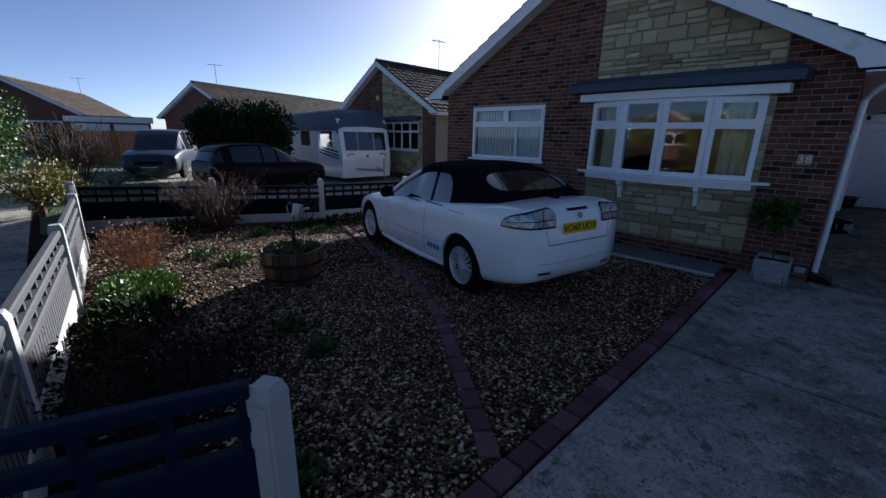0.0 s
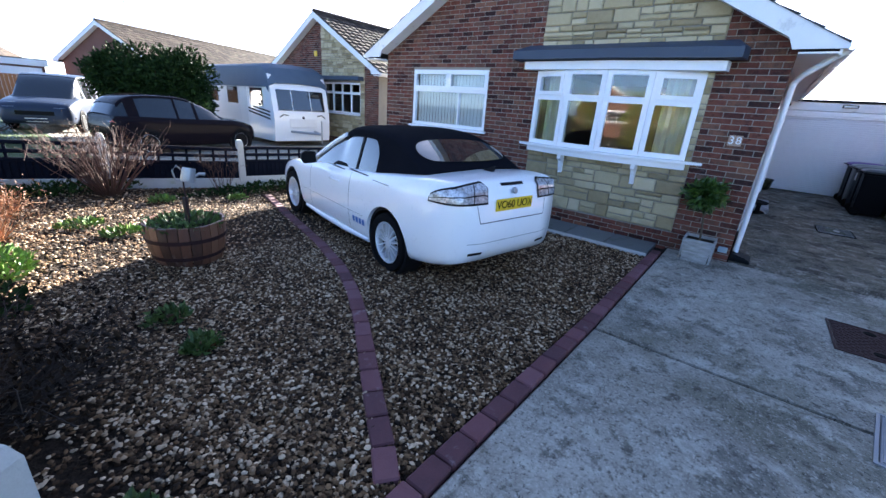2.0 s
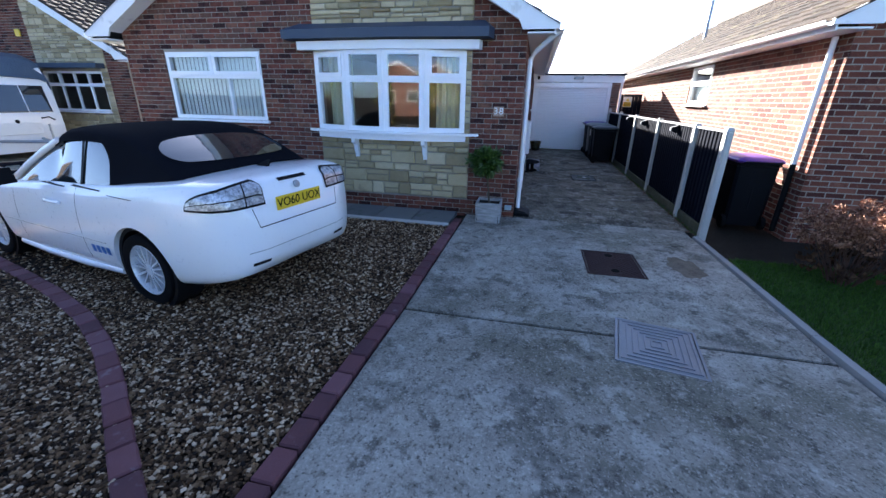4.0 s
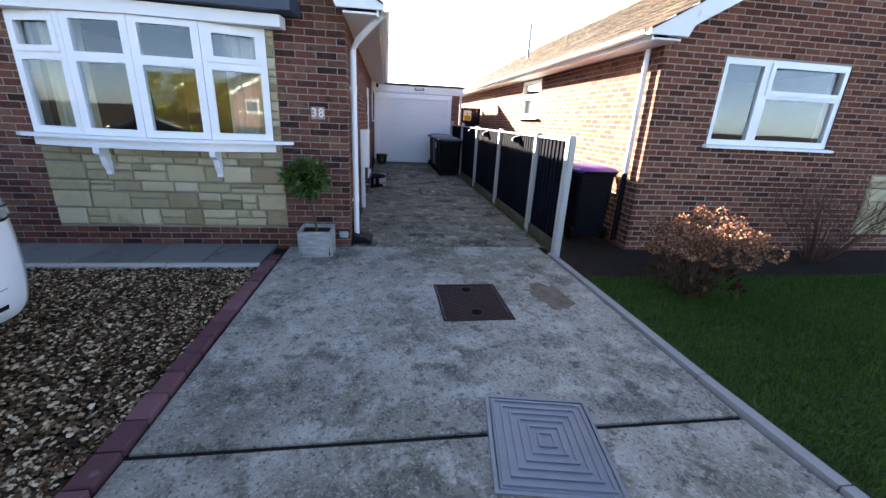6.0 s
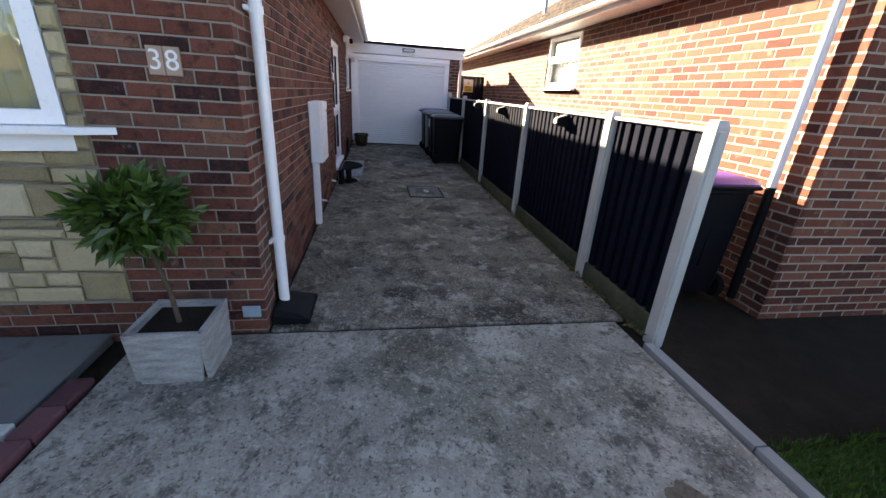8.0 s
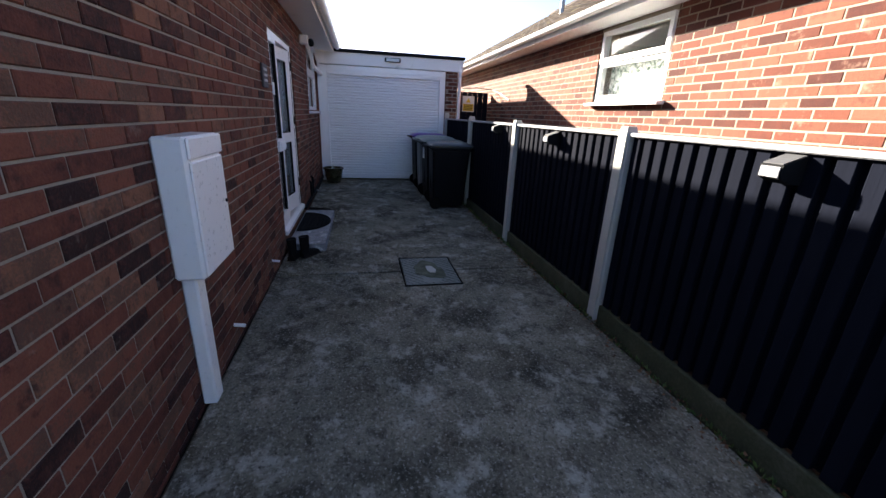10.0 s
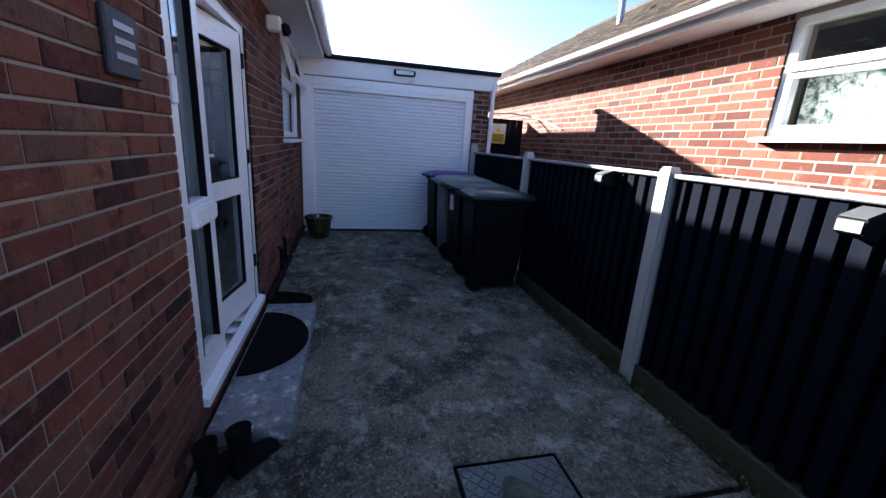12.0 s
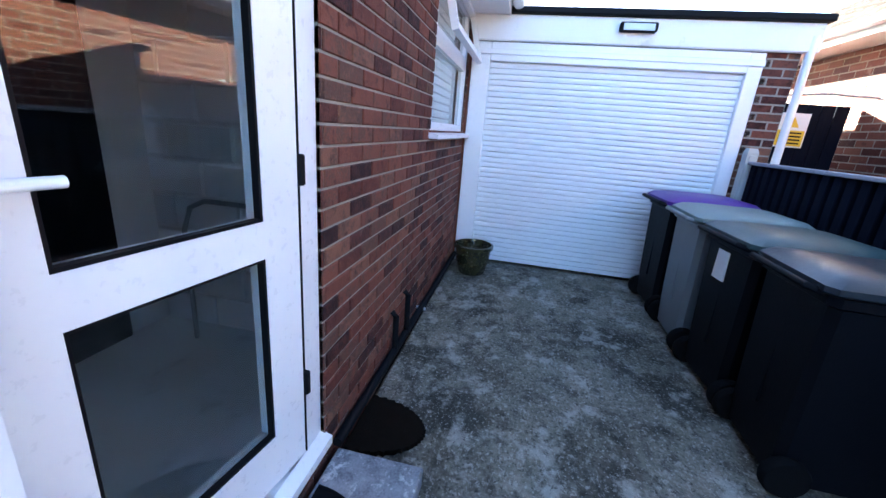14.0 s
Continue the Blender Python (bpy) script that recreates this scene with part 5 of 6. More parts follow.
for k, (x, y, r) in enumerate(((11.34, -.04, -15), (11.42, -.155, -40))):
    bt = thing("boot", pose(x, y, 0, 0, 0, r), "black rubber boot standing by the step", "boot", "boots")
    part("shaft", Geo().loft([[(q * math.cos(t) + o, q * .8 * math.sin(t), z) for t in np.linspace(0, 2 * math.pi, 13)[:-1]] for z, q, o in ((.04, .05, 0), (.1, .05, .0), (.2, .055, -.005), (.23, .06, -.005), (.22, .05, -.005))]), rubber_black, bt, "", 50)
    part("foot", Geo().loft([[(x_, y_ * w_, z_) for y_, z_ in ((-1, .012), (1, .012), (1, h * .6), (.5, h), (-.5, h), (-1, h * .6))] for x_, w_, h in ((-.05, .035, .07), (.02, .042, .08), (.1, .045, .07), (.17, .035, .05), (.19, .02, .03))]), rubber_black, bt, "", 50)
    part("sole", Geo().box(-.055, .195, -.045, .045, 0, .014, .005), black_trim, bt)
pot = thing("plant_pot", pose(15.76, -.2, ground_z(15.76)), "glazed olive pot beside the garage door", "pot")
olive = material("olive_glaze", [(.014, .014, .006), (.05, .045, .016)], .25, 0, 8, 40, .2, coat=.6)
part("pot", Geo().lathe([(.115, 0), (.14, .02), (.165, .13), (.175, .135), (.172, .165), (.185, .27), (.205, .28), (.205, .315), (.185, .32), (.17, .23), (.14, .21), (.01, .21)], 28, False), olive, pot, "", 40)

# ---- covers in the drive ----
hole_black = material("dark_hole", [(.003, .003, .003), (.005, .005, .005)], .95, 0, 5, 50, 0, spec=0.1)


def cover(name, x0, x1, y0, y1, turn, mat, label, ribs, holes=True, rim_mat=None):
    cx, cy = (x0 + x1) / 2, (y0 + y1) / 2
    z = ground_z(cx)
    t = thing(name, pose(cx, cy, z, 0, math.degrees(math.atan2(ground_z(cx - .2) - ground_z(cx + .2), .4)), turn), label, "manhole cover")
    hx, hy = (x1 - x0) / 2, (y1 - y0) / 2
    rw = .025 if rim_mat is None else .014
    part("rim", Geo().box(-hx - rw, hx + rw, -hy - rw, -hy - .006, -.03, .007).box(-hx - rw, hx + rw, hy + .006, hy + rw, -.03, .007).box(-hx - rw, -hx - .006, -hy - .006, hy + .006, -.03, .007).box(hx + .006, hx + rw, -hy - .006, hy + .006, -.03, .007), rim_mat or mat, t)
    lid = part("plate", Geo().box(-hx, hx, -hy, hy, -.03, .006, .004), mat, t)
    ribs(lid, hx, hy, mat)
    if holes:
        for s in (1, -1):
            # Raised black disc stands for the dark inside a hole.
            part("lifting_hole", Geo().lathe([(.045, .0), (.045, .0115), (.035, .0118)], 20), hole_black, t, "", m=pose(s * hx * .68, 0, .0))
    return t


def diagonal_ribs(lid, hx, hy, mat):
    g = Geo()
    for i in range(-9, 10):
        for j in range(-7, 8):
            x, y = i * hx / 9.6, j * hy / 7.6
            if min(abs(x - hx * .68), abs(x + hx * .68)) < .07 and abs(y) < .07:
                continue
            s = 1 if (i + j) % 2 else -1
            g.add([(x - .014, y - s * .014 - .005, .006), (x - .014, y - s * .014 + .005, .006), (x + .014, y + s * .014 + .005, .006), (x + .014, y + s * .014 - .005, .006),
                   (x - .011, y - s * .011, .0105), (x + .011, y + s * .011, .0105)], [(0, 1, 4), (1, 2, 5, 4), (2, 3, 5), (3, 0, 4, 5)])
    part("tread_studs", g, mat, lid, "raised tread studs", kind="stuff")


def square_ribs(lid, hx, hy, mat):
    for k in range(6):
        f = 1 - k * .165
        a, b = hx * f * .95, hy * f * .95
        g = Geo()
        blocks(g, -a, a, -b, b, [(-a + .014, a - .014, -b + .014, b - .014)], .005, .014, lambda u, n, z: (u, z, n))
        part("rib", g, mat, lid)


def patch_ribs(lid, hx, hy, mat):
    diagonal_ribs(lid, hx, hy, mat)
    wob = lambda t: 1 + .16 * math.sin(2 * t + .5) + .12 * math.sin(3 * t + 2) + .07 * math.sin(7 * t)
    part("dirt", Geo().prism([(wob(t) * .21 * math.cos(t), wob(t) * .15 * math.sin(t)) for t in np.linspace(0, 2 * math.pi, 49)[:-1]], .008, .0125, "z"), material("algae_dirt", [(.02, .026, .016), (.06, .075, .045), (.13, .14, .10)], .8, 0, 9, 60, .5, spread=.9), lid, "greenish dirt")
    part("mortar_patch", Geo().prism([(-.10, -.03), (-.04, -.055), (.07, -.04), (.08, .02), (-.02, .035), (-.09, .02)], .010, .018, "z"), post_concrete, lid, "grey mortar remnant", m=pose(0, -.01, 0, 0, 0, 8))


rusty = material("rusty_iron", [(.018, .009, .010), (.034, .017, .017), (.055, .028, .025)], .7, .1, 5, 70, .5, spec=.15)
cover("manhole_cover", 4.84, 5.55, -1.43, -.87, 0, rusty, "rusty brown iron manhole cover in the drive", diagonal_ribs)
cover("manhole_cover", 3.19, 3.82, -1.47, -.93, -10, material("worn_grey_steel", [(.17, .19, .21), (.28, .30, .33)], .5, .5, 6, 60, .4), "grey ribbed steel manhole cover in the drive", square_ribs, False)
cover("manhole_cover", 10.56, 11.26, -1.67, -1.15, 0, material("dull_wet_steel", [(.045, .055, .055), (.11, .125, .12), (.17, .18, .16)], .4, .4, 4, 60, .3, spread=.7), "galvanised steel manhole cover by the side door", patch_ribs, False, hole_black)

blot = lambda t: 1 + .13 * math.sin(2 * t + 1) + .09 * math.sin(5 * t) + .06 * math.sin(9 * t + 2) + .03 * math.sin(17 * t)
patch = thing("oil_patch", pose(5.28, -1.95, ground_z(5.28) + .003), "brown stained patch on the concrete", "stain")
part("stain", Geo().prism([(blot(t) * .27 * math.cos(t), blot(t) * .18 * math.sin(t)) for t in np.linspace(0, 2 * math.pi, 97)[:-1]], -.002, .0015, "z"), material("brown_stain", [(.07, .05, .03), (.14, .11, .075), (.20, .165, .12)], .9, 0, 9, 70, .4, spread=.8), patch)

# ---- fences ----
def concrete_post(fence, x, y, h, turn=0, w=.05, label="grey concrete post"):
    z = ground_z(x)
    g = Geo().loft([[(sx * q, sy * q, zz) for sx, sy in ((-1, -1), (1, -1), (1, 1), (-1, 1))] for zz, q in ((0, w), (h + .06, w), (h + .1, w * .72))])
    for s in (1, -1):
        g.box(s * w - .012, s * w + .012, -.03, .03, 0, h + .04, .006)
    part("post", g, post_concrete, fence, label, m=pose(x, y, z - .1, 0, 0, turn))


side_fence = thing("side_fence", pose(0, 0, 0), "navy painted slat fence between concrete posts along the drive", "fence")
side_xs = (6.68, 7.78, 9.80, 11.88, 13.95, 16.0)
for x in side_xs:
    concrete_post(side_fence, x, -2.6, 1.48, 0, .045)
for x0, x1 in zip(side_xs, side_xs[1:]):
    f = pose(x0 + .055, -2.6, 0)
    ln = x1 - x0 - .11
    part("gravel_board", Geo().box(0, ln, -.025, .02, -.08, .13, .006), mossy_concrete, side_fence, "mossy concrete gravel board", m=f)
    part("backing", Geo().box(0, ln, -.05, -.035, .135, 1.41), navy_wood, side_fence, m=f)
    n = int(ln / .112)
    for k in range(n):
        u = (k + .5) * ln / n
        part("slat", Geo().box(u - .036, u + .036, -.034, .004, .135, 1.41, .004), navy_wood, side_fence, m=f)
    part("cap", Geo().box(-.0, ln, -.055, .03, 1.412, 1.44, .006), sunlit_cap, side_fence, "capping rail, coloured pale for the sun on it", m=f)
for x, z in ((8.64, 1.34), (10.83, 1.335), (12.43, 1.36)):
    l = thing("solar_lamp", pose(x, -2.592, z), "small black solar lamp on the fence", "lamp", "fence lamps")
    part("case", Geo().prism([(0, -.06), (.05, -.06), (.115, -.035), (.115, .02), (0, .06)], -.05, .05, "x"), black_plastic, l)
    part("solar_panel", Geo().prism([(.004, .0605), (.112, .0235), (.112, .0275), (.004, .0645)], -.045, .045, "x"), grey_wood, l, "grey solar panel")
    # Pale front piece stands for the lamp's sunlit face.
    part("lens", Geo().prism([(.1165, -.032), (.121, -.03), (.121, .012), (.1165, .014)], -.042, .042, "x"), lamp_clear, l, "clear lens, kept pale for the sun on it")


def low_panel(fence, x0, y0, x1, y1, mat, up=0.0):
    """Low panel: concrete board at the foot, boards, and an open band of rails and blocks on top."""
    ln = math.hypot(x1 - x0, y1 - y0) - .1
    ang = math.degrees(math.atan2(y1 - y0, x1 - x0))
    ux, uy = (x1 - x0) / (ln + .1), (y1 - y0) / (ln + .1)
    f = pose(x0 + ux * .05, y0 + uy * .05, (ground_z(x0) + ground_z(x1)) / 2 + up, 0, math.degrees(math.atan2(ground_z(x0) - ground_z(x1), ln)), ang)
    part("gravel_board", Geo().box(0, ln, -.03, .03, -.08 - up, .20, .008), post_concrete, fence, "pale concrete gravel board", m=f)
    n = int(ln / .075)
    for k in range(n):
        u = (k + .5) * ln / n
        part("slat", Geo().box(u - .031, u + .031, -.018, .0, .2, .47), mat, fence, m=f)
    part("backing", Geo().box(0, ln, .002, .012, .2, .46), mat, fence, m=f)
    for z in (.455, .575, .70):
        part("rail", Geo().box(0, ln, -.032, .022, z, z + .055, .008), mat, fence, m=f)
    n = int(ln / .2)
    for k in range(n + 1):
        u = .02 + k * (ln - .04) / n
        part("spacer", Geo().box(u - .018, u + .018, -.014, .008, .51, .70), mat, fence, m=f)


entrance = thing("entrance_fence", pose(0, 0, 0), "navy low fence panel beside a pale chipped post", "fence")
concrete_post(entrance, .26, 1.175, .83, 30, .047, "pale chipped concrete post")
low_panel(entrance, .26, 1.175, -.47, 1.44, material("navy_rail_paint", [(.006, .009, .024), (.013, .018, .042)], .6, 0, 5, 50, .3, stains=[((.12, .12, .13), 9, .3, .68)], spec=.08), .09)
front_fence = thing("front_fence", pose(0, 0, 0), "weathered grey low fence with an open top band along the footway", "fence")
corner = [(-.47, 1.44), (-.42, 2.58), (-.17, 4.78), (.03, 6.98), (.08, 8.62)]
for x, y in corner:
    concrete_post(front_fence, x, y, .80, 85)
for p, q in zip(corner, corner[1:]):
    low_panel(front_fence, *p, *q, grey_wood)
boundary = thing("boundary_fence", pose(0, 0, 0), "navy low fence with an open top band before the next drive", "fence")
back = [(.08, 8.62), (1.98, 8.17), (3.9, 7.72), (5.82, 7.26), (6.9, 7.02)]
for x, y in back[1:-1]:
    concrete_post(boundary, x, y, .86, -13, .05, "pale concrete post")
for p, q in zip(back, back[1:]):
    low_panel(boundary, *p, *q, navy_wood)

# gate with its warning sign, beyond the garage corner
gate = thing("side_gate", pose(16.75, -3.72, 0.05), "dark boarded gate between garage and wall", "gate")
for k in range(6):
    part("board", Geo().box(0, .025, k * .125, k * .125 + .118, 0, 1.98, .005), navy_wood, gate)
part("brace", Geo().box(.026, .05, 0, .74, .3, .4).box(.026, .05, 0, .74, 1.6, 1.7), navy_wood, gate)
sign = thing("warning_sign", pose(16.74, -3.25, 1.77), "yellow and white warning sign on the gate", "sign")
part("plate", Geo().box(-.01, 0, -.14, .14, -.17, .17, .003), white_paint, sign)
part("panel", Geo().box(-.013, -.0105, -.125, .125, -.155, .0), plate_yellow, sign)
part("triangle", Geo().prism([(-.06, .03), (.06, .03), (0, .13)], -.013, -.0105, "x"), plate_yellow, sign)
for k in range(4):
    part("text_bar", Geo().box(-.015, -.0132, -.10, .10, -.135 + k * .034, -.12 + k * .034), black_trim, sign)
cable = thing("cable", pose(0, 0, 0), "thin cable looped along the neighbour's wall", "cable")
part("wire", Geo().tube([(16.7, -3.1, 2.1), (16.6, -3.4, 2.12), (16.4, -3.7, 2.08), (16.0, -3.745, 2.0), (15.4, -3.75, 1.85)], .012, 6), post_concrete, cable)

# ---- wheelie bins ----
bin_black = material("black_bin", [(.003, .0035, .005), (.006, .007, .010)], .5, 0, 4, 90, .3, spec=0.07)
bin_grey = material("grey_bin", [(.13, .15, .16), (.19, .21, .22)], .5, 0, 4, 90, .3)
lids = {"purple": material("purple_lid", [(.07, .02, .20), (.11, .035, .28)], .4, 0, 4, 60, .2), "green": material("green_lid", [(.03, .055, .055), (.06, .09, .085)], .4, 0, 4, 60, .2),
        "grey": material("grey_lid", [(.14, .18, .17), (.22, .27, .25)], .45, 0, 4, 60, .2), "black": material("dark_lid", [(.012, .018, .024), (.024, .032, .04)], .35, 0, 4, 60, .2)}


def bin_at(m, body, lid, label):
    """Wheels and handle towards +x."""
    b = thing("wheelie_bin", m, label, "bin", "wheelie bins")
    ring = lambda w, d, z, o: [(o - d + .05, -w, z), (o + d - .03, -w, z), (o + d, -w + .04, z), (o + d, w - .04, z), (o + d - .03, w, z), (o - d + .05, w, z), (o - d, w - .06, z), (o - d, -w + .06, z)]
    part("body", Geo().loft([ring(.24, .25, .05, .02), ring(.25, .27, .25, .015), ring(.27, .31, .93, 0), ring(.285, .33, .94, 0), ring(.285, .33, .98, 0)]), body, b, "", 30)
    part("lid", Geo().loft([ring(.285, .345, .985, .0), ring(.295, .36, .995, .0), ring(.295, .36, 1.02, .0), ring(.26, .32, 1.05, .0), ring(.16, .22, 1.07, .0)]), lid, b, "", 30)
    part("handle", Geo().tube([(.30, -.22, .97), (.40, -.22, 1.0), (.40, .22, 1.0), (.30, .22, .97)], .016, 8), body, b, "", 50)
    part("rib", Geo().box(.15, .30, -.012, .012, .30, .9, .006), body, b)
    for s in (1, -1):
        part("wheel", Geo().lathe([(.02, -.03), (.09, -.03), (.10, -.015), (.10, .015), (.09, .03), (.02, .03)], 20), tyre_rubber, b, "", 40, m=pose(.24, s * .262, .10, 90))
    return b


binz = lambda x: ground_z(x)
specs = ((13.8, "black", bin_black, "black wheelie bin with a dark lid against the fence"), (14.40, "green", bin_black, "black wheelie bin with a green lid and a paper label"),
         (15.0, "grey", bin_grey, "grey wheelie bin with a pale green lid"), (15.6, "purple", bin_black, "black wheelie bin with a purple lid by the garage"))
for k, (x, lid, body, label) in enumerate(specs):
    bb = bin_at(pose(x, -2.20 + .02 * k, binz(x), 0, 0, 90 + (-2, 3, -1, 2)[k]), body, lids[lid], label)
    if lid == "green":
        part("sticker", Geo().box(.285, .315, -.1, .02, .72, .9), white_paint, bb, "white paper label")
bin_at(pose(7.52, -3.32, 0, 0, 0, 180), bin_black, lids["purple"], "black wheelie bin with a purple lid by the neighbour's wall")

# ---- planter with a clipped bay tree ----
def leaves(n, sample, size, spread=.35, long=2.0, seed=0, up=.0):
    """Folded leaves: places and outward ways come from sample(rng)."""
    rng = np.random.default_rng(seed)
    v, f = [], []
    for _ in range(n):
        p, o = sample(rng)
        o = Vector(o) + Vector(rng.normal(0, spread, 3)) + Vector((0, 0, up))
        o.normalize()
        s = o.cross(Vector(rng.normal(0, 1, 3))).normalized()
        t = o.cross(s)
        L = size * rng.uniform(.6, 1.25)
        W = L / long / 2
        p = Vector(p)
        k = len(v)
        mid = p + o * L * .5
        v += [p[:], (mid + s * W + t * W * .35)[:], (p + o * L - t * L * .1)[:], (mid - s * W + t * W * .35)[:]]
        f += [(k, k + 1, k + 2), (k, k + 2, k + 3)]
    return v, f


def ball(c, r, squash=1.0, shell=.55, lumps=0.0):
    def sample(rng):
        d = rng.normal(0, 1, 3)
        d /= np.linalg.norm(d)
        q = r * (shell + (1 - shell) * rng.random() ** .6)
        if lumps:
            q *= 1 + lumps * noise.noise(Vector(d * 2.3) + Vector(c))
        return (c[0] + d[0] * q, c[1] + d[1] * q, c[2] + d[2] * q * squash), d
    return sample


bay_leaf = material("bay_leaves", [(.012, .032, .004), (.032, .075, .009), (.075, .14, .022)], .4, 0, 3, 40, 0, "island", .15)
planter = thing("bay_tree_planter", pose(6.63, .44, 0), "square weathered planter with a clipped bay tree", "planter")
wood_white = material("whitewashed_wood", [(.13, .125, .12), (.30, .30, .29), (.46, .46, .45)], .85, 0, 5, 60, .6, stretch=(1, 1, 5), spread=.7)
g = Geo()
for s in (1, -1):
    for poly, ax in (([(-.16, 0), (.16, 0), (.19, .31), (-.19, .31)], "y"), ([(-.16, 0), (.16, 0), (.19, .31), (-.19, .31)], "x")):
        part("side_board", Geo().prism(poly, s * .175 - .012, s * .175 + .012, ax) if ax == "y" else Geo().prism([(p * .93, z) for p, z in poly], s * .175 - .011, s * .175 + .011, ax), wood_white, planter, "whitewashed board")
part("soil", Geo().box(-.165, .165, -.165, .165, .02, .27), earth, planter)
part("stem", Geo().tube([(0, 0, .25), (.01, .02, .45), (-.01, .05, .65), (0, .08, .85)], .014, 8, .01), material("bark", [(.05, .035, .02), (.11, .08, .05)], .9, 0, 20, 80, .6), planter, "", 50)
v, f = leaves(1000, ball((0, .09, .90), .20, .8, .3, .6), .10, .6, 2.6, 4)
part("crown", raw("crown", v, f, bay_leaf), None, planter, "round crown of glossy green leaves")

# ---- half barrel with plants and a watering can ----
oak = material("barrel_oak", [(.05, .02, .012), (.12, .045, .022), (.19, .085, .045)], .55, 0, 4, 50, .4, "object", .3, [((.32, .27, .22), 5, .5, .63)], stretch=(1, 1, .25))
BX, BY = 1.72, 4.32
barrel = thing("half_barrel", pose(BX, BY, ground_z(BX)), "oak half barrel planter with iron hoops on the gravel", "planter")
for k in range(24):
    a0, a1 = 2 * math.pi * k / 24 + .01, 2 * math.pi * (k + 1) / 24 - .01
    rows = []
    for z, r in ((0, .285), (.14, .325), (.28, .345), (.40, .345)):
        rows.append([(r * math.cos(a), r * math.sin(a), z) for a in (a0, (a0 + a1) / 2, a1)] + [((r - .025) * math.cos(a), (r - .025) * math.sin(a), z) for a in (a1, (a0 + a1) / 2, a0)])
    part("stave", Geo().loft(rows), oak, barrel, m=pose(0, 0, random.Random(k).uniform(-.004, .006)))
for z, r in ((.07, .312), (.24, .347)):
    part("hoop", Geo().lathe([(r - .008, 0), (r, 0), (r + .004, .035), (r - .004, .035)], 36, False), rusty, barrel, "rusty iron hoop", 40, m=pose(0, 0, z))
part("soil", Geo().lathe([(.32, .35), (.2, .37), (.01, .38)], 24), earth, barrel, "", 40)
part("stake", Geo().tube([(.02, -.03, .36), (.02, -.03, .62)], .025, 8), material("bark_dark", [(.02, .014, .01), (.05, .035, .025)], .9, 0, 20, 80, .6), barrel)
weed = material("weed_leaves", [(.03, .06, .012), (.06, .11, .02), (.10, .15, .035)], .6, 0, 3, 40, 0, "island", .2)


def mound(cx, cy, rx, ry, z0, h):
    def sample(rng):
        a, q = rng.random() * 6.283, rng.random() ** .5
        x, y = cx + rx * q * math.cos(a), cy + ry * q * math.sin(a)
        return (x, y, z0 + h * rng.random() * (1 - q * q * .6)), (math.cos(a) * q * .7, math.sin(a) * q * .7, .7)
    return sample


v, f = leaves(420, mound(0, 0, .33, .33, .34, .07), .07, .5, 2.2, 8)
part("foliage", raw("foliage", v, f, weed), None, barrel, "low green plants", kind="stuff")
can = thing("watering_can", pose(BX - .02, BY - .22, ground_z(BX)), "small galvanised watering can on a thin stake", "watering can")
part("stake", Geo().tube([(0, .05, .36), (.0, .05, .95)], .007, 6), rusty, can)
part("can", Geo().lathe([(.055, 0), (.06, .01), (.052, .13), (.046, .13), (.046, .02), (.01, .015)], 18, False), steel, can, "", 40, m=pose(.02, 0, .80, 0, 14, 20))
part("spout", Geo().tube([(.07, .02, .83), (.14, .045, .86), (.19, .065, .85)], .010, 8, .016), steel, can, "", 50)
part("handle", Geo().tube([(-.02, 0, .92), (-.06, -.02, .96), (-.10, -.03, .92), (-.085, -.03, .84), (-.04, -.015, .82)], .007, 6), steel, can, "", 50)

# ---- shrubs and plants ----
def stems(cx, cy, z0, n, r, h, rad, seed, lean=.5, twigs=3, split=.45):
    """Bare branching stems from one foot."""
    rng = random.Random(seed)
    g = Geo()
    ends = []
    for _ in range(n):
        a, q = rng.random() * 6.283, rng.random() ** .6
        base = Vector((cx + math.cos(a) * .12 * q, cy + math.sin(a) * .12 * q, z0 - .02))
        tip = Vector((cx + math.cos(a) * r * q, cy + math.sin(a) * r * q, z0 + h * rng.uniform(.6, 1.0)))
        k = Vector((rng.gauss(0, .06), rng.gauss(0, .06), 0))
        mid = base.lerp(tip, .5) + k + Vector((0, 0, .08 * h))
        g.tube([base, base.lerp(mid, .6), mid, tip], rad, 5, rad * .35)
        ends.append(tip)
        for _ in range(twigs):
            s = base.lerp(tip, rng.uniform(split, .9)) + k
            e = s + Vector((rng.gauss(0, .12), rng.gauss(0, .12), rng.uniform(.08, .26) * h))
            g.tube([s, s.lerp(e, .5) + Vector((rng.gauss(0, .02), rng.gauss(0, .02), .01)), e], rad * .55, 4, rad * .2)
            ends.append(e)
    return g, ends


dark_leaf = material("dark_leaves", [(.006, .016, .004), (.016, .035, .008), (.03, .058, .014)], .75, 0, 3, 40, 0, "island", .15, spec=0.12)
shaded_twig = material("shaded_twigs", [(.015, .01, .008), (.04, .028, .02)], .85, 0, 6, 60, .2)
twig = material("red_brown_twigs", [(.03, .015, .010), (.075, .035, .024), (.14, .07, .045)], .8, 0, 6, 60, .2)
dry = material("dry_leaves", [(.07, .028, .014), (.16, .07, .035), (.26, .14, .075)], .8, 0, 6, 60, 0, "island", .2)


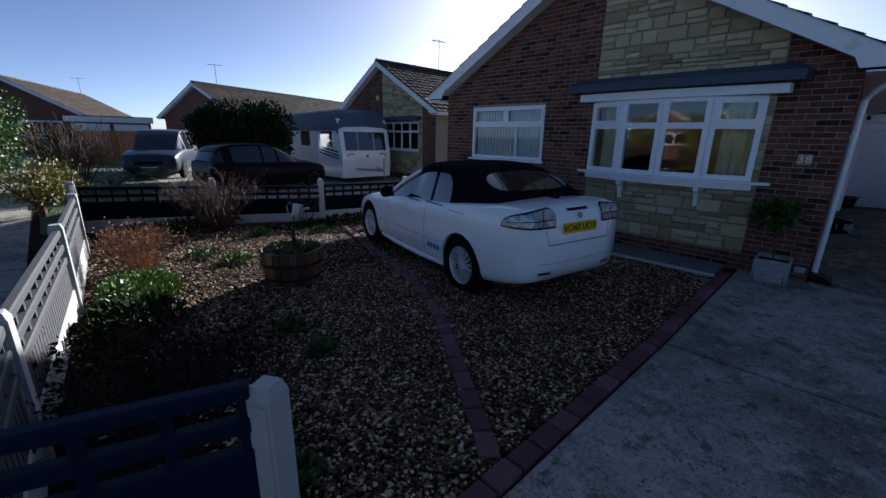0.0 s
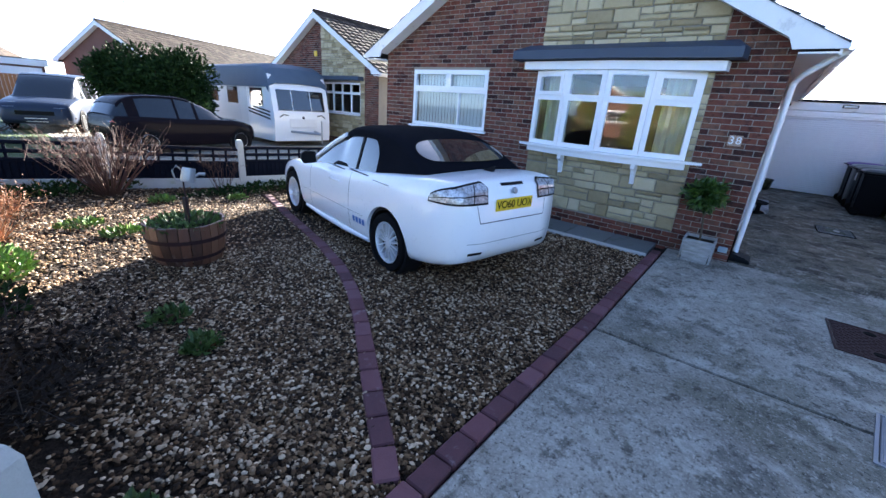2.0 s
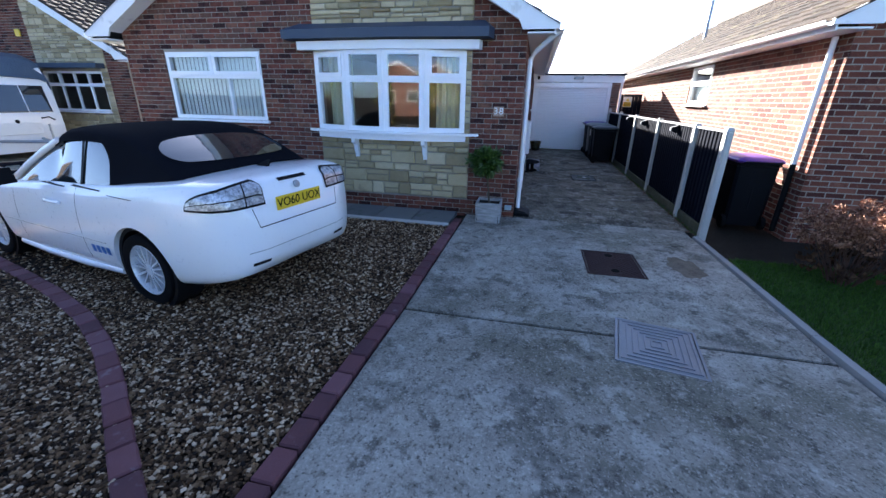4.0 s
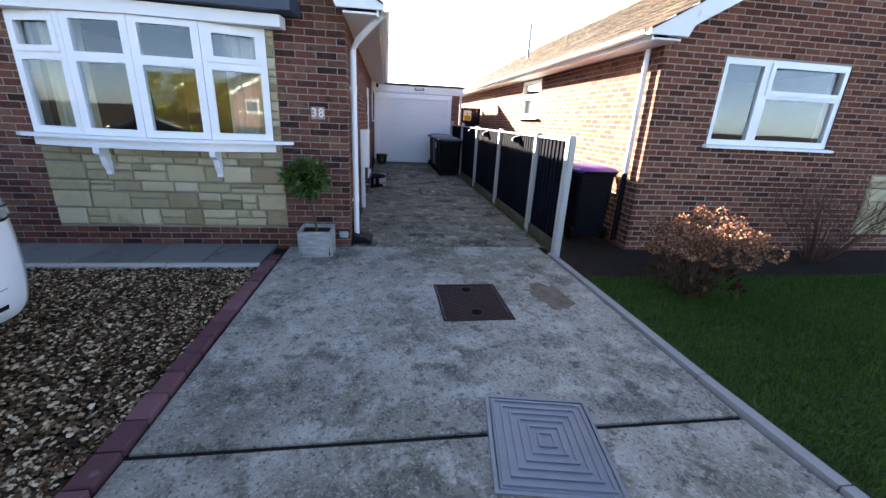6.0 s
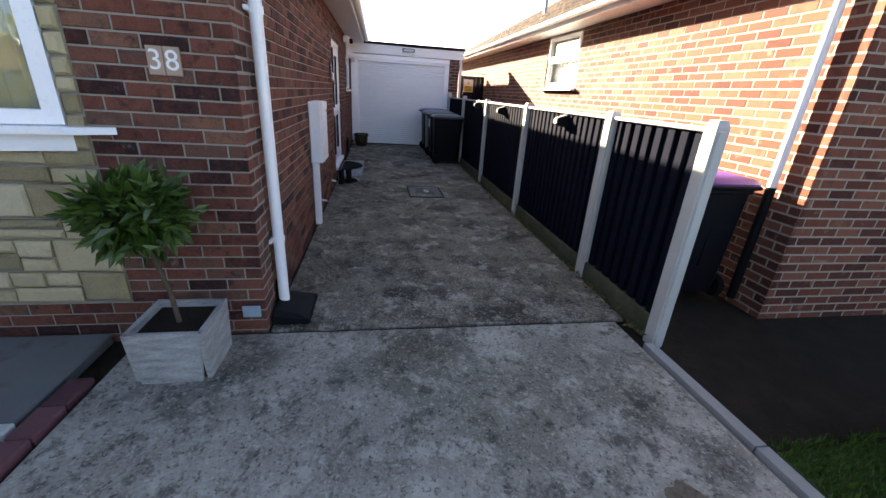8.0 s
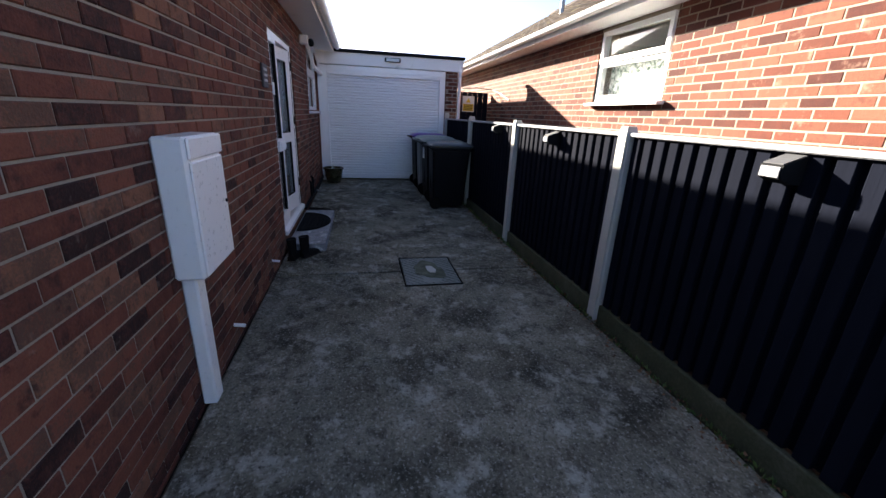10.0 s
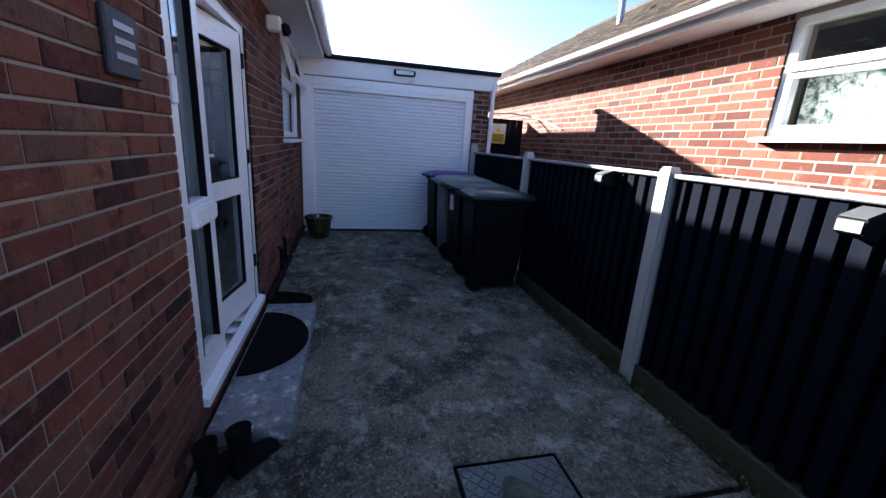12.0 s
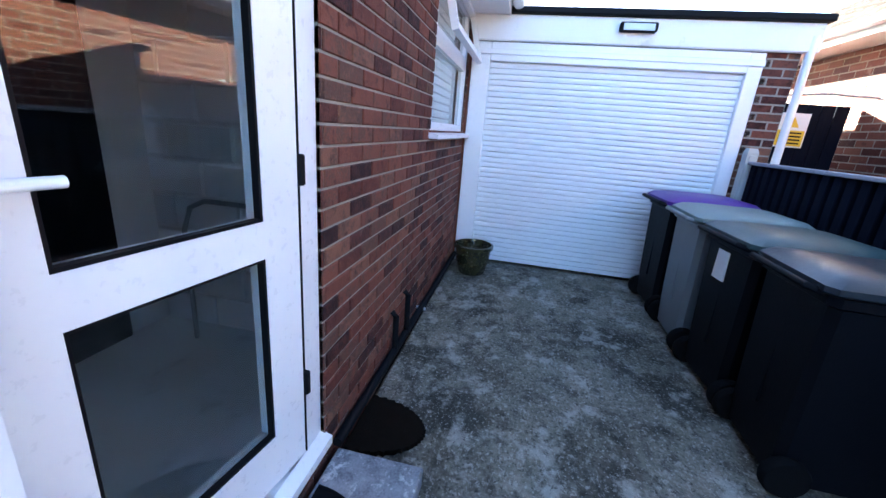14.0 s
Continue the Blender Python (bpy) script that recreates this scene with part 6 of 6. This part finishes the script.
def shrub(name, x, y, n, r, h, rad, seed, label, twig_mat, leaf_mat=None, per=0, size=.05, z=None):
    t = thing(name, pose(x, y, ground_z(x) if z is None else z), label, "shrub")
    g, ends = stems(0, 0, 0, n, r, h, rad, seed)
    part("branchwork", g, twig_mat, t, "bare branching stems", kind="stuff")
    if leaf_mat:
        rng = np.random.default_rng(seed)
        pick = lambda q: (Vector(ends[int(q.integers(len(ends)))]) + Vector(q.normal(0, .05, 3)), (q.normal(0, .5), q.normal(0, .5), .4))
        v, f = leaves(len(ends) * per, pick, size, .5, 2.0, seed)
        part("foliage", raw("foliage", v, f, leaf_mat), None, t, "sparse leaves", kind="stuff")
    return t


shrub("dead_shrub", 1.85, 7.65, 90, .95, 1.05, .008, 3, "leggy red-brown winter shrub before the boundary fence", twig, dry, 1, .03)
shrub("dead_shrub", 3.4, 7.45, 16, .35, .8, .005, 5, "small bare winter shrub by a fence post", twig, dry, 1, .03)
shrub("bare_shrub", 6.35, -6.2, 45, .85, 1.25, .007, 7, "bare twiggy shrub against the brick wall", twig)
# Twig and leaf colours of this tangle darkened for the deep shade here.
shrub("bare_shrub", .2, 2.7, 190, .85, .36, .004, 9, "low tangle of dead stems inside the front fence", shaded_twig, material("shaded_dead_leaves", [(.006, .004, .003), (.018, .011, .007), (.035, .022, .012)], .9, 0, 6, 60, 0, "island", .2, spec=.08), 2, .045)
red_grass = shrub("red_grass", .45, 5.75, 140, .38, .55, .003, 11, "clump of rusty red grasses by the front fence", material("rusty_grass", [(.14, .05, .02), (.28, .12, .05), (.36, .22, .10)], .8, 0, 6, 60, 0), dry, 1, .04)


def leafy(name, x, y, rx, ry, h, n, size, mat, label, seed, long=1.8, kind=""):
    t = thing(name, pose(x, y, ground_z(x)), label, "plant", "", kind)
    v, f = leaves(n, mound(0, 0, rx, ry, 0, h), size, .45, long, seed)
    part("foliage", raw("foliage", v, f, mat), None, t, "mass of leaves", kind="stuff")
    return t


bright_leaf = material("bright_leaves", [(.05, .10, .015), (.10, .19, .03), (.16, .26, .05)], .5, 0, 3, 40, 0, "island", .15)
leafy("green_clump", .33, 4.85, .33, .5, .17, 900, .065, bright_leaf, "bright green leafy clump by the front fence", 1)
# Dark leaf colour stands for the shade on this clump.
leafy("green_clump", .15, 3.9, .35, .4, .22, 320, .10, dark_leaf, "green plants by the front fence, leaves darkened for the shade", 2)
leafy("ground_cover", 1.2, 7.9, 1.1, .3, .16, 900, .08, dark_leaf, "dark ground cover along the boundary fence", 3)
leafy("ground_cover", 4.3, 7.2, 1.7, .28, .14, 900, .08, dark_leaf, "dark ground cover along the boundary fence", 4)
# Tufts in the sunny part (y > 5) get the brighter leaf colour.
for k, (x, y, r) in enumerate(((1.19, 5.95, .2), (1.45, 5.42, .17), (1.12, 3.1, .12), (1.15, 2.6, .11), (.44, 1.55, .14), (2.3, 6.9, .16), (3.3, 6.7, .14))):
    leafy("weed_tuft", x, y, r, r * .7, .08, 130, .07, bright_leaf if y > 5 else weed, "small green weed tuft in the gravel", 20 + k)

hyd = thing("hydrangea", pose(5.3, -3.45, ground_z(5.3)), "hydrangea with dried brown flower heads beside the lawn", "shrub")
g, ends = stems(0, 0, 0, 46, .50, .78, .007, 31, twigs=1)
part("branchwork", g, twig, hyd, kind="stuff")
petal = material("dried_petals", [(.10, .045, .026), (.24, .12, .075), (.40, .23, .15)], .8, 0, 5, 40, 0, "island", .2, spec=.15)
rng = random.Random(4)
for k, e in enumerate(ends[:62]):
    v, f = leaves(110, ball((0, 0, 0), .078 * rng.uniform(.7, 1.2), .8, .85), .03, .4, 1.1, 50 + k)
    part("flower_head", raw("flower_head", v, f, petal), None, hyd, m=Matrix.Translation(e))
v, f = leaves(220, mound(0, 0, .4, .4, .1, .4), .08, .7, 1.6, 61)
part("foliage", raw("foliage", v, f, material("withered_leaves", [(.02, .012, .008), (.06, .032, .018), (.11, .06, .03)], .85, 0, 6, 60, 0, "island", .2, spec=.1)), None, hyd, "withered leaves", kind="stuff")

# ---- the street beyond: houses, trees, hedges ----
plain_brick = material("far_brick", [(.09, .045, .035), (.15, .07, .05), (.19, .10, .07)], .9, 0, 1.2, 30, .3)
h36_bay = (1.0, 3.3, 1.2, 2.35)
next_house, w_, _t = gable_house("bungalow", pose(11.0, 11.7, 0.0), "brick bungalow with a bow window beyond the boundary fence", 6.92, 12.0, (h36_bay,), (), (), roof_tile, (brick_one, brick_joined), {"front": (2.0, 0)}, ((.76, 3.4, .24, 5.0),), far=True)
a, b, c, d = h36_bay
panes = []
for k in range(4):
    u0 = a + .05 + k * (b - a - .05) / 4
    u1 = u0 + (b - a - .25) / 4
    panes += [(u0, u1, c + .06, c + .72), (u0, u1, c + .80, d - .06)]
window(next_house, front, a, b, c, d, panes, (1, 7), .12)
room(next_house, .26, 3.0, .4, 4.0, .3, 2.5)
part("bay_canopy", Geo().box(-.3, -.02, a - .2, b + .2, 2.42, 2.56, .01), slate_blue, next_house, "blue-grey canopy")
part("alarm_box", Geo().box(-.06, -.01, 3.65, 3.85, 3.3, 3.5, .02), plate_yellow, next_house, "yellow alarm box")
for nm, m, ln in (("bungalow", Matrix.Translation((7.7, 31, 0)) @ pose(0, 0, 0, 0, 0, 24) @ pose(0, -3.46, 0), 20), ("bungalow", Matrix.Translation((-1.2, 38, 0)) @ pose(0, 0, 0, 0, 0, 71) @ pose(0, -3.46, 0), 15)):
    hs, w_, _t = gable_house(nm, m, "distant brick bungalow with a white-edged gable", 6.92, ln, ((1.0, 3.2, 1.2, 2.3),), (), (), roof_tile, (brick_one, brick_joined), {}, (), far=True, wall_mat=plain_brick)
    window(hs, front, 1.0, 3.2, 1.2, 2.3, [(1.08, 2.05, 1.28, 2.2), (2.15, 3.12, 1.28, 2.2)], (), .06)
    room(hs, .26, 2.5, .6, 3.6, .3, 2.5)
# across the road, behind the walker
for y, yaw in ((-10, 180), (6.5, 180), (20, 180)):
    hs, w_, _t = gable_house("bungalow", Matrix.Translation((-27, y, .15)) @ pose(0, 0, 0, 0, 0, yaw) @ pose(0, -3.46, 0), "brick bungalow across the road", 6.92, 12, ((1.0, 3.2, 1.2, 2.3), (4.3, 6.1, 1.3, 2.3)), (), (), roof_tile, (brick_one, brick_joined), {}, (), far=True, wall_mat=plain_brick)
    window(hs, front, 1.0, 3.2, 1.2, 2.3, [(1.08, 2.05, 1.28, 2.2), (2.15, 3.12, 1.28, 2.2)], (), .06)
    window(hs, front, 4.3, 6.1, 1.3, 2.3, [(4.38, 5.15, 1.38, 2.2), (5.25, 6.02, 1.38, 2.2)], (), .06)
    room(hs, .26, 2.5, .6, 6.4, .3, 2.5)


def box_sample(x0, x1, y0, y1, z0, z1):
    def sample(rng):
        p = np.array([rng.uniform(x0, x1), rng.uniform(y0, y1), rng.uniform(z0, z1)])
        d = rng.normal(0, 1, 3)
        q = noise.noise(Vector(p * 1.3)) * .25
        return (p[0] + q, p[1] + q, p[2] + q), d / np.linalg.norm(d)
    return sample


hedge_leaf = material("hedge_leaves", [(.06, .08, .010), (.14, .16, .02), (.27, .25, .04)], .6, 0, 2, 30, 0, "island", .2)
for y0, y1 in ((-14, -4), (-2.5, 3.0), (4.5, 13)):
    hg = thing("hedge", pose(-10.2, (y0 + y1) / 2, .15), "green and golden clipped hedge across the road", "hedge", "hedges across the road")
    part("trunks", Geo().box(-.4, .4, -(y1 - y0) / 2, (y1 - y0) / 2, 0, 1.2), earth, hg)
    v, f = leaves(int(1300 * (y1 - y0)), box_sample(-.6, .6, -(y1 - y0) / 2, (y1 - y0) / 2, .05, 2.9), .15, .5, 1.6, 70)
    part("foliage", raw("foliage", v, f, hedge_leaf), None, hg, "dense hedge leaves", kind="stuff")


def bush(name, x, y, r, h, n, size, mat, label, seed, trunk=True, z=.1):
    t = thing(name, pose(x, y, z), label, "tree" if h > 2 else "bush")
    rng = random.Random(seed)
    g = Geo()
    g.tube([(0, 0, -.05), (.02, .03, h * .3), (0, .05, h * .7)], .05 + h * .02, 7, .02)
    for k in range(7):
        a = k * .9
        g.tube([(0, 0, h * .2), (math.cos(a) * r * .4, math.sin(a) * r * .4, h * .5), (math.cos(a) * r * .7, math.sin(a) * r * .7, h * .7)], .03, 5, .008)
    part("trunk", g, twig, t)
    v, f = [], []
    for k in range(12):
        a, q = rng.random() * 6.283, rng.random() ** .5 * r * .62
        c = (math.cos(a) * q, math.sin(a) * q, h * rng.uniform(.28, .78))
        vv, ff = leaves(n // 12, ball(c, r * rng.uniform(.35, .55), min(1.2, h / r * .55), .5, .5), size, .6, 1.8, seed * 31 + k)
        o = len(v)
        v += vv
        f += [tuple(o + i for i in q_) for q_ in ff]
    part("crown", raw("crown", v, f, mat), None, t, "uneven crown of small leaves")
    return t


gold_leaf = material("golden_leaves", [(.12, .10, .015), (.24, .20, .03), (.34, .30, .06)], .6, 0, 3, 40, 0, "island", .2)
bush("conifer", 5.4, 16.6, 1.75, 3.0, 30000, .13, dark_leaf, "large dark rounded conifer beside the drive", 2)
bush("gold_shrub", 6.3, 15.6, .5, 1.9, 900, .10, bright_leaf, "bright yellow-green shrub behind the hatchback", 3)
bush("gold_shrub", -.35, 10.6, .75, 1.15, 2200, .07, gold_leaf, "golden evergreen bush by the footway", 4)
bush("evergreen", -1.3, 15.5, 1.2, 2.8, 4500, .10, bright_leaf, "tall green evergreen by the footway", 5)
bush("evergreen", .3, 21.5, 1.3, 2.0, 3000, .10, dark_leaf, "dark green bush on the far lawn", 6)
bush("grey_shrub", 1.1, 14.6, .9, .7, 1500, .06, material("silver_leaves", [(.20, .24, .22), (.34, .38, .36)], .7, 0, 3, 40, 0, "island", .2), "low silvery shrub on the far lawn", 7)
shrub("bare_shrub", .35, 14.2, 60, 1.1, 2.0, .012, 13, "bare brown winter shrub on the far lawn", twig, z=.15)
wf = thing("wooden_fence", pose(1.0, 28.5, 0), "orange-brown board fence by the far houses", "fence")
for k in range(40):
    part("board", Geo().box(k * .14, k * .14 + .13, 0, .02, .05, 1.75), material("orange_fence", [(.20, .08, .025), (.32, .14, .05)], .8, 0, 5, 40, .3) if k == 0 else bpy.data.materials["orange_fence"], wf)
# low white garages behind the board fence
sheds = thing("garage_row", pose(1.2, 34.0, .1), "low white flat-roofed garages beyond the board fence", "garage")
part("wall", Geo().box(0, 4.2, .05, 4.5, -.2, 2.2), plain_brick, sheds)
part("fascia", Geo().box(-.15, 4.35, -.12, .04, 2.15, 2.48, .01), white_paint, sheds, "white fascia")
part("flat_roof", Geo().box(-.15, 4.35, -.1, 4.6, 2.484, 2.54), black_plastic, sheds)
for k in range(2):
    gd = part("garage_door", Geo().box(.15 + 2.05 * k, 2.0 + 2.05 * k, .0, .048, .0, 2.05), white_paint, sheds, "white garage door")
    for j in range(6):
        part("rib", Geo().box(.3 + 2.05 * k + .3 * j, .34 + 2.05 * k + .3 * j, -.02, -.001, .1, 1.95), white_paint, gd)
# roof aerials
for x, y, z in ((9.2, 31.7, 4.75), (14.5, 15.2, 4.8), (3.2, 50, 4.75)):
    ae = thing("roof_aerial", pose(x, y, z), "television aerial on a roof ridge", "aerial", "roof aerials")
    part("mast", Geo().tube([(0, 0, -.1), (0, 0, 1.5)], .02, 6), steel, ae)
    part("boom", Geo().tube([(-.5, 0, 1.4), (.5, .1, 1.45)], .015, 6), steel, ae)
    for k in range(7):
        part("element", Geo().tube([(-.45 + k * .15, -.2 + .03 * k, 1.4 + .008 * k), (-.45 + k * .15, .22, 1.4 + .008 * k)], .008, 5), steel, ae)
vp = thing("flue_pipe", pose(16.5, -5.2, 3.9), "thin flue on the neighbour's roof", "flue")
part("pipe", Geo().tube([(0, 0, -.4), (0, 0, .9)], .05, 10), steel, vp)

# ---- gravel, grass and litter ----
def pebbles(n, inside, r0, r1, seed, shape):
    rng = np.random.default_rng(seed)
    base = np.array(shape[0], float)
    faces = np.array(shape[1])
    k, m = len(base), len(faces)
    xy = inside(rng, n)
    n = len(xy)
    size = rng.uniform(r0, r1, (n, 1, 1)) * np.stack([rng.uniform(.7, 1.35, n), rng.uniform(.6, 1.0, n), rng.uniform(.35, .7, n)], 1)[:, None, :]
    pts = base[None] * (1 + rng.uniform(-.22, .22, (n, k, 1))) * size
    a, t = rng.random(n) * 6.283, rng.normal(0, .35, n)
    ca, sa, ct, st_ = np.cos(a), np.sin(a), np.cos(t), np.sin(t)
    x, y, z = pts[..., 0], pts[..., 1], pts[..., 2]
    y, z = y * ct[:, None] - z * st_[:, None], y * st_[:, None] + z * ct[:, None]
    x, y = x * ca[:, None] - y * sa[:, None], x * sa[:, None] + y * ca[:, None]
    gz = np.interp(xy[:, 0], (-60, 0.5, 1.8, 3.6, 5, 7, 13, 16.2, 60), (0.2, 0.2, 0.14, 0.045, 0.03, 0, 0, 0.08, 0.08))
    v = np.stack([x + xy[:, :1], y + xy[:, 1:2], z + (gz + rng.uniform(-.012, .006, n))[:, None]], -1).reshape(-1, 3)
    f = (faces[None] + (np.arange(n) * k)[:, None, None]).reshape(-1, faces.shape[1])
    return v, f


OCT = ([(1, 0, 0), (-1, 0, 0), (0, 1, 0), (0, -1, 0), (0, 0, 1), (0, 0, -1)], [(0, 2, 4), (2, 1, 4), (1, 3, 4), (3, 0, 4), (2, 0, 5), (1, 2, 5), (3, 1, 5), (0, 3, 5)])
q = .62
BLK = ([(1, .45, 0), (.45, 1, 0), (-.45, 1, 0), (-1, .45, 0), (-1, -.45, 0), (-.45, -1, 0), (.45, -1, 0), (1, -.45, 0), (.5, .5, .85), (-.5, .5, .85), (-.5, -.5, .85), (.5, -.5, .85)],
       [(0, 1, 8), (1, 2, 9), (1, 9, 8), (2, 3, 9), (3, 4, 10), (3, 10, 9), (4, 5, 10), (5, 6, 11), (5, 11, 10), (6, 7, 11), (7, 0, 8), (7, 8, 11), (8, 9, 10), (8, 10, 11)])


def in_rect(x0, x1, y0, y1):
    def f(rng, n):
        p = np.stack([rng.uniform(x0, x1, n), rng.uniform(y0, y1, n)], 1)
        line = np.interp(p[:, 0], [b[0] for b in back], [b[1] for b in back]) - .06
        west = np.interp(p[:, 1], [c[1] for c in corner], [c[0] for c in corner]) + .05
        inside = np.minimum(.85 - .12 * np.abs(p[:, 1] - 2.4) + .12 * np.sin(p[:, 1] * 5) - p[:, 0], np.minimum(4.3 - p[:, 1], p[:, 1] - 1.45))
        bed = rng.random(len(p)) > .1 + .9 * np.exp(-np.maximum(inside, 0) / .16)
        return p[(p[:, 1] < line) & (p[:, 0] > west) & ~bed]
    return f


v1, f1 = pebbles(62000, in_rect(.2, 3.6, .97, 4.4), .007, .0145, 1, BLK)
v2, f2 = pebbles(46000, in_rect(-.3, 6.1, .97, 8.2), .009, .018, 2, BLK)
v3, f3 = pebbles(22000, in_rect(3.2, 6.1, .97, 3.5), .008, .016, 3, BLK)
vv = np.concatenate([v1, v2, v3])
ff = np.concatenate([f1, f2 + len(v1), f3 + len(v1) + len(v2)])
me = bpy.data.meshes.new("gravel")
me.vertices.add(len(vv))
me.vertices.foreach_set("co", vv.ravel())
me.loops.add(ff.size)
me.loops.foreach_set("vertex_index", ff.ravel().astype(np.int32))
me.polygons.add(len(ff))
me.polygons.foreach_set("loop_start", (np.arange(len(ff)) * 3).astype(np.int32))
me.update(calc_edges=True)
me.materials.append(gravel_mat)
tagged(part("gravel", me, None), "loose mixed brown, buff and white gravel in the front garden", "gravel", "", "stuff")


def blades(n, x0, x1, y0, y1, seed, h):
    rng = np.random.default_rng(seed)
    x, y = rng.uniform(x0, x1, n), rng.uniform(y0, y1, n)
    a, w = rng.random(n) * 6.283, rng.uniform(.003, .006, n)
    z = np.interp(x, (-60, 0.5, 1.8, 3.6, 5, 7, 60), (0.2, 0.2, 0.14, 0.045, 0.03, 0, 0)) - .015
    hh = rng.uniform(.4, 1, n) * h
    lx, ly = rng.normal(0, .35, n) * hh, rng.normal(0, .35, n) * hh
    v = np.stack([np.stack([x - w * np.cos(a), y - w * np.sin(a), z], 1), np.stack([x + w * np.cos(a), y + w * np.sin(a), z], 1), np.stack([x + lx, y + ly, z + hh], 1)], 1).reshape(-1, 3)
    f = np.arange(3 * n).reshape(-1, 3)
    return v.tolist(), f.tolist()


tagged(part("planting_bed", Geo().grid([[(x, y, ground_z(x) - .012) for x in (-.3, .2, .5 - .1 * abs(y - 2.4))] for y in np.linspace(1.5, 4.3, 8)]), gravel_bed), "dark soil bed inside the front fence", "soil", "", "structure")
v, f = blades(90000, 2.2, 5.75, -6.5, -2.57, 5, .05)
tagged(part("grass", raw("grass", v, f, grass_blade), None), "short green grass blades of the lawn", "grass", "", "stuff")


def litter(n, seed):
    def sample(rng):
        x = rng.uniform(6.7, 15.5)
        return (x, -2.55 + abs(rng.normal(0, .05)), ground_z(x) + .004), (rng.normal(), rng.normal(), .15)
    return leaves(n, sample, .03, .2, 1.6, seed)


v, f = litter(700, 9)
tagged(part("leaf_litter", raw("leaf_litter", v, f, dry), None), "dry leaf litter along the fence foot", "litter", "", "stuff")
v, f = leaves(900, lambda rng: ((lambda x: (x, -2.545 + abs(rng.normal(0, .02)), ground_z(x)))(rng.uniform(6.7, 15.8)), (0, .2, 1)), .035, .5, 2.5, 12)
tagged(part("moss", raw("moss", v, f, weed), None), "green moss along the fence foot", "moss", "", "stuff")
